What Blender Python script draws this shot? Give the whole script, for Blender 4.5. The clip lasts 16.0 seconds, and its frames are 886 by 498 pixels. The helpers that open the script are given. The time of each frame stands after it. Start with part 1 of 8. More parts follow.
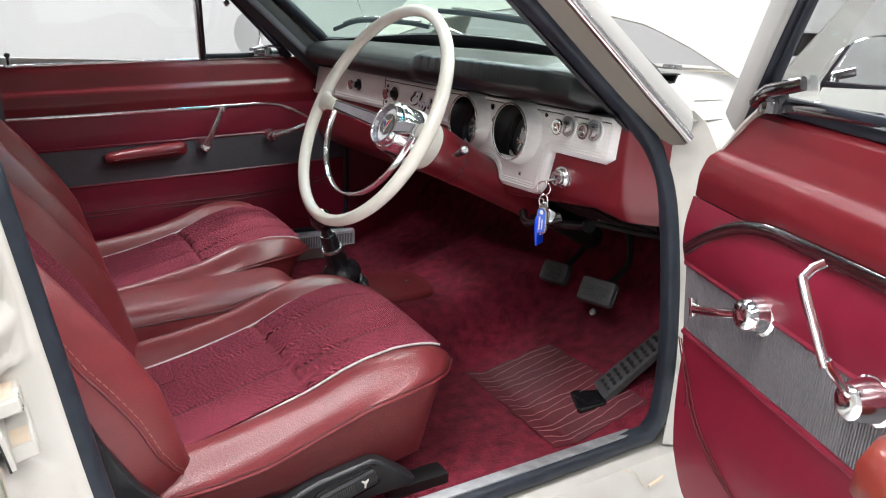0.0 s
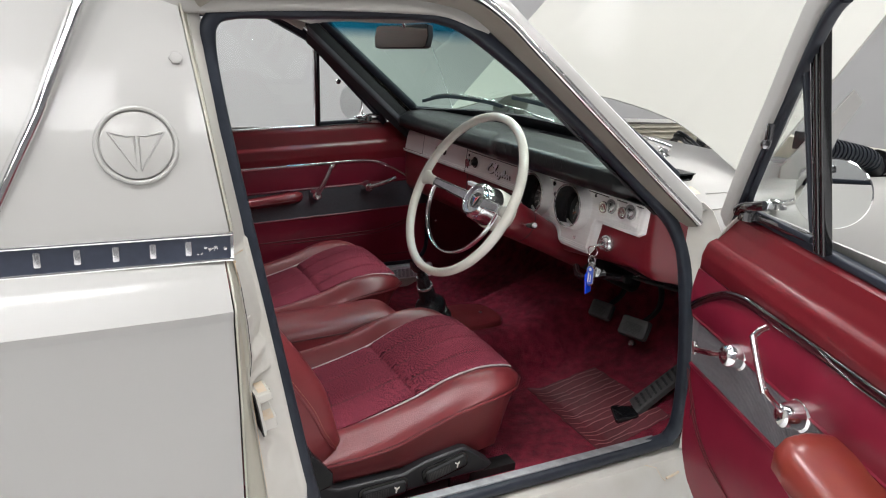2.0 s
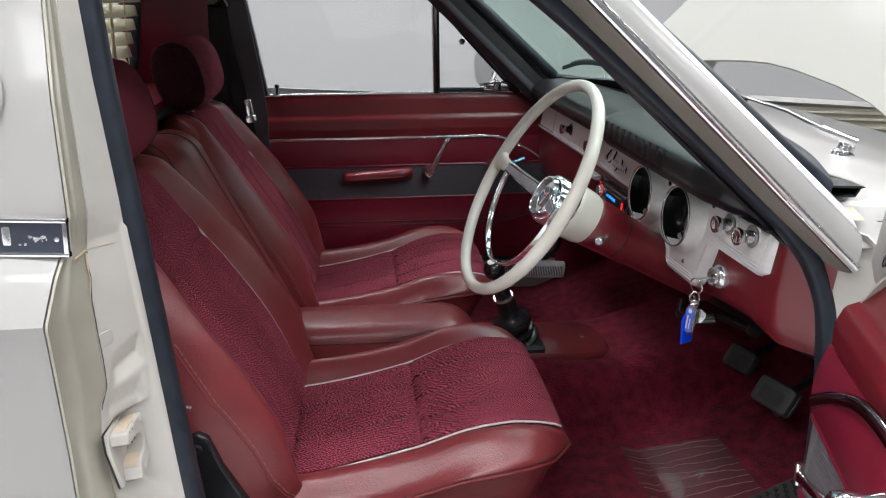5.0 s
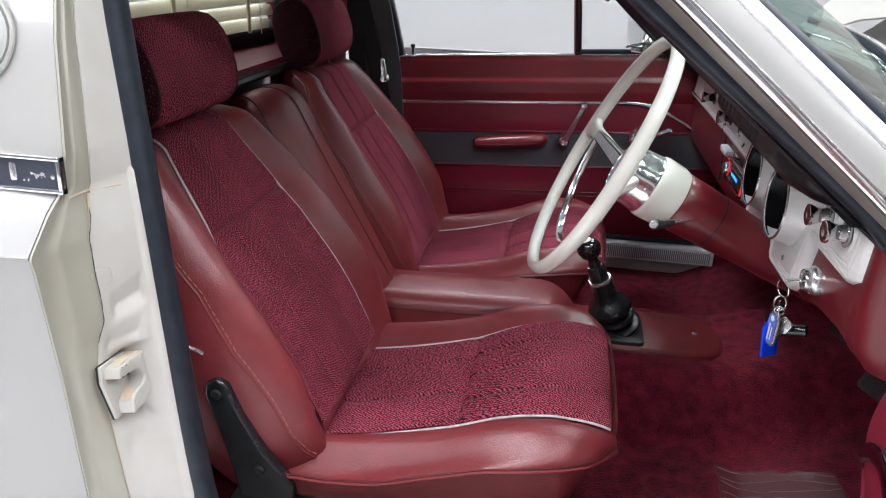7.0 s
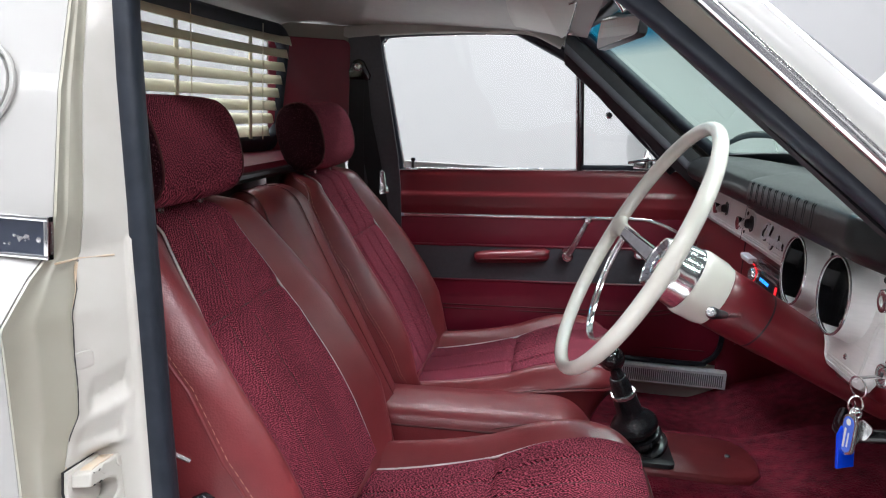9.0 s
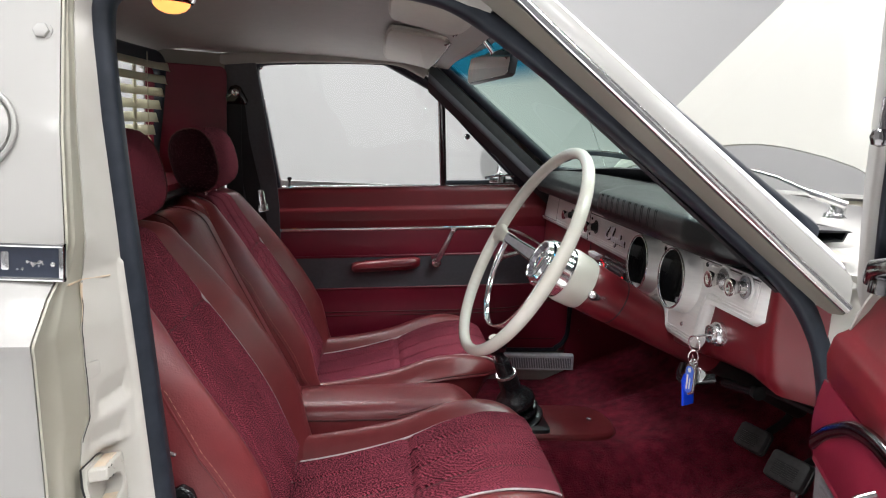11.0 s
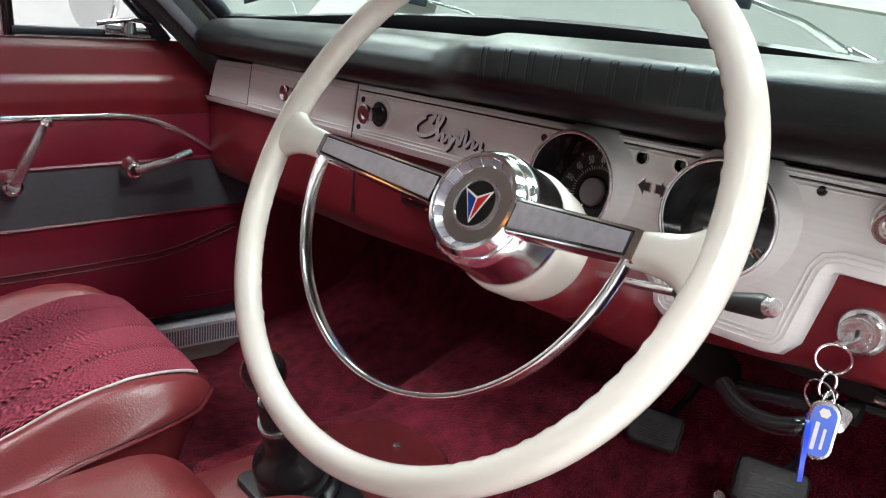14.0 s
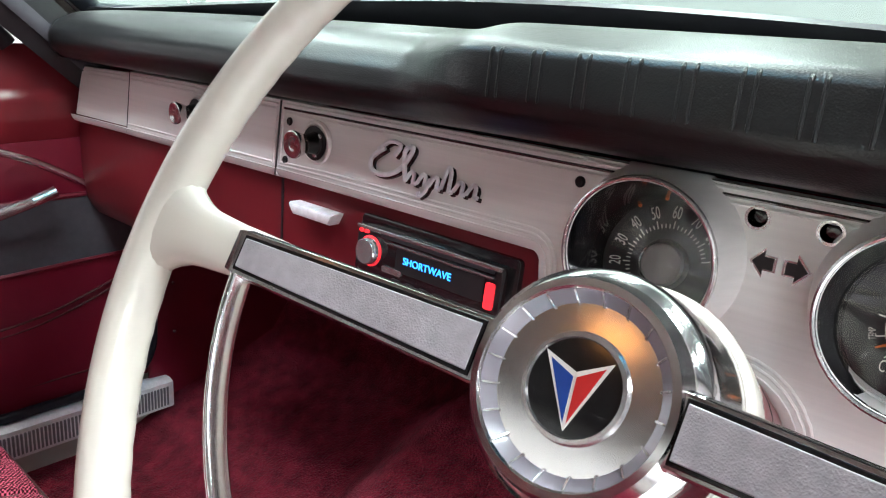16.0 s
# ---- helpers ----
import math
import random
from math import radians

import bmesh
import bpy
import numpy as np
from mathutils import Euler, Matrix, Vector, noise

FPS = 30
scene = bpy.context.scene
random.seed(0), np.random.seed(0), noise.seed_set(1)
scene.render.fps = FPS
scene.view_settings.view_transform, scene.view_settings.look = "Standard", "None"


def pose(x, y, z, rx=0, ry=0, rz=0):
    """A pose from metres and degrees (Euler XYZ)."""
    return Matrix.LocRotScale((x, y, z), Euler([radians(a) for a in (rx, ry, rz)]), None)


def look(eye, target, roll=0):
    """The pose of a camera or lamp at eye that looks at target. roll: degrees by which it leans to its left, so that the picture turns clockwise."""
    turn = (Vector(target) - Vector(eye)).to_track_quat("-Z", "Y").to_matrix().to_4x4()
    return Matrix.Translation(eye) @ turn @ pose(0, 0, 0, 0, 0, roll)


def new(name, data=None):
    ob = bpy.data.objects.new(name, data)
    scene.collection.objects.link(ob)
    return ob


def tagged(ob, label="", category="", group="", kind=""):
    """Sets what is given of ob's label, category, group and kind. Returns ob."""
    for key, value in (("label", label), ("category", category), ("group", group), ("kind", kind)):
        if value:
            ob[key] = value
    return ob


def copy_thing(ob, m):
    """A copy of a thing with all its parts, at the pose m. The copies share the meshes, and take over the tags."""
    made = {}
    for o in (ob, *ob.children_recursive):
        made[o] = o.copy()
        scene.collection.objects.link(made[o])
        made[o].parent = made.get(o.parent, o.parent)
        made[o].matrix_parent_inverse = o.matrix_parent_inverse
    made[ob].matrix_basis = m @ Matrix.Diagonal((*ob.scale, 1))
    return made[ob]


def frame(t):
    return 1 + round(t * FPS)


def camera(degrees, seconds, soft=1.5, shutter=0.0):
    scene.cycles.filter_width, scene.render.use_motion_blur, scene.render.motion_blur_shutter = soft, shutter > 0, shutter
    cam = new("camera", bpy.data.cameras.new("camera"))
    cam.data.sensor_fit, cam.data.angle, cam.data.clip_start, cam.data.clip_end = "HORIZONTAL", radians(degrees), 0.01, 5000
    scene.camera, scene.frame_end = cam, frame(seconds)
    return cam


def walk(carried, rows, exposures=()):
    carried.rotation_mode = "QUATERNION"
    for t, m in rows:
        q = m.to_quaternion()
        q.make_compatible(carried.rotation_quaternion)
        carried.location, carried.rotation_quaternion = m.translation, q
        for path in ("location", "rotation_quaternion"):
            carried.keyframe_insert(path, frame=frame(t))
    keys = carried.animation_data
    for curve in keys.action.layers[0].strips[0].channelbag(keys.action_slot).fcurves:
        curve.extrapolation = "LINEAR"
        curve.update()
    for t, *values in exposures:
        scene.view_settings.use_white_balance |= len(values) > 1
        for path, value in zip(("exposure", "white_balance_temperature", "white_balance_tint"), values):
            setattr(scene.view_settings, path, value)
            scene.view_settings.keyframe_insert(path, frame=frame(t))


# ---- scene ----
cam = camera(63.8, 16.0, soft=1.1)
PATH = [
    (0, (-0.5836, -1.4674, 1.0520), (0.4235, 0.1550, 0.4572), 2.85),
    (0.5, (-0.5919, -1.5053, 1.1391), (0.3130, 0.1780, 0.5503), 2.47),
    (1, (-0.6540, -1.5755, 1.1936), (0.2215, 0.1274, 0.6174), 2.41),
    (1.5, (-0.7422, -1.6655, 1.2342), (0.1402, 0.0363, 0.6646), 2.63),
    (2, (-0.8398, -1.7749, 1.2474), (0.0455, -0.0728, 0.6833), 3.13),
    (2.5, (-0.8371, -1.8269, 1.2574), (0.0171, -0.1073, 0.6954), 3.67),
    (3, (-0.7573, -1.8267, 1.2585), (0.0182, -0.0737, 0.6908), 3.85),
    (3.5, (-0.6623, -1.7891, 1.2451), (0.0160, -0.0012, 0.6593), 3.85),
    (4, (-0.5616, -1.6796, 1.2218), (0.0035, 0.1388, 0.6094), 3.78),
    (4.2, (-0.5169, -1.6320, 1.2196), (-0.0066, 0.1985, 0.5965), 3.68),
    (6.3, (-0.1576, -1.4554, 1.1905), (-0.3116, 0.3886, 0.4302), 2.57),
    (6.5, (-0.1401, -1.4416, 1.1944), (-0.3501, 0.3905, 0.4206), 2.44),
    (7, (-0.0872, -1.4343, 1.1874), (-0.4044, 0.3853, 0.4200), 1.78),
    (7.5, (-0.0622, -1.4112, 1.1582), (-0.4492, 0.4181, 0.4479), 1.43),
    (8, (-0.0657, -1.3676, 1.1077), (-0.4701, 0.4976, 0.5097), 1.78),
    (8.5, (-0.1214, -1.3465, 1.0884), (-0.4773, 0.5627, 0.6109), 2.55),
    (8.7, (-0.1406, -1.3541, 1.0881), (-0.4693, 0.5716, 0.6581), 2.80),
    (10.8, (-0.3015, -1.5432, 1.1078), (-0.1515, 0.4251, 0.7894), 3.01),
    (11, (-0.3100, -1.5662, 1.1100), (-0.1058, 0.3950, 0.7758), 2.86),
    (11.5, (-0.3571, -1.4957, 1.0860), (0.0165, 0.4302, 0.7002), 2.80),
    (12, (-0.4269, -1.3470, 1.0738), (0.1510, 0.5163, 0.6351), 3.13),
    (12.5, (-0.4275, -1.1618, 1.0296), (0.3726, 0.6055, 0.5417), 3.76),
    (13, (-0.4174, -0.9481, 1.0003), (0.6138, 0.6815, 0.4703), 4.87),
    (13.5, (-0.4117, -0.7702, 0.9859), (0.7944, 0.7284, 0.4385), 5.85),
    (14, (-0.3715, -0.6707, 0.9883), (0.9655, 0.7149, 0.4463), 6.57),
    (14.5, (-0.3111, -0.5731, 1.0084), (1.1032, 0.7372, 0.4755), 7.06),
    (15, (-0.2852, -0.5171, 1.0047), (1.1664, 0.7450, 0.4573), 6.73),
    (15.5, (-0.2389, -0.4654, 0.9952), (1.2381, 0.7664, 0.4436), 6.15),
    (16, (-0.2086, -0.4215, 0.9931), (1.2756, 0.7984, 0.4400), 4.96),
]
# the clip's camera dims and brightens its picture on the way
EXPOSURES = [(0, 0.85, 6450, 10), (1, 0.55, 6450, 10), (2, 0.2, 6500, 10), (3.5, -0.16, 6450, 10), (4.2, 0.0, 6400, 10), (6.5, 0.50, 6200, 11), (8.5, 0.68, 6150, 11), (11, 0.44, 6500, 10), (12.5, 0.92, 6500, 11), (14, 1.10, 6450, 10), (15, 1.25, 6400, 10), (16, 1.55, 6300, 10)]
walk(cam, [(t, look(eye, target, roll)) for t, eye, target, roll in PATH], EXPOSURES)

# ---------------------------------------------------------------- light
# A white photo studio with rows of light panels under a dark roof.
world = bpy.data.worlds.new("studio_world")
scene.world = world
world.use_nodes = True
world.node_tree.nodes["Background"].inputs[0].default_value = (0.9, 0.95, 1.0, 1)
world.node_tree.nodes["Background"].inputs[1].default_value = 0.02


def studio_lamp(x, y, z, sx, sy, watts, colour=(0.985, 0.985, 1.012)):
    data = bpy.data.lights.new("studio_lamp", "AREA")
    data.shape, data.size, data.size_y, data.energy, data.color = "RECTANGLE", sx, sy, watts, colour
    ob = new("studio_lamp", data)
    ob.matrix_world = pose(x, y, z, 0, 0, 0)
    return ob


for lx, share in ((-3.2, 1.12), (-1.1, 0.96), (1.0, 0.78), (3.1, 0.6)):
    for ly, watts in ((-3.6, 27), (-1.4, 36), (1.0, 40), (3.2, 36)):
        studio_lamp(lx, ly, 3.72, 1.2, 0.55, watts * share)

# ---------------------------------------------------------------- helpers
V = Vector


def axes(o, x, y):
    """A frame with its origin at o and its x and y along the given ways."""
    x = V(x).normalized()
    z = x.cross(V(y)).normalized()
    y = z.cross(x)
    m = Matrix((x, y, z)).transposed().to_4x4()
    m.translation = V(o)
    return m


def lerp(a, b, t):
    return a + (b - a) * t


def table(t, rows):
    """A smooth curve through rows of (t, value)."""
    if t <= rows[0][0]:
        return rows[0][1]
    for (a, va), (b, vb) in zip(rows, rows[1:]):
        if t <= b:
            k = (t - a) / (b - a)
            return lerp(va, vb, k * k * (3 - 2 * k))
    return rows[-1][1]


def line(t, rows):
    return float(np.interp(t, [r[0] for r in rows], [r[1] for r in rows]))


def loft(rings, closed=True, caps=True):
    """Skin a list of rings, each a list of points of the same count."""
    bm = bmesh.new()
    vs = [[bm.verts.new(p) for p in ring] for ring in rings]
    n = len(vs[0])
    for a, b in zip(vs, vs[1:]):
        for i in range(n if closed else n - 1):
            j = (i + 1) % n
            bm.faces.new((a[i], a[j], b[j], b[i]))
    if caps and closed:
        bm.faces.new(list(reversed(vs[0])))
        bm.faces.new(vs[-1])
    bmesh.ops.recalc_face_normals(bm, faces=bm.faces)
    return bm


def sheet(f, nu, nv):
    """An open surface f(u, v) with u and v from 0 to 1."""
    bm = bmesh.new()
    vs = [[bm.verts.new(f(i / nu, j / nv)) for j in range(nv + 1)] for i in range(nu + 1)]
    for i in range(nu):
        for j in range(nv):
            bm.faces.new((vs[i][j], vs[i + 1][j], vs[i + 1][j + 1], vs[i][j + 1]))
    return bm


def smooth_path(points, steps=8, closed=False):
    """Catmull-Rom through the points."""
    p = [V(q) for q in points]
    n = len(p)
    out = []
    for i in range(n if closed else n - 1):
        a, b = p[i], p[(i + 1) % n]
        before = p[(i - 1) % n] if closed or i else a * 2 - b
        after = p[(i + 2) % n] if closed or i + 2 < n else b * 2 - a
        for k in range(steps):
            t = k / steps
            out.append(0.5 * (2 * a + (b - before) * t + (2 * before - 5 * a + 4 * b - after) * t * t + (3 * a - before - 3 * b + after) * t**3))
    if not closed:
        out.append(p[-1])
    return out


def sweep(points, shape, closed=False, up=(0, 0, 1), scale=None, caps=True):
    """Carry a 2D shape (side, up) along the points."""
    p = [V(q) for q in points]
    n, rings, side = len(p), [], None
    for i in range(n):
        if closed:
            way = p[(i + 1) % n] - p[i - 1]
        else:
            way = p[min(i + 1, n - 1)] - p[max(i - 1, 0)]
        way.normalize()
        if side is None:
            side = way.cross(V(up))
            if side.length < 1e-4:
                side = way.cross(V((1, 0, 0)))
        side = (side - way * side.dot(way)).normalized()
        top = side.cross(way)
        k = scale(i / max(n - 1, 1)) if scale else 1.0
        rings.append([p[i] + side * (a * k) + top * (b * k) for a, b in shape])
    if closed:
        rings.append(rings[0])
        bm = loft(rings, caps=False)
        bmesh.ops.remove_doubles(bm, verts=bm.verts, dist=1e-6)
        return bm
    return loft(rings, caps=caps)


def circle(r, n=12, ry=None):
    return [(r * math.cos(2 * math.pi * i / n), (ry or r) * math.sin(2 * math.pi * i / n)) for i in range(n)]


def tube(points, r, n=10, closed=False, scale=None):
    return sweep(points, circle(r, n), closed, scale=scale)


def rrect(w, h, r, n=5, cx=0.0, cy=0.0):
    out = []
    for sx, sy, a0 in ((1, 1, 0), (-1, 1, 90), (-1, -1, 180), (1, -1, 270)):
        for k in range(n + 1):
            a = radians(a0 + 90 * k / n)
            out.append((cx + sx * (w / 2 - r) + r * math.cos(a), cy + sy * (h / 2 - r) + r * math.sin(a)))
    return out


def inset(shape, d):
    """The shape shrunk towards its middle by about d on each side."""
    cx, cy = (max(p[k] for p in shape) / 2 + min(p[k] for p in shape) / 2 for k in (0, 1))
    hx, hy = (max(p[k] for p in shape) / 2 - min(p[k] for p in shape) / 2 for k in (0, 1))
    return [(cx + (x - cx) * (hx - d) / hx, cy + (y - cy) * (hy - d) / hy) for x, y in shape]


def prism(shape, depth, m=None, edge=0.0):
    """A slab of a 2D shape, from z = 0 to depth, with its upper edge taken off."""
    e = min(edge, depth * 0.6)
    rings = [[(x, y, 0) for x, y in shape], [(x, y, depth - e) for x, y in shape]]
    if e:
        rings.append([(x, y, depth - 0.3 * e) for x, y in inset(shape, 0.3 * e)])
        rings.append([(x, y, depth) for x, y in inset(shape, e)])
    bm = loft(rings)
    if m is not None:
        bm.transform(m)
    return bm


def lathe(profile, m=None, n=24):
    """Turn (r, h) rows about z."""
    rings = [[(max(r, 1e-5) * math.cos(2 * math.pi * i / n), max(r, 1e-5) * math.sin(2 * math.pi * i / n), h) for i in range(n)] for r, h in profile]
    hollow = len(profile) >= 4 and profile[0][0] > 1e-4 and profile[-1][0] > 1e-4
    bm = loft(rings + rings[:1], caps=False) if hollow else loft(rings)
    bmesh.ops.remove_doubles(bm, verts=bm.verts, dist=2e-5)
    if m is not None:
        bm.transform(m)
    return bm


def box(lo, hi, edge=0.0):
    lo, hi = V(lo), V(hi)
    bm = bmesh.new()
    bmesh.ops.create_cube(bm, size=1)
    for v in bm.verts:
        v.co = V([lerp(lo[k], hi[k], v.co[k] + 0.5) for k in range(3)])
    if edge:
        bmesh.ops.bevel(bm, geom=list(bm.edges), offset=edge, segments=2, profile=0.7, affect="EDGES")
    return bm


def join(*bms):
    out = bmesh.new()
    for b in bms:
        me = bpy.data.meshes.new("t")
        b.to_mesh(me)
        out.from_mesh(me)
        bpy.data.meshes.remove(me)
    return out


def plate(outer, holes, depth, to3d):
    """A flat plate with holes. to3d(a, b, d): the place of a point of it."""
    bm = bmesh.new()
    for ring in (outer, *holes):
        vs = [bm.verts.new((a, b, 0)) for a, b in ring]
        for a, b in zip(vs, vs[1:] + vs[:1]):
            bm.edges.new((a, b))
    bmesh.ops.triangle_fill(bm, use_beauty=True, use_dissolve=False, edges=list(bm.edges))
    back = bmesh.ops.extrude_face_region(bm, geom=list(bm.faces))
    for v in back["geom"]:
        if isinstance(v, bmesh.types.BMVert):
            v.co.z = depth
    for v in bm.verts:
        v.co = V(to3d(*v.co))
    bmesh.ops.recalc_face_normals(bm, faces=bm.faces)
    return bm


SHIFT = {}


def thing(name, label, category, base=(0, 0, 0), group="", kind="", m=None):
    """An Empty at the base of a thing. With a base the parts are given in world places, with m in the thing's own."""
    ob = new(name)
    ob.empty_display_size = 0.05
    ob.matrix_world = m if m is not None else Matrix.Translation(V(base))
    SHIFT[ob] = V((0, 0, 0)) if m is not None else V(base)
    return tagged(ob, label, category, group, kind)


def finish(bm, crease=38):
    for f in bm.faces:
        f.smooth = True
    for e in bm.edges:
        if len(e.link_faces) == 2 and e.calc_face_angle(0) > radians(crease):
            e.smooth = False


def part(name, bm, material, parent, label="", bevel=0.0, solid=0.0, crease=38):
    """One mesh under a thing or under a part."""
    shift = SHIFT.get(parent, V((0, 0, 0))) if parent is not None else V((0, 0, 0))
    bmesh.ops.translate(bm, verts=bm.verts, vec=-shift)
    finish(bm, crease)
    me = bpy.data.meshes.new(name)
    bm.to_mesh(me)
    bm.free()
    me.materials.append(material)
    ob = new(name, me)
    if parent is not None:
        ob.parent = parent
    SHIFT[ob] = shift
    if solid:
        mod = ob.modifiers.new("thickness", "SOLIDIFY")
        mod.thickness, mod.offset = solid, 0
        mod = ob.modifiers.new("crisp_rim", "EDGE_SPLIT")
        mod.split_angle, mod.use_edge_sharp = radians(60), True
    if bevel:
        mod = ob.modifiers.new("edge", "BEVEL")
        mod.width, mod.segments, mod.limit_method, mod.angle_limit = bevel, 2, "ANGLE", radians(40)
    if label:
        ob["label"] = label
    return ob


def alone(name, bm, material, label, category, kind="", group="", **more):
    return tagged(part(name, bm, material, None, **more), label, category, group, kind)


def text_mesh(body, size, m, depth=0.0003):
    cu = bpy.data.curves.new("t", "FONT")
    cu.body, cu.size, cu.align_x, cu.align_y, cu.extrude, cu.resolution_u = body, size, "CENTER", "CENTER", depth, 3
    ob = bpy.data.objects.new("t", cu)
    scene.collection.objects.link(ob)
    me = bpy.data.meshes.new_from_object(ob.evaluated_get(bpy.context.evaluated_depsgraph_get()))
    bm = bmesh.new()
    bm.from_mesh(me)
    bpy.data.objects.remove(ob)
    bpy.data.curves.remove(cu)
    bpy.data.meshes.remove(me)
    bm.transform(m)
    return bm


# ---------------------------------------------------------------- materials
def material(name, colour, rough=0.5, metal=0.0, vary=0.12, grain=60.0, coat=0.0, bumps=(), spec=0.5, second=None, fleck=None, sheen=0.0, stretch=(1, 1, 1)):
    """A surface with colour that varies at two scales and fine relief.
    bumps: rows of (kind, scale, strength in mm); fleck: (colour, scale, amount, stretch)."""
    mt = bpy.data.materials.new(name)
    mt.use_nodes = True
    t = mt.node_tree
    b = t.nodes["Principled BSDF"]
    link, node = t.links.new, t.nodes.new
    co = node("ShaderNodeTexCoord")
    mp = node("ShaderNodeMapping")
    mp.inputs["Scale"].default_value = stretch
    link(co.outputs["Object"], mp.inputs["Vector"])

    def tex(kind, scale, detail=4.0):
        if kind == "voronoi":
            n = node("ShaderNodeTexVoronoi")
            out = "Distance"
        else:
            n = node("ShaderNodeTexNoise")
            n.inputs["Detail"].default_value = detail
            out = "Fac"
        n.inputs["Scale"].default_value = scale
        link(mp.outputs["Vector"], n.inputs["Vector"])
        return n.outputs[out]

    dark = [c * (1 - vary) for c in colour[:3]] + [1]
    light = [min(1, c * (1 + vary)) for c in colour[:3]] + [1]
    if second:
        dark = list(second) + [1]
    both = node("ShaderNodeMath")
    both.operation = "MULTIPLY_ADD"
    both.inputs[1].default_value = 0.5
    half = node("ShaderNodeMath")
    half.operation = "MULTIPLY"
    half.inputs[1].default_value = 0.5
    link(tex("noise", grain), half.inputs[0])
    link(tex("noise", grain / 14), both.inputs[0])
    link(half.outputs[0], both.inputs[2])
    ramp = node("ShaderNodeMapRange")
    ramp.inputs["From Min"].default_value, ramp.inputs["From Max"].default_value = 0.36, 0.64
    link(both.outputs[0], ramp.inputs["Value"])
    mix = node("ShaderNodeMix")
    mix.data_type = "RGBA"
    mix.inputs["A"].default_value, mix.inputs["B"].default_value = dark, light
    link(ramp.outputs["Result"], mix.inputs["Factor"])
    colour_out = mix.outputs["Result"]
    if fleck:
        fc, fs, fa, fst = fleck
        fm = node("ShaderNodeMapping")
        fm.inputs["Scale"].default_value = fst
        link(co.outputs["Object"], fm.inputs["Vector"])
        fn = node("ShaderNodeTexNoise")
        fn.inputs["Scale"].default_value, fn.inputs["Detail"].default_value = fs, 2.0
        link(fm.outputs["Vector"], fn.inputs["Vector"])
        fr = node("ShaderNodeMapRange")
        fr.inputs["From Min"].default_value, fr.inputs["From Max"].default_value = 0.62 - 0.2 * fa, 0.74 - 0.2 * fa
        link(fn.outputs["Fac"], fr.inputs["Value"])
        m2 = node("ShaderNodeMix")
        m2.data_type = "RGBA"
        m2.inputs["B"].default_value = list(fc) + [1]
        link(fr.outputs["Result"], m2.inputs["Factor"])
        link(colour_out, m2.inputs["A"])
        colour_out = m2.outputs["Result"]
    link(colour_out, b.inputs["Base Color"])
    rr = node("ShaderNodeMapRange")
    rr.inputs["To Min"].default_value, rr.inputs["To Max"].default_value = rough * 0.82, min(1, rough * 1.18)
    link(both.outputs[0], rr.inputs["Value"])
    link(rr.outputs["Result"], b.inputs["Roughness"])
    b.inputs["Metallic"].default_value = metal
    b.inputs["Specular IOR Level"].default_value = spec
    b.inputs["Coat Weight"].default_value = coat
    b.inputs["Coat Roughness"].default_value = 0.06
    b.inputs["Sheen Weight"].default_value = sheen
    last = None
    for kind, scale, mm in bumps:
        bp = node("ShaderNodeBump")
        bp.inputs["Strength"].default_value = 1.0
        bp.inputs["Distance"].default_value = mm / 1000
        link(tex(kind, scale, 2.0), bp.inputs["Height"])
        if last:
            link(last, bp.inputs["Normal"])
        last = bp.outputs["Normal"]
    if last:
        link(last, b.inputs["Normal"])
    return mt


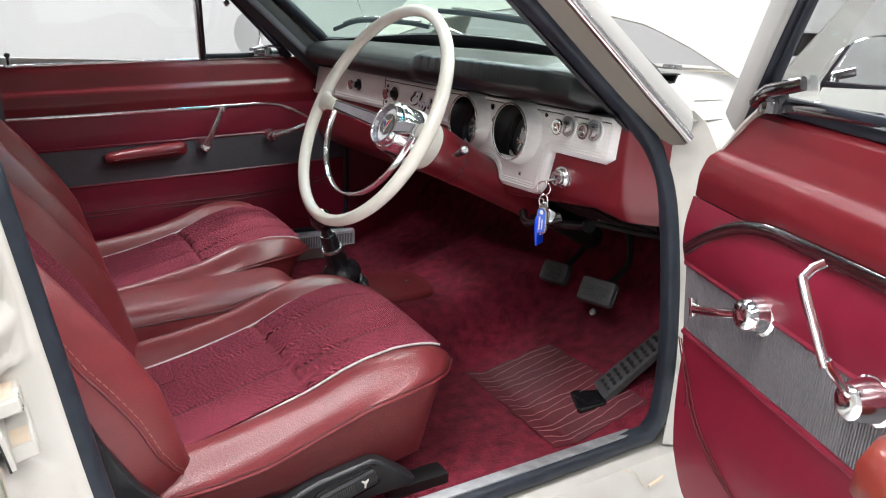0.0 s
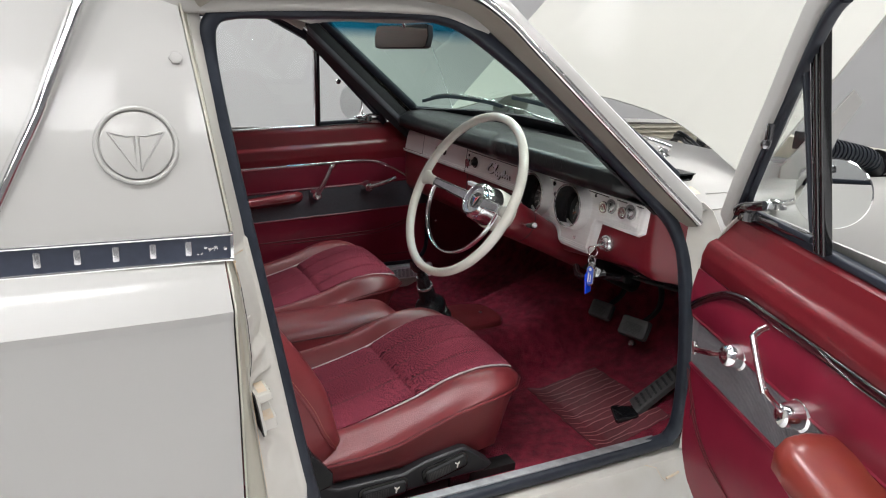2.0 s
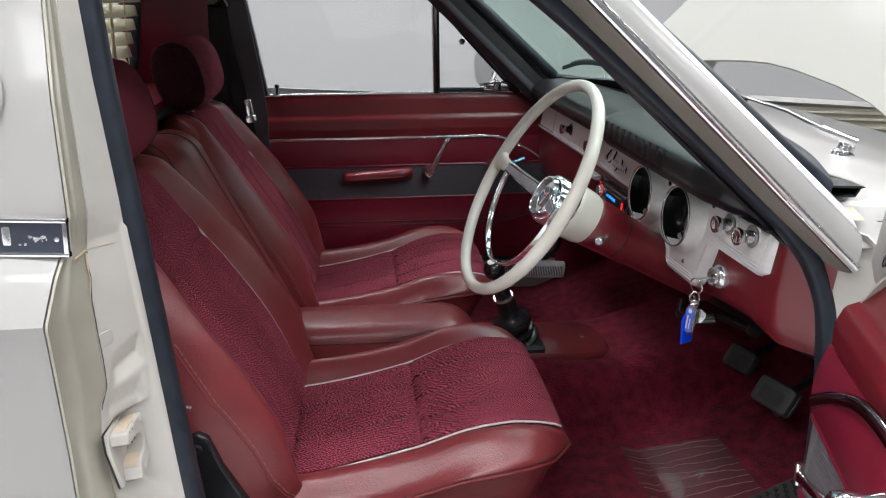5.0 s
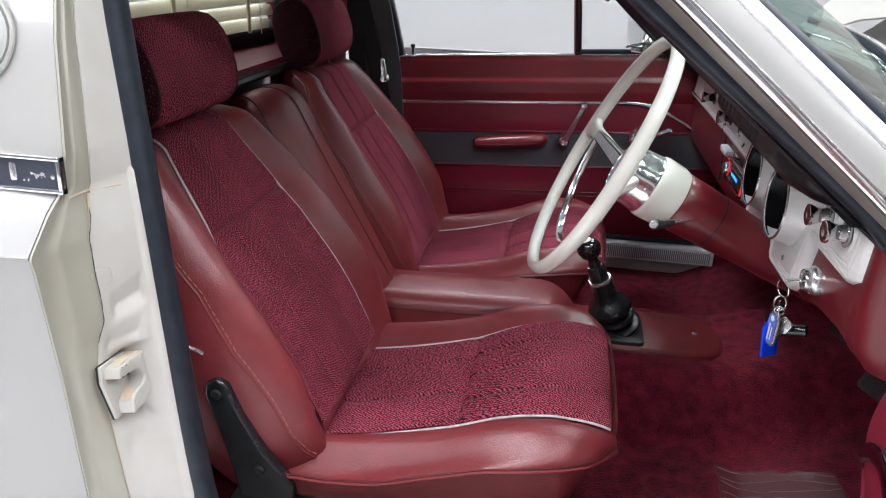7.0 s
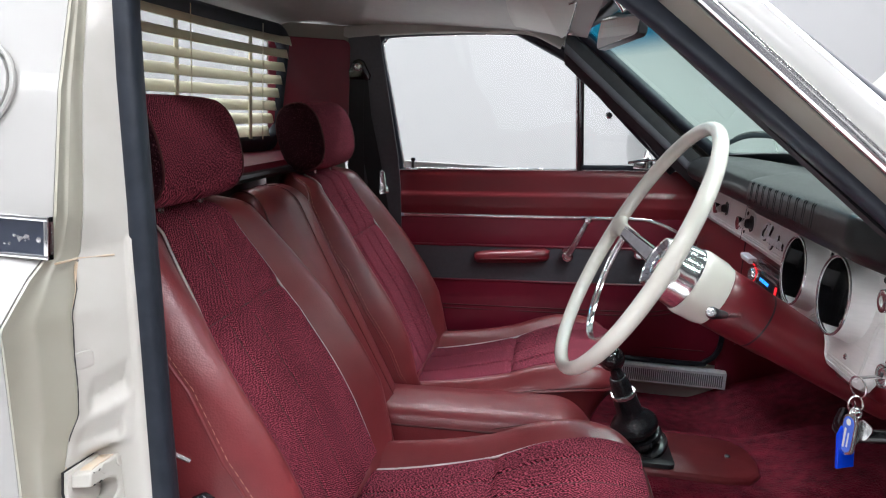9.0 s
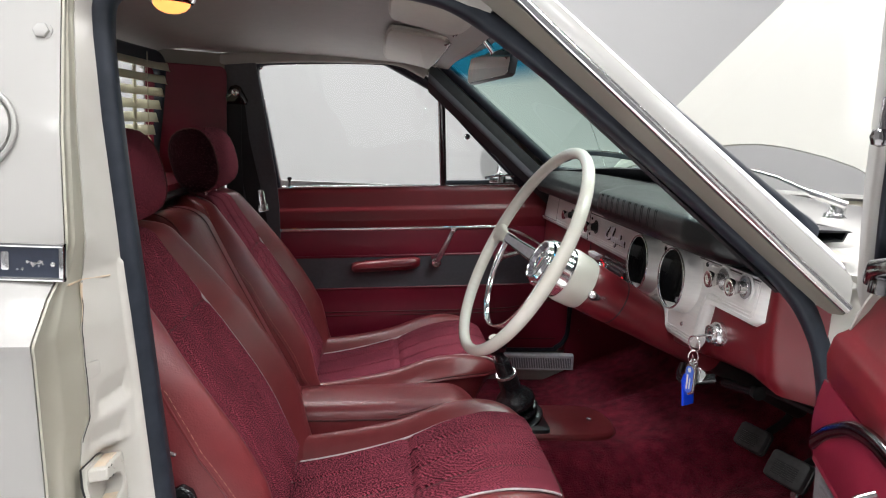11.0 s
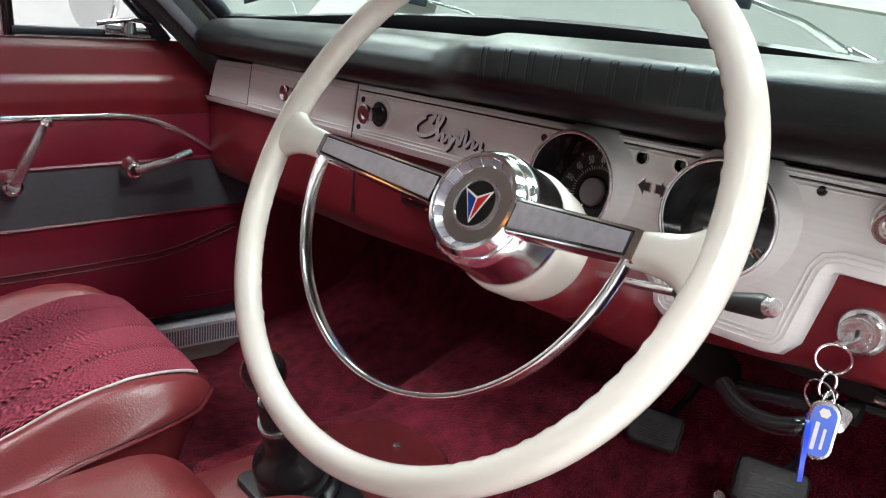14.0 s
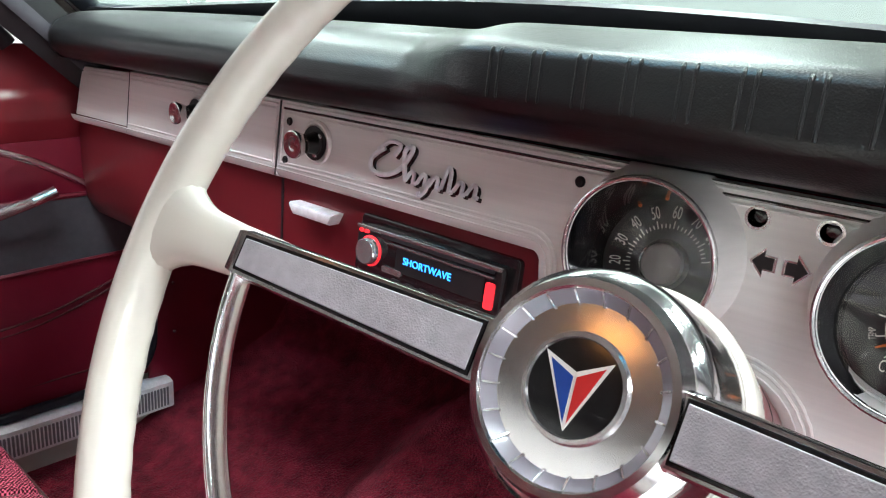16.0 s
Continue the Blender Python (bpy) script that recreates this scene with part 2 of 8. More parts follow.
def tweed(name, light, dark):
    """Tweed: crossing threads with loose pale and dark yarn."""
    mt = bpy.data.materials.new(name)
    mt.use_nodes = True
    t = mt.node_tree
    b = t.nodes["Principled BSDF"]
    link = t.links.new

    def node(kind, **inputs):
        return t.nodes.new("ShaderNode" + kind)

    def calc(op, a, b_=None, c=None):
        n = node("Math")
        n.operation = op
        for k, v in enumerate((a, b_, c)):
            if isinstance(v, (int, float)):
                n.inputs[k].default_value = v
            elif v is not None:
                link(v, n.inputs[k])
        return n.outputs[0]

    sep = node("SeparateXYZ")
    co = node("TexCoord")
    link(co.outputs["Object"], sep.inputs[0])
    across = sep.outputs["Y"]
    along = calc("SUBTRACT", sep.outputs["Z"], sep.outputs["X"])
    wob = node("TexNoise")
    wob.inputs["Scale"].default_value, wob.inputs["Detail"].default_value = 60.0, 2.0
    link(co.outputs["Object"], wob.inputs["Vector"])
    run = calc("ADD", along, calc("MULTIPLY", wob.outputs["Fac"], 0.0012))
    weft = calc("SINE", calc("MULTIPLY", run, 2 * math.pi / 0.0052))
    warp = calc("SINE", calc("MULTIPLY_ADD", across, 2 * math.pi / 0.0046, calc("MULTIPLY", wob.outputs["Fac"], 0.8)))
    thread = calc("MULTIPLY", weft, warp)
    comb = node("CombineXYZ")
    link(calc("MULTIPLY", across, 350.0), comb.inputs[0])
    link(calc("MULTIPLY", along, 400.0), comb.inputs[1])
    yarn = node("TexNoise")
    yarn.inputs["Scale"].default_value, yarn.inputs["Detail"].default_value = 1.0, 2.0
    link(comb.outputs[0], yarn.inputs["Vector"])
    broad = node("TexNoise")
    broad.inputs["Scale"].default_value = 14.0
    link(co.outputs["Object"], broad.inputs["Vector"])
    height = calc("MULTIPLY_ADD", thread, 0.17, calc("MULTIPLY_ADD", yarn.outputs["Fac"], 1.0, 0.0))
    tone = calc("ADD", height, calc("MULTIPLY_ADD", broad.outputs["Fac"], 0.10, -0.05))
    rng = node("MapRange")
    rng.inputs["From Min"].default_value, rng.inputs["From Max"].default_value = 0.44, 0.665
    link(tone, rng.inputs["Value"])
    mix = node("Mix")
    mix.data_type = "RGBA"
    mix.inputs["A"].default_value, mix.inputs["B"].default_value = (*dark, 1), (*light, 1)
    link(rng.outputs["Result"], mix.inputs["Factor"])
    link(mix.outputs["Result"], b.inputs["Base Color"])
    b.inputs["Roughness"].default_value = 0.95
    b.inputs["Specular IOR Level"].default_value = 0.1
    bump = node("Bump")
    bump.inputs["Strength"].default_value, bump.inputs["Distance"].default_value = 1.0, 0.0006
    link(height, bump.inputs["Height"])
    link(bump.outputs["Normal"], b.inputs["Normal"])
    return mt


def glowing(name, colour, strength):
    mt = bpy.data.materials.new(name)
    mt.use_nodes = True
    b = mt.node_tree.nodes["Principled BSDF"]
    b.inputs["Base Color"].default_value = (*colour, 1)
    b.inputs["Emission Color"].default_value = (*colour, 1)
    b.inputs["Emission Strength"].default_value = strength
    return mt


def glass(name, tint, gloss=0.06, band=None):
    """Thin glass: a tinted pane with a clear reflection; band: tint of a shade strip between two heights."""
    mt = bpy.data.materials.new(name)
    mt.use_nodes = True
    t = mt.node_tree
    t.nodes.remove(t.nodes["Principled BSDF"])
    link, node = t.links.new, t.nodes.new
    clear, shine, mix, fres = node("ShaderNodeBsdfTransparent"), node("ShaderNodeBsdfGlossy"), node("ShaderNodeMixShader"), node("ShaderNodeLayerWeight")
    clear.inputs["Color"].default_value = (*tint, 1)
    shine.inputs["Roughness"].default_value = 0.01
    fres.inputs["Blend"].default_value = 0.5
    rise, scale_ = node("ShaderNodeMath"), node("ShaderNodeMath")
    rise.operation, rise.inputs[1].default_value = "POWER", 4.0
    scale_.operation, scale_.inputs[1].default_value, scale_.inputs[2].default_value = "MULTIPLY_ADD", 0.6, gloss * 0.7
    link(fres.outputs["Facing"], rise.inputs[0])
    link(rise.outputs[0], scale_.inputs[0])
    link(scale_.outputs[0], mix.inputs[0])
    link(clear.outputs[0], mix.inputs[1])
    link(shine.outputs[0], mix.inputs[2])
    link(mix.outputs[0], t.nodes["Material Output"].inputs["Surface"])
    if band:
        strip, low, high = band
        co, sep, ramp, blend = node("ShaderNodeTexCoord"), node("ShaderNodeSeparateXYZ"), node("ShaderNodeMapRange"), node("ShaderNodeMix")
        blend.data_type = "RGBA"
        ramp.inputs["From Min"].default_value, ramp.inputs["From Max"].default_value = low, high
        blend.inputs["A"].default_value, blend.inputs["B"].default_value = (*tint, 1), (*strip, 1)
        link(co.outputs["Object"], sep.inputs[0])
        link(sep.outputs["Z"], ramp.inputs["Value"])
        link(ramp.outputs[0], blend.inputs["Factor"])
        link(blend.outputs["Result"], clear.inputs["Color"])
    return mt


M = {}
M["paint"] = material("white_body_paint", (0.350, 0.345, 0.325), 0.36, vary=0.008, grain=3, coat=0.22, bumps=(("noise", 40, 0.04),))
# body paint again, creamier, darker and duller against the strong light on the raised bonnet
M["bonnet"] = material("cream_white_bonnet_paint_dimmed", (0.300, 0.297, 0.268), 0.60, vary=0.012, grain=4, coat=0.04, bumps=(("noise", 30, 0.05),), spec=0.3)
M["jamb"] = material("aged_white_jamb_paint", (0.455, 0.445, 0.412), 0.42, vary=0.06, grain=18, coat=0.2, second=(0.435, 0.42, 0.375), bumps=(("noise", 60, 0.15),))
# yellowed jamb paint, also darkened as the shade on the forward-facing outer facet
M["jamb_shaded"] = material("yellowed_shaded_jamb_paint", (0.345, 0.335, 0.280), 0.45, vary=0.06, grain=12, coat=0.15, second=(0.325, 0.312, 0.250), bumps=(("noise", 50, 0.15),))
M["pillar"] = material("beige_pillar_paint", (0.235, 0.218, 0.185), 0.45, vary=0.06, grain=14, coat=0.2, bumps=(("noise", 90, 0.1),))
M["rust"] = material("rusty_chipped_metal", (0.40, 0.30, 0.20), 0.7, vary=0.4, grain=90, second=(0.52, 0.47, 0.39), bumps=(("noise", 150, 0.4),))
M["rubber"] = material("black_rubber_seal", (0.018, 0.022, 0.030), 0.40, vary=0.3, grain=40, bumps=(("noise", 300, 0.15),), spec=0.25)
M["lip"] = material("soft_black_vinyl_lip", (0.016, 0.018, 0.021), 0.38, vary=0.2, grain=30, spec=0.5, bumps=(("noise", 240, 0.1),))
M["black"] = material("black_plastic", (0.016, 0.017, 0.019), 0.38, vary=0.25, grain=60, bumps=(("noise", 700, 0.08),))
M["boot_rubber"] = material("satin_black_rubber", (0.013, 0.0140, 0.016), 0.26, vary=0.2, grain=60, spec=0.55, bumps=(("noise", 200, 0.06),))
M["gloss_black"] = material("gloss_black", (0.008, 0.008, 0.009), 0.12, vary=0.1, grain=30, coat=0.5)
M["chrome"] = material("chrome", (0.84, 0.84, 0.84), 0.14, 1.0, vary=0.06, grain=70, bumps=(("noise", 160, 0.03),))
M["worn_chrome"] = material("worn_chrome", (0.68, 0.68, 0.68), 0.22, 0.90, vary=0.22, grain=220, bumps=(("noise", 500, 0.08),))
M["alloy"] = material("brushed_silver_fascia", (0.76, 0.75, 0.73), 0.40, 0.12, vary=0.05, grain=45, stretch=(1, 0.15, 6), bumps=(("noise", 260, 0.02),))
M["spoke"] = material("grained_silver_inlay", (0.44, 0.435, 0.465), 0.42, 0.4, vary=0.14, grain=160, bumps=(("noise", 900, 0.22), ("voronoi", 1200, 0.12)))
M["wheel"] = material("ivory_wheel_plastic", (0.66, 0.645, 0.575), 0.22, vary=0.03, grain=12, coat=0.4, second=(0.63, 0.615, 0.535))
M["vinyl"] = material("oxblood_seat_vinyl", (0.165, 0.0230, 0.0268), 0.36, vary=0.10, grain=26, bumps=(("voronoi", 360, 0.26), ("noise", 34, 0.7), ("noise", 140, 0.15)), spec=0.6)
M["fabric"] = tweed("maroon_tweed", (0.50, 0.095, 0.145), (0.022, 0.0022, 0.0050))
M["knit"] = material("dark_open_knit", (0.022, 0.005, 0.008), 0.9, vary=0.3, grain=300, fleck=((0.11, 0.045, 0.055), 430, 0.25, (1, 1, 1)), spec=0.08, bumps=(("voronoi", 420, 1.4),))
M["piping"] = material("grey_piping_cord", (0.56, 0.51, 0.50), 0.6, vary=0.3, grain=300, bumps=(("noise", 900, 0.4),))
M["stitch"] = material("dark_red_seam", (0.07, 0.009, 0.010), 0.55, vary=0.3, grain=200)
M["thread"] = material("tan_thread", (0.33, 0.15, 0.11), 0.7, vary=0.3, grain=600)
M["carpet"] = material("maroon_loop_carpet", (0.215, 0.0165, 0.0370), 0.98, vary=0.35, grain=520, second=(0.085, 0.0055, 0.0140), spec=0.04, sheen=0.05, bumps=(("voronoi", 330, 4.0), ("noise", 300, 2.0)))
M["door_red"] = material("red_painted_metal", (0.138, 0.0100, 0.0155), 0.32, vary=0.08, grain=9, coat=0.12, bumps=(("noise", 70, 0.12),))
M["door_vinyl"] = material("crimson_door_vinyl", (0.165, 0.0088, 0.0245), 0.36, vary=0.1, grain=20, bumps=(("noise", 500, 0.12), ("noise", 18, 0.7)), coat=0.1)
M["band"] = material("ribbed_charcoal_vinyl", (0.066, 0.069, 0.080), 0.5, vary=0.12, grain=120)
M["pad"] = material("black_grained_dash_pad", (0.0050, 0.0062, 0.0067), 0.30, vary=0.2, grain=30, bumps=(("voronoi", 800, 0.13), ("noise", 170, 0.16), ("noise", 28, 0.35)), spec=0.42)
M["lining"] = material("grey_headlining_vinyl", (0.34, 0.33, 0.305), 0.75, vary=0.05, grain=35, bumps=(("noise", 600, 0.2),))
M["visor"] = material("cream_visor_vinyl", (0.40, 0.38, 0.33), 0.6, vary=0.05, grain=30, bumps=(("noise", 500, 0.2),))
M["blind"] = material("cream_blind_slat", (0.62, 0.595, 0.45), 0.45, vary=0.06, grain=25)
M["cream"] = material("cream_engine_bay_paint", (0.58, 0.555, 0.46), 0.4, vary=0.08, grain=10, coat=0.2)
M["webbing"] = material("black_belt_webbing", (0.013, 0.014, 0.016), 0.8, vary=0.3, grain=400, bumps=(("noise", 900, 0.4),))
M["clear_mat"] = material("clear_ribbed_vinyl_mat", (0.088, 0.011, 0.017), 0.55, vary=0.3, grain=120, coat=0.05, bumps=(("noise", 30, 1.0),))
M["mat_rib"] = material("pale_worn_mat_rib", (0.24, 0.10, 0.10), 0.5, vary=0.4, grain=60)
M["tread"] = material("satin_aluminium", (0.80, 0.81, 0.84), 0.40, 0.0, vary=0.15, grain=120)
M["tread_groove"] = material("aluminium_groove", (0.20, 0.21, 0.23), 0.5, 0.3, vary=0.15, grain=120)
# chrome with the dark surroundings it would reflect put into its colour
M["chrome_dark_reflection"] = material("chrome_toned_to_dark_reflection", (0.30, 0.29, 0.30), 0.12, 1.0, vary=0.12, grain=60)
# the charcoal band vinyl again, lightened for the light on the open door
M["band_lit"] = material("ribbed_charcoal_vinyl_lit", (0.150, 0.142, 0.150), 0.42, vary=0.12, grain=120)
M["knob"] = material("dull_chrome_knob", (0.62, 0.61, 0.60), 0.13, 1.0, vary=0.1, grain=120)
M["cap_grey"] = material("grey_dial_cap", (0.27, 0.265, 0.26), 0.45, 0.2, vary=0.05, grain=60)
M["sill_alu"] = material("scuffed_sill_metal", (0.30, 0.30, 0.31), 0.5, 0.5, vary=0.3, grain=60)
M["armrest"] = material("worn_red_armrest", (0.150, 0.0170, 0.0200), 0.30, vary=0.1, grain=30, coat=0.2, second=(0.175, 0.030, 0.018), bumps=(("noise", 70, 0.15),))
M["satin"] = material("satin_chrome", (0.46, 0.45, 0.45), 0.24, 0.9, vary=0.12, grain=120)
M["pedal"] = material("worn_pedal_rubber", (0.052, 0.052, 0.052), 0.55, vary=0.35, grain=90, bumps=(("noise", 260, 0.3),))
M["dark_metal"] = material("dark_greasy_metal", (0.008, 0.008, 0.008), 0.55, 0.1, vary=0.5, grain=60, bumps=(("noise", 120, 0.6),))
M["badge_black"] = material("badge_dark_blue_grey", (0.028, 0.035, 0.055), 0.35, vary=0.15, grain=90, coat=0.3)
M["dial"] = material("black_dial_face", (0.010, 0.010, 0.011), 0.4, vary=0.15, grain=60)
M["dial_white"] = material("dial_markings", (0.78, 0.76, 0.70), 0.5, vary=0.05)
M["orange"] = material("orange_needle", (0.75, 0.16, 0.03), 0.45, vary=0.05)
M["red_enamel"] = material("red_enamel", (0.55, 0.02, 0.02), 0.25, vary=0.05, coat=0.4)
M["blue_enamel"] = material("blue_enamel", (0.01, 0.05, 0.28), 0.25, vary=0.05, coat=0.4)
M["blue_tag"] = material("blue_key_tag", (0.004, 0.05, 0.62), 0.22, vary=0.08, coat=0.4)
M["tag_face"] = material("printed_blue_tag_face", (0.07, 0.16, 0.66), 0.3, vary=0.08, coat=0.5)
M["floor"] = material("pale_grey_studio_floor", (0.80, 0.80, 0.80), 0.30, vary=0.04, grain=4, coat=0.1)
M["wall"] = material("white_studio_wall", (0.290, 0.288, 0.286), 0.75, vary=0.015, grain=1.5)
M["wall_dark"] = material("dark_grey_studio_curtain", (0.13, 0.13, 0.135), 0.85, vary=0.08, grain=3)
M["roof_dark"] = material("dark_studio_roof", (0.035, 0.037, 0.04), 0.8, vary=0.2, grain=4)
M["mirror"] = material("mirror_glass", (0.86, 0.87, 0.87), 0.015, 1.0, vary=0.0)
M["horn_glass"] = material("pearl_silver_horn_cap", (0.27, 0.26, 0.30), 0.30, 0.25, vary=0.05, grain=60, coat=0.8)
M["screen_glass"] = glass("tinted_windscreen_glass", (0.68, 0.86, 0.785), 0.06, ((0.01, 0.22, 0.36), 1.235, 1.270))
M["window_glass"] = glass("clear_window_glass", (0.95, 0.965, 0.96), 0.05)
M["dial_glass"] = glass("dial_glass", (0.97, 0.97, 0.97), 0.05)
M["lamp_glow"] = glowing("warm_dome_lamp", (1.0, 0.42, 0.11), 1.25)
M["panel_glow"] = glowing("studio_light_panel", (1.0, 0.985, 0.96), 8.0)
M["lcd"] = glowing("blue_radio_letters", (0.03, 0.30, 1.0), 1.3)
M["red_glow"] = glowing("red_radio_light", (1.0, 0.02, 0.03), 0.45)
M["lens_amber"] = glowing("amber_dial_light", (1.0, 0.30, 0.05), 0.8)

# ---------------------------------------------------------------- the studio
RX0, RX1, RY0, RY1, RZ = -5.2, 5.6, -5.4, 4.6, 4.0
alone("floor", box((RX0 - 0.2, RY0 - 0.2, -0.2), (RX1 + 0.2, RY1 + 0.2, 0.0)), M["floor"], "pale grey polished studio floor", "floor", "structure")
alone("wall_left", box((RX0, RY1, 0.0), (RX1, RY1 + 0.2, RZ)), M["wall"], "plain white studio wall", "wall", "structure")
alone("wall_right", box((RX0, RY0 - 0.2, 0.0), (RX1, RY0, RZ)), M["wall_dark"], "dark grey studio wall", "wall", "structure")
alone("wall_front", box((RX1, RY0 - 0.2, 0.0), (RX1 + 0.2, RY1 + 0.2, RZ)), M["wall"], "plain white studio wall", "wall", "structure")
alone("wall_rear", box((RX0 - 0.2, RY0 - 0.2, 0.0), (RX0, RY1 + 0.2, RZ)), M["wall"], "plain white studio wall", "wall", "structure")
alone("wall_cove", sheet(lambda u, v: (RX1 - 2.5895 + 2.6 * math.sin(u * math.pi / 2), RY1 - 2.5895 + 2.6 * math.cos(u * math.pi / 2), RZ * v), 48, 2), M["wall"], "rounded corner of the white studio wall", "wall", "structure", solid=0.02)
alone("ceiling", box((RX0 - 0.2, RY0 - 0.2, RZ), (RX1 + 0.2, RY1 + 0.2, RZ + 0.2)), M["roof_dark"], "dark studio roof with light panels", "ceiling", "structure")
first = None
for lx in (-3.2, -1.1, 1.0, 3.1):
    for ly in (-3.6, -1.4, 1.0, 3.2):
        if first is None:
            first = thing("ceiling_light", "flat white light panel hung under the dark roof", "light", group="studio light panels", m=pose(lx, ly, 3.76))
            part("frame", box((-0.64, -0.31, 0.0), (0.64, 0.31, 0.05), 0.006), M["black"], first)
            part("diffuser", box((-0.6, -0.275, -0.012), (0.6, 0.275, -0.002)), M["panel_glow"], first)
            part("hanger", box((-0.01, -0.01, 0.05), (0.01, 0.01, 0.24)), M["black"], first)
        else:
            copy_thing(first, pose(lx, ly, 3.76))

# ---------------------------------------------------------------- the car's shell
SEAL = smooth_path([(-0.54, -0.735, 0.5), (-0.576, -0.70, 0.7), (-0.611, -0.662, 0.9), (-0.645, -0.625, 1.1), (-0.659, -0.605, 1.215),
                    (-0.65, -0.598, 1.262), (-0.61, -0.594, 1.281), (-0.5, -0.592, 1.287), (-0.34, -0.59, 1.297), (-0.25, -0.593, 1.293), (-0.18, -0.600, 1.268),
                    (-0.062, -0.622, 1.188), (0.065, -0.645, 1.090), (0.19, -0.663, 0.991), (0.25, -0.676, 0.939), (0.29, -0.695, 0.882),
                    (0.315, -0.72, 0.78), (0.325, -0.745, 0.6), (0.326, -0.752, 0.46), (0.308, -0.75, 0.405), (0.26, -0.746, 0.390),
                    (-0.1, -0.748, 0.387), (-0.43, -0.75, 0.387), (-0.515, -0.745, 0.402)], 6, closed=True)
EDGE_B = [(0.30, (-0.645, -0.79)), (0.50, (-0.652, -0.80)), (0.70, (-0.656, -0.80)), (0.845, (-0.661, -0.803)), (0.86, (-0.661, -0.806)), (0.90, (-0.661, -0.765)),
          (0.92, (-0.660, -0.737)), (0.96, (-0.651, -0.735)), (1.085, (-0.668, -0.695)), (1.2, (-0.683, -0.645)), (1.29, (-0.694, -0.607)), (1.34, (-0.70, -0.56))]
SEAL_B = [(0.30, (-0.535, -0.74)), (0.50, (-0.54, -0.735)), (0.70, (-0.576, -0.70)), (0.90, (-0.611, -0.662)), (1.1, (-0.645, -0.625)), (1.215, (-0.659, -0.605)), (1.34, (-0.67, -0.56))]


def at(rows, z, k):
    return line(z, [(r[0], r[1][k]) for r in rows])


body = thing("utility_car", "white two-door utility car with open driver's doorway", "car", (-0.2, 0, 0))


def quarter(u, v):
    """Outer rear quarter: u runs back from the doorway, v up."""
    zs = [r[0] for r in EDGE_B]
    z = float(np.interp(v * (len(zs) - 1), range(len(zs)), zs))
    y = at(EDGE_B, z, 1)
    x = at(EDGE_B, z, 0) - 0.004 - u * 1.9
    bulge = 0.012 * math.sin(math.pi * min(1, u * 1.5)) if z < 0.92 else 0.006 * math.sin(math.pi * min(1, u * 2))
    return (x, y - bulge + (0.0 if u > 0.004 else 0.004), z)


part("quarter_panel", sheet(quarter, 40, 66), M["paint"], body, "glossy white rear quarter panel", solid=0.004)


# the shut face: an outer facet runs in to a welded seam, an inner one from there to the rubber seal
SEAM_B = [(0.30, 0.46, 0.008), (0.55, 0.42, 0.012), (0.70, 0.40, 0.014), (0.733, 0.465, 0.016), (0.755, 0.54, 0.014), (0.81, 0.53, 0.011), (0.884, 0.55, 0.013), (0.91, 0.47, 0.012), (0.95, 0.42, 0.008), (1.30, 0.45, 0.006)]


def ease(a, b, t):
    k = max(0.0, min(1.0, (t - a) / (b - a)))
    return k * k * (3 - 2 * k)


def seam_point(z):
    u, back = line(z, [(a, b) for a, b, _ in SEAM_B]), line(z, [(a, c) for a, _, c in SEAM_B])
    return V((lerp(at(EDGE_B, z, 0), at(SEAL_B, z, 0), u) - back, lerp(at(EDGE_B, z, 1), at(SEAL_B, z, 1), u), z))


def pressed(v, z, top0, top1, v0, v1, deep):
    """A slanting pressed hollow that grows deeper downwards and ends in a short step."""
    k = (lerp(top0, top1, v) - z) / 0.025
    if not 0.0 < k < 1.7:
        return 0.0
    fall = k if k < 1.0 else 1.0 - (k - 1.0) / 0.7
    return deep * fall * ease(v0, v0 + 0.18, v) * (1 - ease(v1 - 0.10, v1, v))


def edge_return(u, v):
    z = 0.30 + 0.99 * v
    edge, seam, rim = V((at(EDGE_B, z, 0), at(EDGE_B, z, 1), z)), seam_point(z), V((at(SEAL_B, z, 0), at(SEAL_B, z, 1), z))
    if u < 0.4:
        k = u / 0.4
        p = edge.lerp(seam, k)
        return tuple(p + V((-0.0025, 0.004, 0)) * math.sin(math.pi * min(1.0, k * 2.2)) * 0.8 + V((0.0012, -0.0010, 0)) * math.sin(z * 17 + 4 * k) * math.sin(math.pi * k))
    k = (u - 0.4) / 0.6
    p = seam.lerp(rim, k) + V((0.0020, -0.0012, 0)) * (1 - k)
    out = V((0.80, -0.60, 0.0))
    if z < 0.93:
        p += out * (0.0015 * math.sin(z * 23 + 3 * k) * math.sin(math.pi * k) + 0.004 * ease(0.80, 0.90, k) * (1 - ease(0.96, 1.0, k)))
    p -= out * (pressed(k, z, 0.787, 0.812, 0.08, 0.80, 0.0085) + pressed(k, z, 0.744, 0.760, 0.02, 0.72, 0.0085))
    # the pocket that the striker sits in
    pocket = ease(0.595, 0.640, z) * (1 - ease(0.700, 0.722, z)) * (1 - ease(0.66, 0.88, k))
    p.x = lerp(p.x, min(p.x, seam.x + 0.004), pocket)
    p -= out * 0.006 * math.exp(-((z - 0.575 - 0.05 * k) / 0.016) ** 2) * ease(0.05, 0.3, k) * (1 - ease(0.7, 0.9, k))
    return tuple(p)


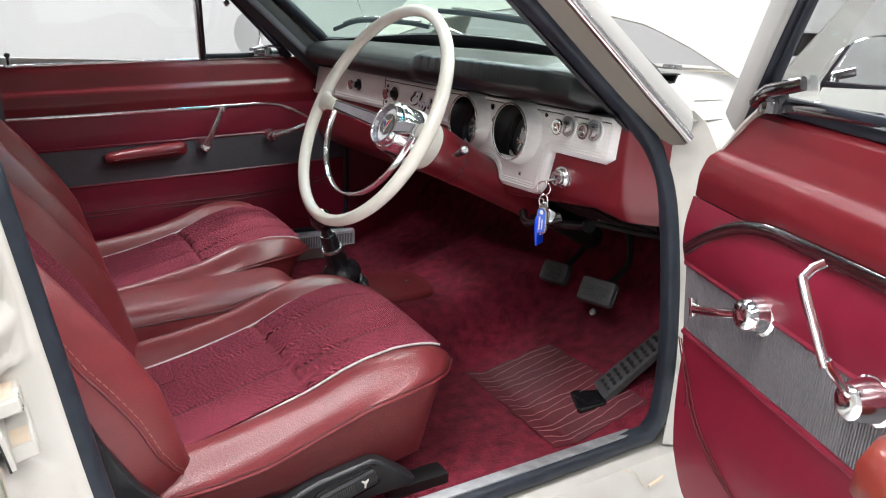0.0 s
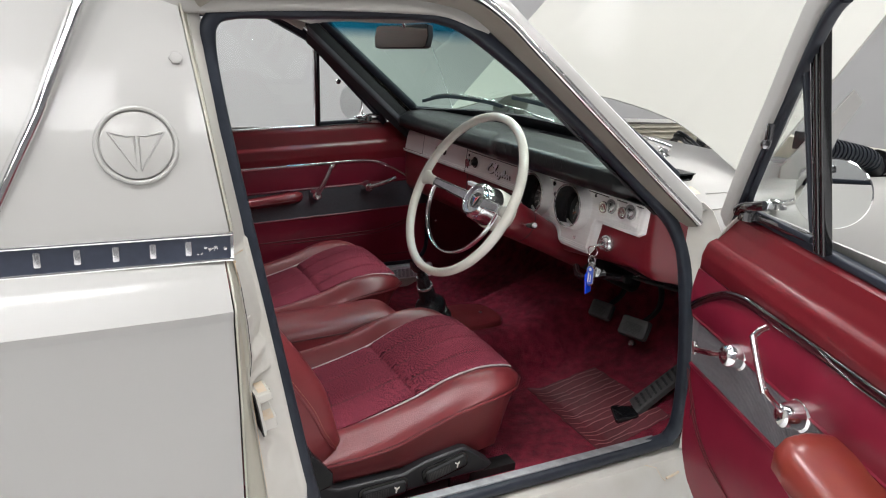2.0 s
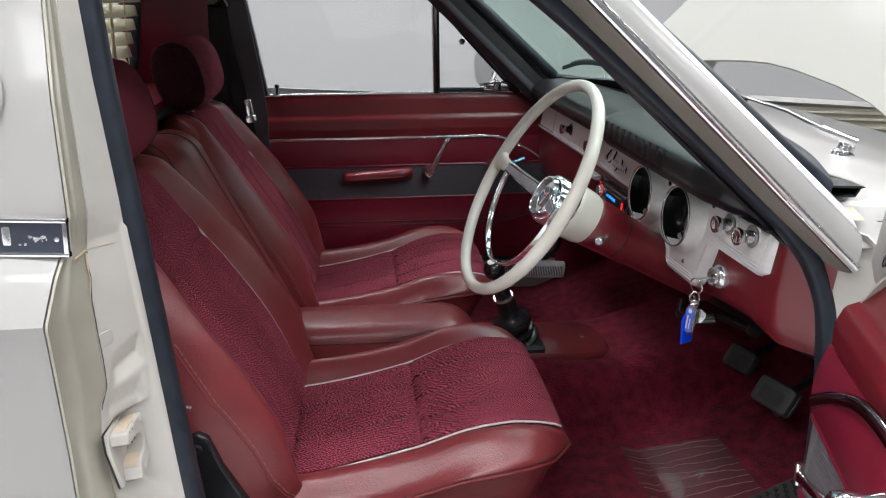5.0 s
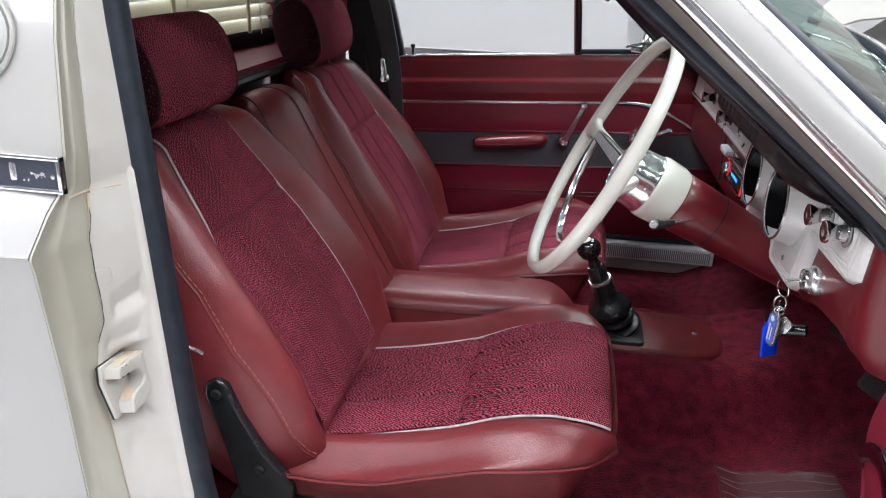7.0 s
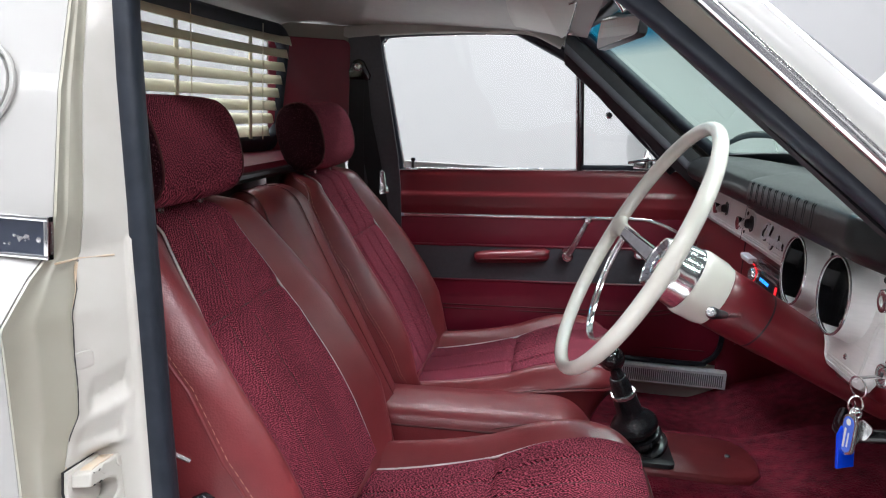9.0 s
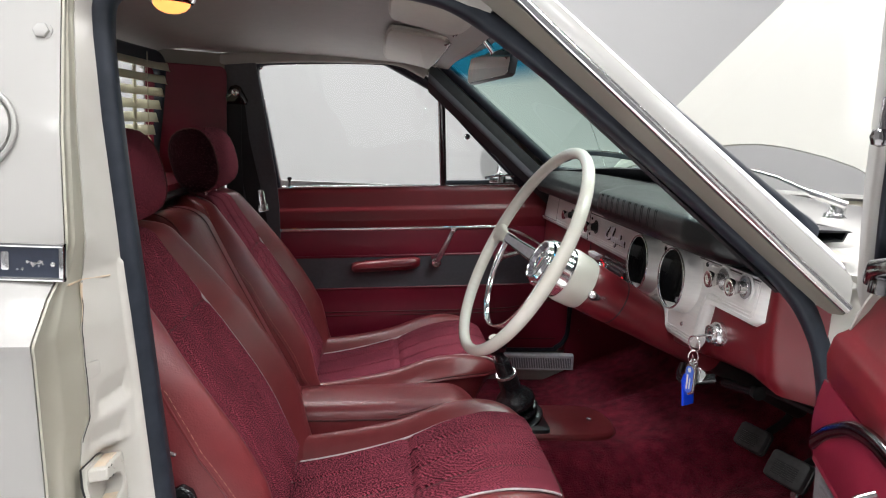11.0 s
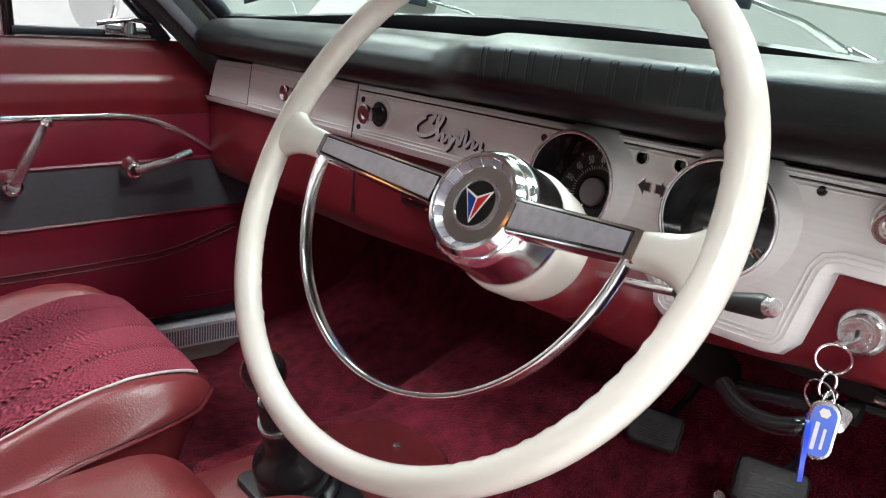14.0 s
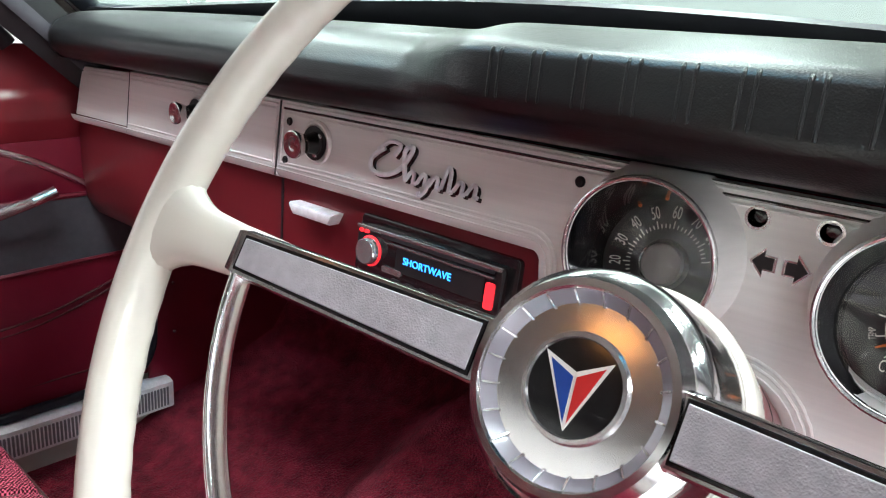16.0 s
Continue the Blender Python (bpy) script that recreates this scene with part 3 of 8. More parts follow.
part("jamb_outer", sheet(lambda u, v: edge_return(0.4 * u * 0.9999, v), 24, 160), M["jamb_shaded"], body, "yellowed outer facet of the door jamb, coloured darker for its shade", solid=0.003)
part("door_jamb", sheet(lambda u, v: edge_return(0.4 + 0.6 * u, v), 40, 240), M["jamb"], body, "aged white door jamb with chips", solid=0.003)
part("jamb_seam", tube([seam_point(z) + V((0.0042, -0.0034 + 0.0008 * math.sin(z * 90), 0)) for z in np.linspace(0.730, 0.912, 34)], 0.0007, 5, scale=lambda t: 0.6 + 0.4 * math.sin(t * 31) ** 2), M["dark_metal"], body, "cracked weld seam")
part("jamb_seam", tube([seam_point(z) + V((0.0040, -0.0030, 0)) for z in np.linspace(0.40, 0.705, 30)], 0.0008, 5, scale=lambda t: 0.4 + 0.6 * math.sin(t * 23) ** 2), M["rust"], body, "rusty hairline in the weld seam")
part("rust_mark", tube([seam_point(z) + V((0.0036, -0.0036, 0)) for z in np.linspace(0.868, 0.910, 8)], 0.0018, 5, scale=lambda t: 0.3 + 0.7 * t), M["rust"], body, "rust stain below the badge")
part("belt_step", tube([V((at(EDGE_B, 0.914, 0) + 0.012, -0.742, 0.914)), seam_point(0.913) + V((0.0025, -0.002, 0)), seam_point(0.913).lerp(V((at(SEAL_B, 0.913, 0), at(SEAL_B, 0.913, 1), 0.913)), 0.62) + V((0.002, -0.0015, 0))], 0.0012, 6), M["rust"], body, "stained step in the jamb")
for i in range(9):
    random.seed(70 + i)
    cz, ck = (0.845, 0.60, 0.62, 0.66, 0.87, 0.80, 0.47, 0.50, 0.56)[i], random.uniform(0.06, 0.8)
    chip = V(edge_return(0.4 + 0.6 * ck if i < 6 else 0.1 + 0.3 * ck, (cz - 0.30) / 0.99))
    part("paint_chip", lathe([(random.uniform(0.0008, 0.0018), 0.0), (0.0006, 0.0007), (0.0, 0.0008)], axes(chip, (0.6, 0.8, 0), (0, 0, 1)), 6), M["rust"], body)
plug = axes(V(edge_return(0.47, (0.8115 - 0.30) / 0.99)) + V((0.0005, -0.0004, 0)), (0.57, 0.82, 0.1), (0, 0, 1))
part("plug_square", prism(rrect(0.019, 0.019, 0.004), 0.0022, plug, 0.001), M["jamb"], body, "small painted square plug")
part("door_seal", sweep(SEAL, [(a + 0.0, b) for a, b in rrect(0.025, 0.032, 0.010, 3, 0.0055, -0.009)], closed=True, up=(0, -1, 0)), M["rubber"], body, "black rubber door seal")

# the sill below the doorway
sill = [(-0.70, 0.372), (-0.735, 0.376), (-0.772, 0.372), (-0.795, 0.345), (-0.80, 0.30), (-0.785, 0.24), (-0.74, 0.20), (-0.70, 0.20), (-0.66, 0.23), (-0.66, 0.33)]
part("sill", loft([[(x, y, z) for y, z in sill] for x in np.linspace(-0.70, 0.46, 8)]), M["jamb"], body, "aged white door sill with a hairline crack")
part("sill_cover", box((-0.46, -0.742, 0.396), (0.27, -0.722, 0.4085), 0.003), M["sill_alu"], body, "dull metal sill strip")
part("sill_left", loft([[(x, -y, z) for y, z in sill] for x in np.linspace(-0.70, 0.46, 8)]), M["jamb"], body)
part("sill_crack", tube([(0.21, -0.772, 0.374), (0.235, -0.783, 0.368), (0.243, -0.795, 0.348), (0.252, -0.799, 0.34)], 0.0008, 5), M["rust"], body)
part("rust_mark", tube([(0.255, -0.797, 0.345), (0.275, -0.798, 0.350), (0.29, -0.796, 0.352)], 0.003, 6), M["rust"], body)

# front door post from sill to cowl, outside of the seal
POST = [(0.40, -0.755, 0.326), (0.46, -0.757, 0.327), (0.6, -0.75, 0.326), (0.78, -0.725, 0.316), (0.885, -0.695, 0.292), (0.945, -0.672, 0.252)]


def post(u, v):
    z = lerp(0.38, 0.95, v)
    y, x = line(z, [(a, b) for a, b, _ in POST]), line(z, [(a, c) for a, _, c in POST])
    fx, fy = line(z, [(0.38, 0.375), (0.8, 0.372), (0.93, 0.335), (0.95, 0.312)]), line(z, [(0.38, -0.80), (0.85, -0.775), (0.95, -0.728)])
    k = u
    return (lerp(x, fx, k) + 0.010 * math.sin(math.pi * k), lerp(y, fy, k), z)


part("hinge_post", sheet(post, 12, 30), M["jamb"], body, "aged white front door post", solid=0.003)
part("hinge_post_return", sheet(lambda u, v: (lerp(0.375, 0.52, u), lerp(-0.80, -0.745, u), lerp(0.36, 0.93, v)), 4, 4), M["jamb"], body, solid=0.003)
for hz in (0.53, 0.80):
    hinge = join(box((0.338, -0.832, hz - 0.035), (0.362, -0.775, hz + 0.035), 0.004), lathe([(0.009, -0.045), (0.009, 0.045)], pose(0.345, -0.835, hz), 12))
    part("door_hinge", hinge, M["jamb"], body, "painted steel door hinge")

# windscreen pillars: jamb face, gutter, outer face and screen trim, each between two lines that run from the cowl up to the roof
SCREEN_W = 0.660


def pillar_edge(low, high, roof=()):
    """A line given by its (y, z) at x = 0.25 and at x = -0.05, with points that carry it over the doorway."""
    run = []
    for x in np.linspace(0.30, -0.145, 12):
        k = (0.25 - x) / 0.30
        run.append((x, lerp(low[0], high[0], k), lerp(low[1], high[1], k)))
    return smooth_path(run + list(roof), 4)


EDGE = {
    "seal": pillar_edge((0.668, 0.932), (0.621, 1.178), [(-0.20, 0.604, 1.290), (-0.25, 0.600, 1.302), (-0.34, 0.598, 1.307), (-0.50, 0.600, 1.298), (-0.62, 0.602, 1.291), (-0.66, 0.606, 1.272)]),
    "lip": pillar_edge((0.7231, 0.9413), (0.6731, 1.1919), [(-0.20, 0.648, 1.306), (-0.25, 0.643, 1.320), (-0.34, 0.640, 1.328), (-0.50, 0.642, 1.319), (-0.62, 0.642, 1.310), (-0.68, 0.640, 1.292)]),
    "gutter": pillar_edge((0.726, 0.9571), (0.6653, 1.2112), [(-0.20, 0.641, 1.326), (-0.25, 0.636, 1.340), (-0.34, 0.634, 1.347), (-0.50, 0.634, 1.338), (-0.62, 0.634, 1.330), (-0.70, 0.630, 1.322)]),
    "shoulder": pillar_edge((0.7198, 0.9912), (0.6501, 1.2418), [(-0.20, 0.612, 1.354), (-0.25, 0.600, 1.366), (-0.34, 0.590, 1.374), (-0.50, 0.590, 1.368), (-0.62, 0.590, 1.358), (-0.70, 0.590, 1.350)]),
    "glass": pillar_edge((0.662, 1.019), (0.597, 1.263)),
}
PILLAR_N = len(EDGE["glass"])


def between(a, b, side, bow=0.0, lo=0.0, hi=1.0, count=None, drop=(0, 0, 0)):
    """A strip of skin from one pillar line to another, bowed outwards."""
    ea, eb = EDGE[a], EDGE[b]
    n = count or min(len(ea), len(eb))

    def f(u, v):
        i = min(int(v * (n - 1) + 0.5), n - 1)
        p, q = ea[i], eb[i]
        w = lerp(lo, hi, u)
        r = p.lerp(q, w) + V((0.35, 0.75, 0.35)) * (bow * math.sin(math.pi * u)) + V(drop)
        return V((r.x, side * r.y, r.z))
    return sheet(f, 5, n - 1)


def along(a, side, shift=(0, 0, 0), count=None):
    return [V((p.x + shift[0], side * (p.y + shift[1]), p.z + shift[2])) for p in EDGE[a][:count]]


for side in (-1, 1):
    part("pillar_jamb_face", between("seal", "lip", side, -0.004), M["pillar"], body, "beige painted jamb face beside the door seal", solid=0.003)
    # dark tube drawn in as the shadow line along the gutter
    part("gutter_shadow_line", tube(along("lip", side, (0, 0.001, 0.002)), 0.0018, 6), M["dark_metal"], body)
    part("rain_gutter", sweep([(p + q) / 2 + V((0, side * 0.003, 0)) for p, q in zip(along("lip", side), along("gutter", side))], rrect(0.010, 0.013, 0.004, 3)), M["chrome"], body, "polished rain gutter")
    part("gutter_groove", tube([p.lerp(q, 0.80) + V((0, side * 0.009, 0)) for p, q in zip(along("lip", side), along("gutter", side))], 0.0010, 5), M["satin"], body)
    part("windscreen_pillar", between("gutter", "shoulder", side, 0.003), M["paint"], body, "white windscreen pillar", solid=0.004)
    # grey strip drawn in as the shadow line beside the screen trim
    part("trim_shadow", between("shoulder", "glass", side, -0.002, 0.0, 0.55, PILLAR_N), M["satin"], body, solid=0.003)
    part("screen_trim", between("shoulder", "glass", side, 0.003, 0.22, 0.98, PILLAR_N), M["tread"], body, "satin bright windscreen trim", solid=0.004)
    # inside: black lining from the door seal to the screen, with a grey painted strip
    part("pillar_lining", between("seal", "glass", side, -0.012, 0.06 if side < 0 else -0.22, 1.0 if side < 0 else 0.80, PILLAR_N, (-0.006, -0.014, -0.022)), M["black"], body, "black inner pillar lining", solid=0.006)
    part("pillar_strip", between("seal", "glass", side, -0.003, 0.30 if side < 0 else 0.18, 0.58 if side < 0 else 0.46, PILLAR_N, (-0.010, -0.028, -0.028)), M["band"], body, "dark grey painted pillar strip", solid=0.003)


def screen(u, v, grow=0.0):
    """The curved windscreen: u across from right to left, v from base to top."""
    k = 2 * u - 1
    half_base, half_top = SCREEN_W + grow, 0.572 + grow
    xb, zb = 0.435 - 0.155 * abs(k) ** 2.4, 1.0 - 0.005 * k * k
    xt, zt = -0.055 - 0.075 * abs(k) ** 2.4, 1.318 - 0.012 * k * k
    t = v
    bow = 0.022 * math.sin(math.pi * t) * (1 - abs(k) ** 3)
    return V((lerp(xb, xt, t) + bow * 0.7, lerp(half_base, half_top, t) * k, lerp(zb, zt, t) + bow))


windscreen = thing("windscreen", "tinted curved windscreen with a blue shade band", "windscreen", (0.35, 0, 1.0), kind="structure")
SHIFT[windscreen] = V((0, 0, 0))
windscreen.matrix_world = Matrix.Identity(4)
pane = part("pane", sheet(screen, 36, 16), M["screen_glass"], windscreen)
pane.visible_shadow = False
rim = [screen(u, 0) for u in np.linspace(0, 1, 40)] + [screen(1, v) for v in np.linspace(0.05, 0.95, 20)] + [screen(u, 1) for u in np.linspace(1, 0, 40)] + [screen(0, v) for v in np.linspace(0.95, 0.05, 20)]
part("gasket", sweep(rim, rrect(0.030, 0.026, 0.009, 3), closed=True), M["rubber"], windscreen, "black rubber windscreen gasket")
part("lower_gasket", sheet(lambda u, v: screen(u, lerp(-0.03, 0.112 - 0.085 * (2 * u - 1) ** 2, v)) + V((-0.010 - 0.010 * math.sin(math.pi * v), 0, -0.006 + 0.006 * math.sin(math.pi * v))), 60, 10), M["lip"], windscreen, "broad black rubber lip along the screen's base", solid=0.006)

# roof skin, roof rails and headlining
def roof_shape(u, v, rise, wide, x0, x1, lift=0.0):
    k = 2 * v - 1
    x = lerp(x0, x1, u)
    edge = lift + 1.302 - 0.02 * (2 * u - 1) ** 2
    front = -0.045 * max(0, (u - 0.8) / 0.2) ** 2
    rear = -0.05 * max(0, (0.14 - u) / 0.14) ** 2
    return (x, wide * k, edge + rise * (1 - abs(k) ** 2.6) + front * (1 - k * k) + rear)


part("roof", sheet(lambda u, v: roof_shape(u, v, 0.050, 0.600, -0.99, -0.09, 0.066), 24, 24), M["paint"], body, "white painted roof", solid=0.004)
lining = alone("headlining", sheet(lambda u, v: roof_shape(u, v, 0.046, 0.606, -0.97, -0.10, -0.002), 24, 24), M["lining"], "pale grey vinyl headlining under the roof", "headlining", "structure", solid=0.004)
for side in (-1, 1):
    rail = [(-0.80, 0.600, 1.270), (-0.66, 0.602, 1.284), (-0.5, 0.600, 1.297), (-0.34, 0.598, 1.303), (-0.24, 0.597, 1.300), (-0.16, 0.598, 1.268)]
    part("rail_lining", sweep([(x, side * y, z) for x, y, z in smooth_path(rail, 5)], rrect(0.020, 0.034, 0.008, 3), up=(0, 0, 1)), M["lining"], body, "grey lining along the roof rail")
part("header_lining", sheet(lambda u, v: V(screen(u, 1.0)) + V((-0.015 - 0.10 * v, 0, 0.004 + 0.012 * v)), 24, 4), M["lining"], body, "grey lining above the windscreen", solid=0.006)
# the bright bar that slopes down the quarter from the roof
part("gutter_bar", sweep([(-0.770, -0.606, 1.338), (-0.790, -0.618, 1.332), (-0.806, -0.628, 1.315), (-0.834, -0.652, 1.255), (-0.889, -0.695, 1.124), (-0.969, -0.738, 0.965)], rrect(0.020, 0.014, 0.006, 3)), M["chrome"], body, "bright metal gutter bar")
bolt = axes((-0.707, -0.644, 1.2), (1, 0, 0), (0, 0.35, 0.93))
part("hex_bolt", join(prism(circle(0.0095, 6), 0.006, bolt, 0.0015), lathe([(0.012, 0), (0.012, 0.0015)], bolt, 16)), M["paint"], body, "white painted hex bolt")
# embossed round mark with a plain raised wedge
em = axes((-0.770, -0.7015, 1.084), (1, 0, 0), (0, 0.33, 0.944))
part("embossed_ring", tube([em @ V((0.0525 * math.cos(a), 0.0525 * math.sin(a), -0.0008)) for a in np.linspace(0, 2 * math.pi, 48, endpoint=False)], 0.0032, 8, closed=True), M["paint"], body, "embossed ring in the panel")
part("embossed_disc", lathe([(0.048, -0.004), (0.047, 0.0015), (0.044, 0.0025), (0.0, 0.003)], em, 40), M["paint"], body)
for pts in ([(-0.036, 0.018), (-0.012, 0.012), (-0.003, 0.012), (-0.003, -0.036)], [(0.036, 0.018), (0.012, 0.012), (0.003, 0.012), (0.003, -0.036)]):
    part("embossed_wedge", tube([em @ V((a, b, 0.0026)) for a, b in pts + pts[:1]], 0.0017, 8), M["paint"], body)

# badge strip on the quarter
badge = thing("badge_strip", "dark badge strip in a bright frame with worn silver marks", "badge", (-0.85, -0.745, 0.916))
bd = axes((-0.651, -0.7385, 0.9395), (1, 0.0, 0.0), (0, 0.06, 1))
part("plate", prism([(-0.60, -0.0175), (-0.004, -0.0175), (-0.004, 0.0175), (-0.60, 0.0175)], 0.005, bd), M["badge_black"], badge, "dark blue-grey plate with flaked paint")
for y0, y1 in ((0.0165, 0.0215), (-0.0215, -0.0165)):
    part("frame_bar", prism([(-0.60, y0), (0.0, y0), (0.0, y1), (-0.60, y1)], 0.009, bd, 0.002), M["chrome"], badge, "bright frame bar")
part("frame_end", prism([(-0.005, -0.0215), (0.0, -0.0215), (0.0, 0.0215), (-0.005, 0.0215)], 0.0085, bd, 0.001), M["chrome"], badge)
for i in range(8):
    cx = -0.063 - i * 0.0475
    part("raised_mark", prism(rrect(0.0085, 0.021, 0.002, 2, cx, 0.001), 0.0065, bd, 0.0006), M["worn_chrome"], badge, "worn silver raised mark")
random.seed(4)
for i in range(9):
    cx, cy, r = -0.036 + random.uniform(-0.016, 0.014), -0.003 + random.uniform(-0.006, 0.004), random.uniform(0.001, 0.0032)
    part("flaked_patch", prism([(cx + r * random.uniform(0.6, 1.5) * math.cos(a), cy + r * random.uniform(0.5, 1.0) * math.sin(a)) for a in np.linspace(0, 2 * math.pi, 9, endpoint=False)], 0.0053, bd), M["worn_chrome"], badge)
part("screw", lathe([(0.0028, 0.004), (0.0028, 0.0062), (0.0, 0.0066)], bd @ pose(-0.012, -0.002, 0), 10), M["worn_chrome"], badge)

# door striker on the rear jamb
striker = thing("door_striker", "white painted door striker plate with rusty top", "striker", (-0.612, -0.75, 0.62))
sm = axes((-0.6270, -0.7430, 0.6935), (0.0, 1, -0.15), (-0.186, 0.10, 1))   # its origin lies under the upper screw, its z points forward
claw = [(-0.0225, 0.0026), (-0.0252, -0.0114), (0.0060, -0.0116), (0.0175, -0.0150), (0.0224, -0.0226), (0.0205, -0.0290), (0.0151, -0.0338), (-0.0038, -0.0390), (-0.0108, -0.0468), (-0.0117, -0.0630), (0.0140, -0.0575), (0.0252, -0.0500), (0.0370, -0.0330), (0.0416, -0.0195), (0.0400, -0.0050), (0.0350, 0.0083)]
bm = bmesh.new()
fc = bm.faces.new([bm.verts.new((a, b, 0)) for a, b in claw])
ex = bmesh.ops.extrude_face_region(bm, geom=[fc])
for v in ex["geom"]:
    if isinstance(v, bmesh.types.BMVert):
        v.co.z = 0.0235
bmesh.ops.recalc_face_normals(bm, faces=bm.faces)
bm.transform(sm)
part("claw", bm, M["jamb"], striker, "white painted hooked claw", bevel=0.0022)
base = [(-0.0275, 0.006), (-0.0310, -0.014), (-0.0190, -0.066), (0.0150, -0.062), (0.0280, -0.053), (0.0440, -0.020), (0.0380, 0.0115)]
part("back_plate", prism(base, 0.006, sm @ pose(0, 0, -0.004), 0.001), M["jamb"], striker)
# larger dark plate that paints the striker's shadow gap
part("shadow_gap", prism([(x * 1.05, y * 1.03 + 0.001) for x, y in base], 0.002, sm @ pose(0, 0, -0.0045)), M["dark_metal"], striker, "dark plate standing for the shadow gap round the striker")
part("rusty_top", prism([(-0.016, 0.0028), (0.026, 0.0068), (0.022, 0.0086), (-0.010, 0.0052)], 0.014, sm @ pose(0, 0, 0.005), 0.001), M["rust"], striker, "rust-stained top face")
part("rust_mark", prism([(-0.0095, -0.0455), (0.004, -0.0395), (0.012, -0.0358), (0.012, -0.0350), (-0.004, -0.0380), (-0.0108, -0.0450)], 0.016, sm @ pose(0, 0, 0.004)), M["rust"], striker, "rust stain in the hook")
for cx, cy in ((0.0, 0.0), (0.0257, 0.0), (0.0, -0.052)):
    sc = part("screw", lathe([(0.0060, 0.0), (0.0060, 0.0238), (0.0050, 0.0246), (0.0, 0.0243)], sm @ pose(cx, cy, 0), 16), M["jamb"], striker, "painted screw head")
    part("cross_slot", join(box((-0.0028, -0.0006, 0.0240), (0.0028, 0.0006, 0.0250)), box((-0.0006, -0.0028, 0.0240), (0.0006, 0.0028, 0.0250))), M["dark_metal"], sc).data.transform(sm @ pose(cx, cy, 0, 0, 0, 35))
for i in range(6):
    random.seed(90 + i)
    part("paint_chip", prism(rrect(random.uniform(0.0015, 0.004), 0.0012, 0.0004, 1), 0.0006, sm @ pose(random.uniform(-0.022, 0.004), random.choice((0.0015, -0.0105)), 0.0233, 0, 0, random.uniform(-30, 30))), M["dark_metal"], striker)

# ---------------------------------------------------------------- cab rear wall, window and blind
part("bulkhead", box((-0.985, -0.62, 0.25), (-0.955, 0.62, 0.955), 0.004), M["door_vinyl"], body, "dark red trimmed bulkhead")
part("rear_shelf", sweep([(-0.865, y, 0.936) for y in np.linspace(-0.60, 0.60, 12)], [(-0.10, 0.012), (-0.10, -0.012), (0.085, -0.012), (0.095, 0.0), (0.085, 0.012)], up=(0, 0, 1)), M["door_vinyl"], body, "dark red vinyl parcel shelf")
part("shelf_lip", tube([(-0.768, y, 0.928) for y in np.linspace(-0.60, 0.60, 10)], 0.010, 8), M["black"], body, "black shelf edging")


def rear_x(y, z=1.1):
    return -0.955 + 0.030 * (abs(y) / 0.5) ** 2.2 + 0.10 * (1.0 - z) * -0.9


rear_window = thing("window_1", "rear cab window with black rubber gasket", "window", (-0.95, 0, 0.98), kind="structure")
SHIFT[rear_window] = V((0, 0, 0))
rear_window.matrix_world = Matrix.Identity(4)
rim = [(rear_x(y, z), y, z) for y, z in rrect(1.06, 0.29, 0.06, 6, 0.0, 1.112)]
fine = []
for a, b in zip(rim, rim[1:] + rim[:1]):
    fine += [tuple(lerp(a[k], b[k], t / 6) for k in range(3)) for t in range(6)]
fine = [(rear_x(y, z), y, z) for _, y, z in fine]
part("gasket", sweep(fine, rrect(0.045, 0.030, 0.010, 3), closed=True, up=(1, 0, 0)), M["rubber"], rear_window, "black rubber gasket")
rp = part("pane", sheet(lambda u, v: (rear_x(lerp(-0.52, 0.52, u), lerp(0.97, 1.25, v)) - 0.004, lerp(-0.52, 0.52, u), lerp(0.97, 1.25, v)), 16, 4), M["window_glass"], rear_window)
rp.visible_shadow = False
part("rear_wall_below", sheet(lambda u, v: (-0.972 + 0.03 * abs(2 * u - 1) ** 2.2, lerp(-0.62, 0.62, u), lerp(0.935, 0.972, v)), 16, 2), M["lining"], body, solid=0.01)
part("rear_wall_above", sheet(lambda u, v: (-0.965 + 0.03 * abs(2 * u - 1) ** 2.2, lerp(-0.62, 0.62, u), lerp(1.255, 1.31, v)), 16, 2), M["lining"], body, solid=0.01)
for side in (-1, 1):
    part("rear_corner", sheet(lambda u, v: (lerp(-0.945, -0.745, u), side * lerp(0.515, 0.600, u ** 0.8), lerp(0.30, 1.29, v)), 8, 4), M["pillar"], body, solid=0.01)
    rc = [(0.0, 0.0), (0.220, 0.0), (0.220, 0.29), (0.216, 0.302), (0.204, 0.308), (0.0, 0.306)]
    pm = axes((-0.938, side * 0.505, 0.945), (0.205, side * 0.098, 0), (0, 0, 1))
    corner = thing("corner_trim_panel", "dark red vinyl trim panel at the cab's rear corner", "trim panel", (-0.84, side * 0.55, 0.945), group="rear corner trim panels")
    part("board", prism(rc, 0.006 if side > 0 else -0.006, pm), M["door_vinyl"], corner, bevel=0.002)
    for cx, cy in ((0.200, 0.285), (0.210, 0.19), (0.210, 0.06)):
        part("screw", lathe([(0.004, -0.008 * side), (0.004, -0.0095 * side), (0.0, -0.0105 * side)], pm @ pose(cx, cy, 0) @ Matrix.Diagonal((1, 1, 1, 1)), 10), M["worn_chrome"], corner)

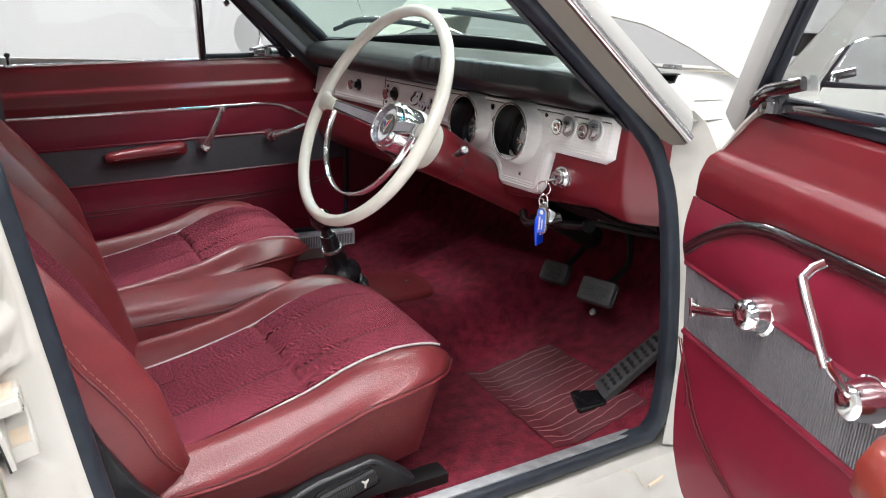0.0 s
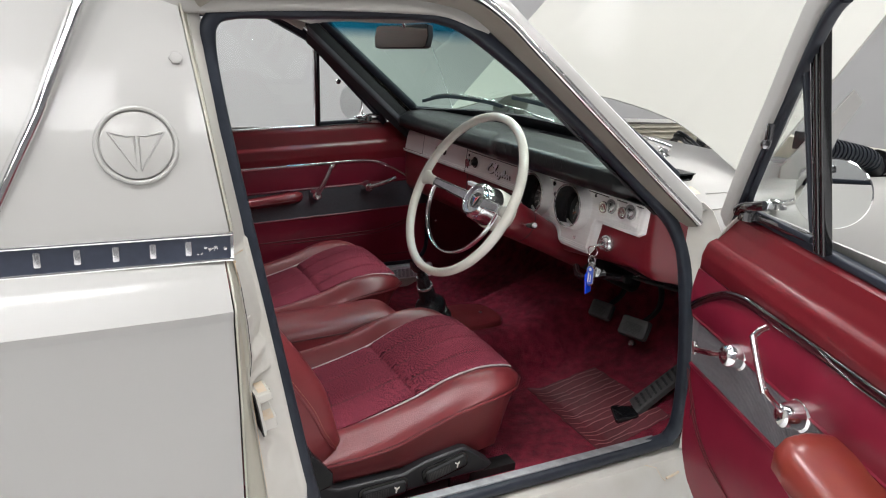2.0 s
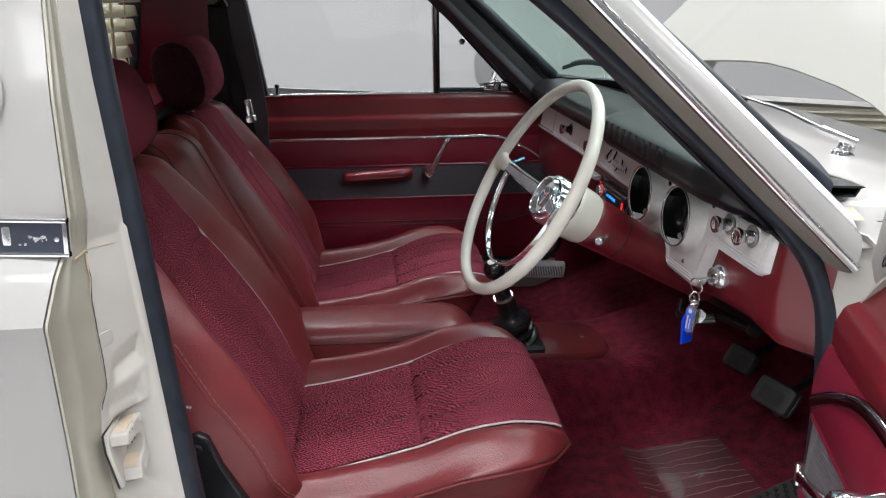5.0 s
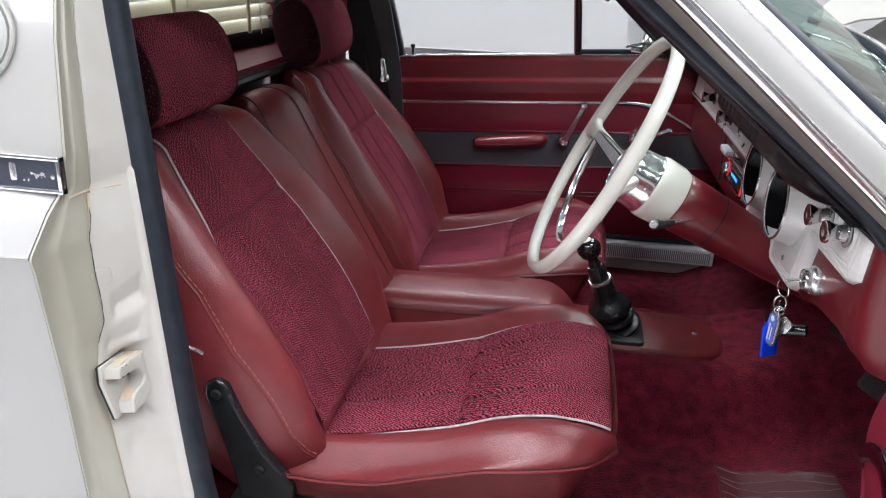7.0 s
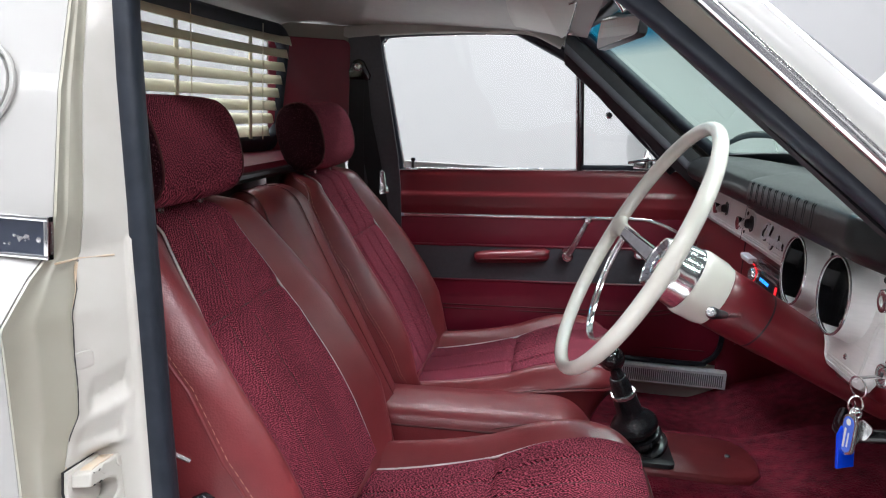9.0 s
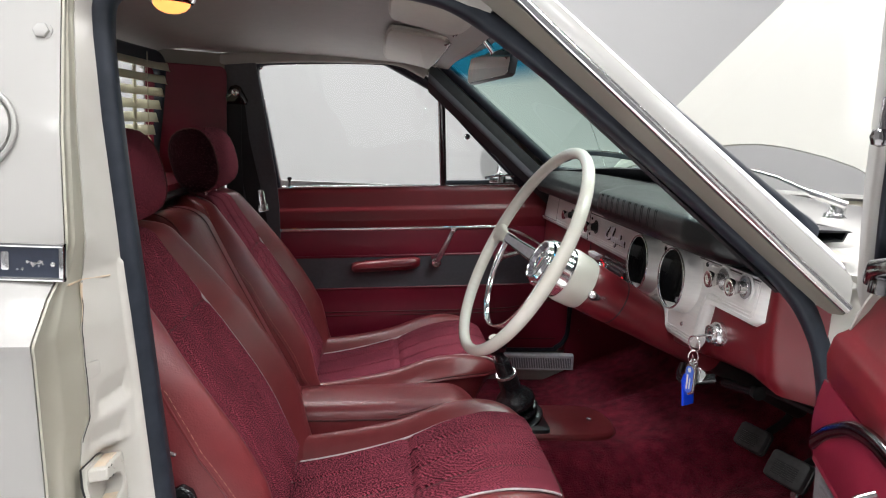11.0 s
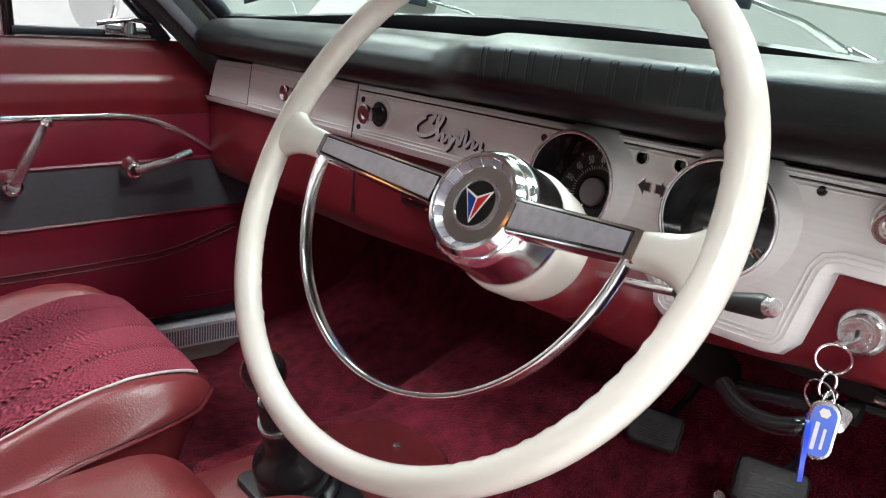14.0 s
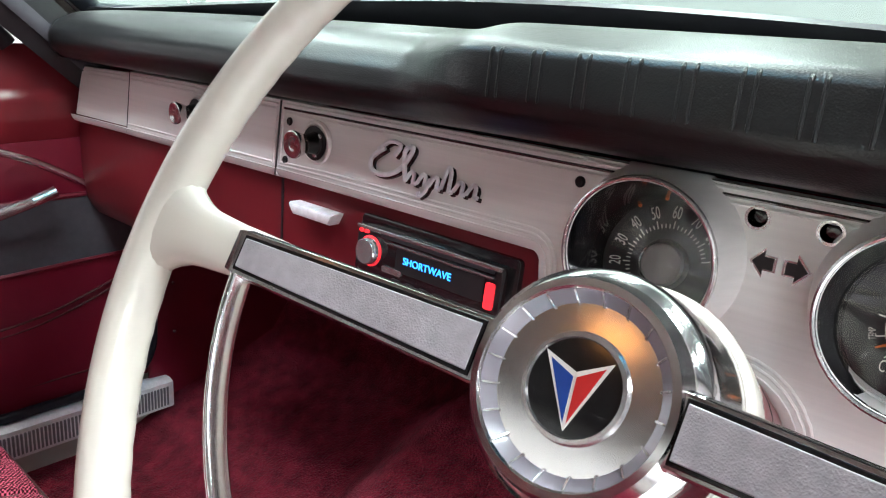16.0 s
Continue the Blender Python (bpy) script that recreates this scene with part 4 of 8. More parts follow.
blind = thing("venetian_blind", "cream venetian blind over the rear cab window", "blind", (-0.91, 0, 0.98))
for i in range(8):
    z = 1.236 - i * 0.0338

    def slat(u, v, z=z):
        y = lerp(-0.505, 0.505, u)
        k = (abs(y) / 0.5) ** 2.2
        w = 0.0235 * (1 - max(0, (abs(y) - 0.485) / 0.02) ** 2 * 0.85)
        s = 2 * v - 1
        return (-0.907 + 0.03 * k + 0.24 * (z - 1.236) + s * w * 0.9, y, z + 0.0060 * (1 - s * s) - s * 0.012)

    part("slat", sheet(slat, 26, 5), M["blind"], blind, solid=0.0012)
for y in (-0.33, 0.0, 0.33):
    for dx in (-0.016, 0.016):
        part("ladder_cord", tube([(-0.907 + dx + 0.03 * (abs(y) / 0.5) ** 2.2, y, 1.262), (-0.907 + dx + 0.03 * (abs(y) / 0.5) ** 2.2, y, 0.985)], 0.0012 if dx > 0 else 0.005, 5), M["blind"], blind)
for y in (-0.40, 0.40):
    part("hanger", tube([(-0.925, y, 1.245), (-0.917, y, 1.262), (-0.905, y, 1.268)], 0.003, 6), M["worn_chrome"], blind)

# ---------------------------------------------------------------- dashboard
DX = 0.245
dash = thing("dashboard", "dashboard with silver fascia, red lower metal and black padded top", "dashboard", (0.3, 0, 0.75))


def face(a, b, d=0.0):
    """Fascia places: a across (world y), b up (world z), d out towards the cab."""
    return (DX - 0.08 * max(0.0, 0.925 - b) - d, a, b)


def arc(cx, cz, r, a0, a1, n=8):
    return [(cx + r * math.cos(radians(lerp(a0, a1, i / n))), cz + r * math.sin(radians(lerp(a0, a1, i / n)))) for i in range(n + 1)]


def shifted(pts, d):
    """An open line of points moved by d to the left of its run."""
    out = []
    for i, p in enumerate(pts):
        q, r = pts[max(0, i - 1)], pts[min(len(pts) - 1, i + 1)]
        dx, dy = r[0] - q[0], r[1] - q[1]
        n = math.hypot(dx, dy)
        out.append((p[0] - dy / n * d, p[1] + dx / n * d))
    return out


def lip(pts, name, label):
    """The turned-back edge of a fascia along a line of points."""
    rows = [[face(a, b, d) for a, b in shifted(pts, o)] for o, d in ((0.0, 0.0008), (0.0035, -0.0006), (0.0085, -0.0040), (0.0115, -0.0130))]
    part(name, sheet(lambda u, v: tuple(rows[round(v * 3)][round(u * (len(pts) - 1))]), len(pts) - 1, 3), M["alloy"], dash, label, solid=0.0012)


G1, G2 = (-0.2352, 0.8703), (-0.3958, 0.8724)
outline = [(0.178, 0.925), (0.178, 0.856), (0.10, 0.856), (-0.130, 0.856)] + arc(-0.138, 0.838, 0.018, 90, 180, 5) + [(-0.163, 0.80), (-0.170, 0.774), (-0.180, 0.772), (-0.245, 0.772)]
outline += arc(-0.304, 0.766, 0.047, 15, 165, 12) + [(-0.356, 0.7735), (-0.450, 0.7755), (-0.460, 0.7775), (-0.4665, 0.785), (-0.4785, 0.848), (-0.483, 0.856), (-0.493, 0.8595), (-0.618, 0.8605), (-0.627, 0.8635), (-0.633, 0.918), (-0.631, 0.925)]
holes = [[(c[0] + 0.0525 * math.cos(a), c[1] + 0.0525 * math.sin(a)) for a in np.linspace(0, 2 * math.pi, 32, endpoint=False)] for c in (G1, G2)]
for y in (-0.2965, -0.3378):
    holes.append([(y + 0.0066 * math.cos(a), 0.907 + 0.0066 * math.sin(a)) for a in np.linspace(0, 2 * math.pi, 16, endpoint=False)])
part("instrument_fascia", plate(outline, holes, -0.008, face), M["alloy"], dash, "brushed silver instrument fascia", bevel=0.0012)
part("glovebox_fascia", plate([(0.1805, 0.925), (0.1805, 0.8555), (0.4985, 0.8525), (0.4965, 0.925)], [], -0.008, face), M["alloy"], dash, "brushed silver fascia strip", bevel=0.0012)
part("end_fascia", plate([(0.4985, 0.923), (0.5010, 0.8530), (0.660, 0.8510), (0.645, 0.920)], [], -0.006, lambda a, b, d: face(a, b, d - 0.004)), M["alloy"], dash, "brushed silver fascia end", bevel=0.0012)
lip(outline[1:], "fascia_lip", "turned-back lower edge of the fascia")
lip([(0.500, 0.8525), (0.40, 0.8535), (0.1795, 0.8555)], "fascia_lip", "turned-back lower edge of the fascia strip")
lip([(0.6635, 0.8505), (0.58, 0.852), (0.500, 0.8530)], "fascia_lip", "turned-back lower edge of the fascia end")


def bead(pts, r=0.0016, d=0.0005):
    return tube([face(a, b, d) for a, b in pts], r, 6)


for k in range(3):
    # the middle bead is darker, standing in for the shading of a groove
    part("fascia_bead", bead([(0.174, 0.9215 - 0.0042 * k), (-0.628, 0.9215 - 0.0042 * k)], 0.0013), M["alloy" if k != 1 else "satin"], dash)
for k in range(2):
    part("fascia_bead", bead([(0.492, 0.9205 - 0.0048 * k), (0.184, 0.9205 - 0.0048 * k)], 0.0012), M["alloy"], dash)
    part("fascia_bead", bead([(0.640, 0.9155 - 0.0048 * k), (0.503, 0.9175 - 0.0048 * k)], 0.0012, -0.0035), M["alloy"], dash)
    part("fascia_bead", bead(shifted(outline, -0.0042 * (k + 1))[1:], 0.0012), M["alloy"], dash)
part("fascia_bead", bead([(0.1735, 0.918), (0.1735, 0.861)], 0.0014), M["alloy"], dash)
part("fascia_bead", bead([(0.1845, 0.918), (0.1845, 0.860)], 0.0012), M["alloy"], dash)
part("fascia_seam", bead([(0.1793, 0.9245), (0.1793, 0.848)], 0.0011, 0.0002), M["black"], dash, "dark seam in the fascia")
part("fascia_seam", bead([(0.4975, 0.9235), (0.4998, 0.848)], 0.0011, -0.0010), M["black"], dash, "dark seam in the fascia")
part("fascia_bead", bead([(0.494, 0.8585), (0.186, 0.8610)], 0.0012), M["alloy"], dash)


# gauges in deep round hoods
def gauge(c, name, label):
    """A flared silver hood with an upright mouth, and a dial deep inside that leans back."""
    y, z = c
    m = axes((0.2125, y, z), (0, -1, 0), (0.04, 0, 1))   # its z points towards the cab
    g = part(name, lathe([(0.0500, -0.004), (0.0500, -0.001), (0.0515, 0.0006), (0.0530, 0.0004), (0.0537, -0.0012), (0.0548, -0.009), (0.0572, -0.018), (0.0605, -0.0265), (0.0645, -0.0335), (0.0600, -0.0350), (0.0535, -0.033)], m, 56), M["alloy"], dash, label)
    part("bezel", lathe([(0.0502, -0.0020), (0.0508, 0.0012), (0.0520, 0.0018), (0.0533, 0.0012), (0.0538, -0.0010)], m, 56), M["worn_chrome"], g)
    n = V((-0.970, 0, 0.243))
    dm = axes(V((0.2505, y - 0.003, z - 0.0100)) + n * 0.0565, (0, -1, 0), (0.243, 0, 0.970))
    turn = np.linspace(0, 2 * math.pi, 40, endpoint=False)
    mouth = [m @ V((0.0503 * math.cos(a), 0.0503 * math.sin(a), -0.0010)) for a in turn]
    deep = [dm @ V((0.0475 * math.cos(a), 0.0475 * math.sin(a), -0.0650)) for a in turn]
    part("hood_lining", loft([mouth, [p.lerp(q, 0.5) for p, q in zip(mouth, deep)], deep], caps=False), M["gloss_black"], g, solid=0.0012)
    part("dial_face", lathe([(0.0480, -0.069), (0.0480, -0.066), (0.030, -0.0645), (0.0, -0.0645)], dm, 40), M["dial"], g)
    part("cap_ring", lathe([(0.0180, -0.0645), (0.0180, -0.0615), (0.0150, -0.0600), (0.0146, -0.0645)], dm, 32), M["gloss_black"], g)
    part("centre_cap", lathe([(0.0148, -0.0645), (0.0148, -0.058), (0.0138, -0.0566), (0.0, -0.0566)], dm, 32), M["cap_grey"], g, "satin silver centre cap")
    return g, dm


speedo, sm1 = gauge(G1, "speedometer", "round speedometer in a deep silver hood")
cluster, sm2 = gauge(G2, "fuel_and_temperature_gauge", "round fuel and temperature gauge in a deep silver hood")


def dial_text(body, r, deg, size, g, m, mat_, turn=True):
    a = radians(deg)
    place = m @ pose(r * math.cos(a), r * math.sin(a), -0.0638) @ pose(0, 0, 0, 0, 0, deg - 90 if turn else 0)
    part("dial_number", text_mesh(body, size, place @ Matrix.Diagonal((0.60, 1.15, 1, 1)), 0.0002), mat_, g)


for i, n in enumerate((0, 10, 20, 30, 40, 50, 60, 70, 80, 90)):
    deg = 238 - i * 24.5
    dial_text(str(n), 0.0365, deg, 0.0112, speedo, sm1, M["dial_white"])
for i in range(37):
    deg = 238 - i * 6.125
    a = radians(deg)
    long = 0.0055 if i % 4 == 0 else 0.003
    part("dial_tick", prism([(0.0255, -0.0004), (0.0255 + long, -0.0004), (0.0255 + long, 0.0004), (0.0255, 0.0004)], 0.0003, sm1 @ pose(0, 0, -0.0640, 0, 0, deg)), M["dial_white"], speedo)
part("needle", prism([(0.010, -0.0012), (0.042, -0.0004), (0.042, 0.0004), (0.010, 0.0012)], 0.0006, sm1 @ pose(0, 0, -0.0615, 0, 0, 243)), M["dial_white"], speedo, "slim white needle")
for deg, rr in ((128, 0.0462), (103, 0.0462)):
    part("warning_lamp", lathe([(0.0014, -0.064), (0.0014, -0.0632), (0, -0.063)], sm1 @ pose(rr * math.cos(radians(deg)), rr * math.sin(radians(deg)), 0), 10), M["orange"], speedo)
for body_, r, deg, size in (("FUEL", 0.030, 75, 0.0058), ("E", 0.036, 110, 0.0085), ("F", 0.036, 40, 0.0085), ("TEMP", 0.031, 197, 0.0050), ("H", 0.026, 160, 0.011), ("C", 0.033, 232, 0.009)):
    dial_text(body_, r, deg, size, cluster, sm2, M["dial_white"], turn=body_ in ("FUEL", "TEMP"))
for a0, a1 in ((55, 98), (150, 225), (280, 330)):
    part("dial_scale", tube([sm2 @ V((0.0245 * math.cos(radians(a)), 0.0245 * math.sin(radians(a)), -0.0638)) for a in np.linspace(a0, a1, 10)], 0.0004, 5), M["dial_white"], cluster)
    for a in np.linspace(a0, a1, 4):
        part("dial_tick", prism([(0.0245, -0.0004), (0.0295, -0.0004), (0.0295, 0.0004), (0.0245, 0.0004)], 0.0003, sm2 @ pose(0, 0, -0.0640, 0, 0, a)), M["dial_white"], cluster)
for deg, ln in ((96, 0.033), (212, 0.031), (322, 0.034)):
    part("needle", prism([(0.018, -0.0011), (ln, -0.0005), (ln, 0.0005), (0.018, 0.0011)], 0.0005, sm2 @ pose(0, 0, -0.0622, 0, 0, deg)), M["orange"], cluster, "short orange needle")
part("warning_lamp", lathe([(0.0022, -0.064), (0.0022, -0.0632), (0, -0.063)], sm2 @ pose(0.0, -0.036, 0), 10), M["lens_amber"], cluster, "glowing amber lamp")
for g, m in ((speedo, sm1), (cluster, sm2)):
    gl = part("dial_glass", lathe([(0.0480, -0.0505), (0.0, -0.0500)], m, 32), M["dial_glass"], g)
    gl.visible_shadow = False

FM = axes((DX, 0, 0), (0, -1, 0), (0, 0, 1))
if FM.to_3x3().col[2].x > 0:
    FM = axes((DX, 0, 0), (0, 1, 0), (0, 0, 1))
SGN = 1 if FM.to_3x3().col[0].y > 0 else -1


def on_face(y, z, d=0.0):
    return FM @ pose(SGN * y, z, d + DX - face(y, z)[0])


for y in (-0.2965, -0.3378):
    part("indicator_bezel", lathe([(0.0060, -0.006), (0.0060, 0.0012), (0.0078, 0.0012), (0.0078, -0.001)], on_face(y, 0.907), 20), M["worn_chrome"], dash)
    # black liner added so the lit wall of the hole stays dark
    part("indicator_liner", lathe([(0.0064, -0.009), (0.0064, 0.0011), (0.0059, 0.0011), (0.0059, -0.009)], on_face(y, 0.907), 20), M["gloss_black"], dash)
    part("indicator_lens", lathe([(0.0060, -0.006), (0.004, -0.004), (0.0, -0.0035)], on_face(y, 0.907), 14), M["gloss_black"], dash)
for y, s in ((-0.3055, 1), (-0.3250, -1)):
    arrow = [(0.0075 * s, 0), (-0.0005 * s, 0.0088), (-0.0005 * s, 0.0045), (-0.0072 * s, 0.0045), (-0.0072 * s, -0.0045), (-0.0005 * s, -0.0045), (-0.0005 * s, -0.0088)]
    arrow = [(SGN * a * 0.86, b * 0.86) for a, b in arrow]
    part("arrow_rim", prism([(a * 1.28, b * 1.28) for a, b in arrow], 0.0009, on_face(y, 0.881)), M["worn_chrome"], dash)
    part("turn_arrow", prism(arrow, 0.0013, on_face(y, 0.881)), M["dial"], dash, "dark turn arrow window")
for y, z in ((-0.172, 0.906), (-0.4640, 0.911), (-0.4115, 0.795), (0.163, 0.905), (0.165, 0.866)):
    part("screw", join(lathe([(0.0042, -0.001), (0.0042, 0.0008), (0.0030, 0.0020), (0.0016, 0.0014), (0.0, 0.0008)], on_face(y, z), 12)), M["dark_metal"] if z > 0.86 else M["worn_chrome"], dash)


def knob(y, z, name, label, size=1.0, stub=0.024, dark=True):
    k = part(name, lathe([(0.0225 * size, -0.001), (0.0225 * size, 0.0010), (0.0210 * size, 0.0026), (0.0190 * size, 0.0026), (0.0172 * size, 0.0006), (0.0160 * size, 0.0004)], on_face(y, z), 32), M["alloy"], dash, label)
    part("dark_well", lathe([(0.0172 * size, 0.0008), (0.0150 * size, -0.0020), (0.0, -0.0020)], on_face(y, z, 0.0026), 28), M["dark_metal" if dark else "cap_grey"], k)
    part("collar", lathe([(0.0120 * size, 0.0005), (0.0118 * size, 0.0045), (0.0095 * size, 0.0060), (0.0062 * size, 0.0062), (0.0060 * size, stub)], on_face(y, z), 20), M["dark_metal" if dark else "worn_chrome"], k)
    for deg in (40, 160, 280):
        part("clip", prism(rrect(0.0045 * size, 0.0055 * size, 0.001, 2, 0.0118 * size, 0.0), 0.0052, on_face(y, z) @ pose(0, 0, 0, 0, 0, deg), 0.001), M["worn_chrome"], k)
    part("knob_cap", lathe([(0.0078 * size, stub - 0.012), (0.0095 * size, stub - 0.010), (0.0125 * size, stub - 0.002), (0.0138 * size, stub + 0.002), (0.0134 * size, stub + 0.0040), (0.0118 * size, stub + 0.0046), (0.0060 * size, stub + 0.0030), (0.0, stub + 0.0022)], on_face(y, z), 32), M["knob"], k, "chrome pull knob with a dished face")
    return k


kw = knob(-0.526, 0.899, "wiper_knob", "chrome wiper knob on a round plate", dark=False)
ka = knob(-0.591, 0.901, "air_knob", "chrome air knob on a round plate", dark=False)
knob(0.119, 0.890, "lighter_knob", "chrome knob on a round plate", 0.98, 0.026)
knob(0.331, 0.893, "glovebox_knob", "chrome glovebox knob on a dark stem", 0.92, 0.026)
part("knob_word", text_mesh("WIPER", 0.0058, on_face(-0.526, 0.9155, 0.0009), 0.0002), M["dial"], kw)
part("knob_word", text_mesh("AIR", 0.0058, on_face(-0.591, 0.9170, 0.0009), 0.0002), M["dial"], ka)

# a flowing chrome emblem, kept as a plain swash

SW = [(0.012, 0.8975), (0.022, 0.9025), (0.016, 0.9065), (0.002, 0.9060), (0.022, 0.9010), (0.037, 0.8900), (0.036, 0.8790), (0.020, 0.8770), (0.002, 0.8850), (-0.010, 0.9010), (-0.009, 0.9060), (-0.002, 0.9000), (-0.006, 0.8760)]
STROKES = [(SW[4:], 0.0019), ([(0.010, 0.8955), (0.004, 0.9050), (0.016, 0.9072), (0.030, 0.8985)], 0.0017)]
for i in range(6):
    c = -0.010 - i * 0.0135
    h = 0.0185 if i == 3 else 0.0085
    b0 = 0.8765 + 0.0002 * i
    STROKES.append(([(c + 0.004, b0), (c - 0.002, b0 + h), (c - 0.0055, b0 + h * 0.75), (c - 0.0050, b0), (c - 0.0085, b0 - 0.0008)], 0.0015))
STROKES.append(([(-0.034, 0.8830), (-0.030, 0.8720), (-0.024, 0.8665), (-0.022, 0.8700)], 0.0014))
for pts, r in STROKES:
    run = [(p.x, p.y) for p in smooth_path([(a, b, 0) for a, b in pts], 5)]
    stroke = part("emblem_swash", tube([face(a, b, 0.0036) for a, b in run], r * 1.25, 8), M["tread"], dash, "flowing chrome emblem stroke")
    # black copy set off down and sideways as the stroke's painted shadow
    part("stroke_shadow", tube([face(a - 0.0016, b - 0.0020, 0.0010) for a, b in run], r * 1.25, 8), M["gloss_black"], stroke, "black copy of the stroke, offset as its shadow")

# red lower metal, glovebox lid and pull
LOW = [(0.665, 0.700), (0.50, 0.700), (0.18, 0.704), (-0.10, 0.718), (-0.20, 0.728), (-0.35, 0.738), (-0.50, 0.757), (-0.58, 0.766), (-0.66, 0.760), (-0.74, 0.757)]


def lower_dash(u, v):
    y = lerp(0.668, -0.706, u)
    low = line(-y, [(-a, b) for a, b in LOW])
    top = line(-y, [(0.0, 0.862), (0.158, 0.862), (0.166, 0.785), (0.462, 0.785), (0.478, 0.866), (0.630, 0.866), (0.638, 0.936)])
    prof = [(0.0, 0.2530, top), (0.5, 0.2525, lerp(top, low, 0.55)), (0.82, 0.2590, lerp(top, low, 0.88)), (0.93, 0.274, low), (1.0, 0.318, low - 0.002)]
    x = line(v, [(a, b) for a, b, _ in prof])
    z = line(v, [(a, c) for a, _, c in prof])
    x += 0.95 * max(0.0, -0.656 - y)
    return (x, y, z)


part("lower_panel", sheet(lower_dash, 176, 14), M["door_red"], dash, "red painted lower dash metal", solid=0.004)
part("glovebox_gap", box((0.2490, 0.1800, 0.735), (0.2540, 0.1822, 0.848)), M["black"], dash)
part("glovebox_pull", prism([(-0.034, 0.006), (0.034, 0.006), (0.0275, -0.006), (-0.0275, -0.006)], 0.018, on_face(0.119, 0.8195, -0.016), 0.004), M["tread"], dash, "satin metal pull lip")
# board added to block light and keep the space under the dash dark
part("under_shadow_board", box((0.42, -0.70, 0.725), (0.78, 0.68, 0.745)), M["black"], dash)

# padded top with a ribbed brow over the gauges
def pad(u, v):
    """u runs from the left door to the driver's door, v from the lower lip over the top to the windscreen."""
    y = lerp(0.655, -0.668, u)
    brow = table(-y, [(0.02, 0.0), (0.130, 1.0), (0.53, 1.0), (0.61, 0.25), (0.67, 0.0)])
    end = table(abs(y), [(0.60, 0.0), (0.67, 1.0)] if y > 0 else [(0.585, 0.0), (0.655, 1.0)])
    edge_x = lerp(0.425, 0.28, (abs(y) / 0.66) ** 2.2)
    high = 0.014 * (1 - 0.55 * (y / 0.66) ** 2)
    plain = [(0.265, 0.930), (0.251, 0.9285), (0.208, 0.9345), (0.194, 0.951), (0.195, 0.968), (0.205, 0.978 + 0.4 * high), (0.228, 0.986 + 0.8 * high), (0.281, 0.991 + high), (0.320, 0.992 + high), (edge_x, 0.998)]
    ribbed = [(0.265, 0.930), (0.251, 0.9285), (0.182, 0.9400), (0.166, 0.955), (0.162, 0.964), (0.163, 0.9915), (0.171, 0.9970), (0.228, 1.0115), (0.315, 1.0080), (edge_x, 0.997)]
    steps = (0.0, 0.08, 0.16, 0.26, 0.36, 0.46, 0.54, 0.66, 0.78, 1.0)
    prof = [(q, lerp(p[0], r[0], brow), lerp(p[1], r[1], brow)) for q, p, r in zip(steps, plain, ribbed)]
    x = line(v, [(a, b) for a, b, _ in prof])
    z = line(v, [(a, c) for a, _, c in prof])
    x = x + (0.030 if y > 0 else 0.095) * end * (1 - v)
    z = z - 0.012 * end * (1 if 0.2 < v < 0.75 else 0)
    return (x, y, z)


part("pad", sheet(pad, 420, 40), M["pad"], dash, "black grained dash pad with a ribbed brow", solid=0.003)
for i in range(10):
    ub = (0.655 + 0.146 + 0.0312 * i) / 1.323
    for du in (-0.0027, 0.0027):
        part("pad_rib", tube([V(pad(ub + du, v)) + V((-0.0008, 0, 0.0004)) for v in np.linspace(0.335, 0.495, 18)], 0.0014, 8, scale=lambda t: min(1.0, 0.35 + 6 * min(t, 1 - t))), M["pad"], dash)
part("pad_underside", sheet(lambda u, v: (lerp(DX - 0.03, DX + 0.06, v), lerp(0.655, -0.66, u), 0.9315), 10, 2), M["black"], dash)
for cy, vz in ((-0.20, 0.0145), (0.20, 0.0)):
    part("demist_vent", prism(rrect(0.055, 0.26, 0.004, 2), 0.004, pose(0.345, cy, 0.9990 + 0.4 * vz), 0.001), M["black"], dash, "black slotted demister vent")
    for k in range(3):
        part("vent_bar", box((0.327 + k * 0.013, cy - 0.118, 1.0020 + 0.4 * vz), (0.334 + k * 0.013, cy + 0.118, 1.0050 + 0.4 * vz)), M["gloss_black"], dash)

# ---------------------------------------------------------------- radio in the lower dash
radio = thing("car_radio", "black car radio with a lit blue display", "radio", (0.24, -0.02, 0.77))
rm = on_face(-0.038, 0.8065, -0.002) @ pose(0, 0, 0, -4, 0, 0)
part("surround", prism(rrect(0.182, 0.057, 0.004, 3), 0.006, rm @ pose(0, 0, -0.012), 0.001), M["gloss_black"], radio)
fp = part("face_plate", prism(rrect(0.168, 0.046, 0.005, 3, 0.0, -0.002), 0.014, rm @ pose(0, 0, -0.008), 0.004), M["gloss_black"], radio, "gloss black face plate")
part("display", prism(rrect(0.098, 0.021, 0.002, 2, 0.018 * 1, -0.001), 0.0008, rm @ pose(0, 0, 0.006)), M["dial"], fp)
part("display_word", text_mesh("SHORTWAVE", 0.0092, rm @ pose(0.006, 0.000, 0.0071), 0.0002), M["lcd"], fp, "glowing blue letters")
part("volume_dial", lathe([(0.0125, 0.005), (0.0125, 0.012), (0.0110, 0.014), (0.0, 0.0135)], rm @ pose(-0.064, -0.001, 0), 26), M["worn_chrome"], fp, "silver volume dial")
part("dial_ring", lathe([(0.0143, 0.004), (0.0143, 0.0064), (0.0132, 0.0066), (0.0128, 0.006)], rm @ pose(-0.064, -0.001, 0), 26), M["red_glow"], fp, "red lit ring")
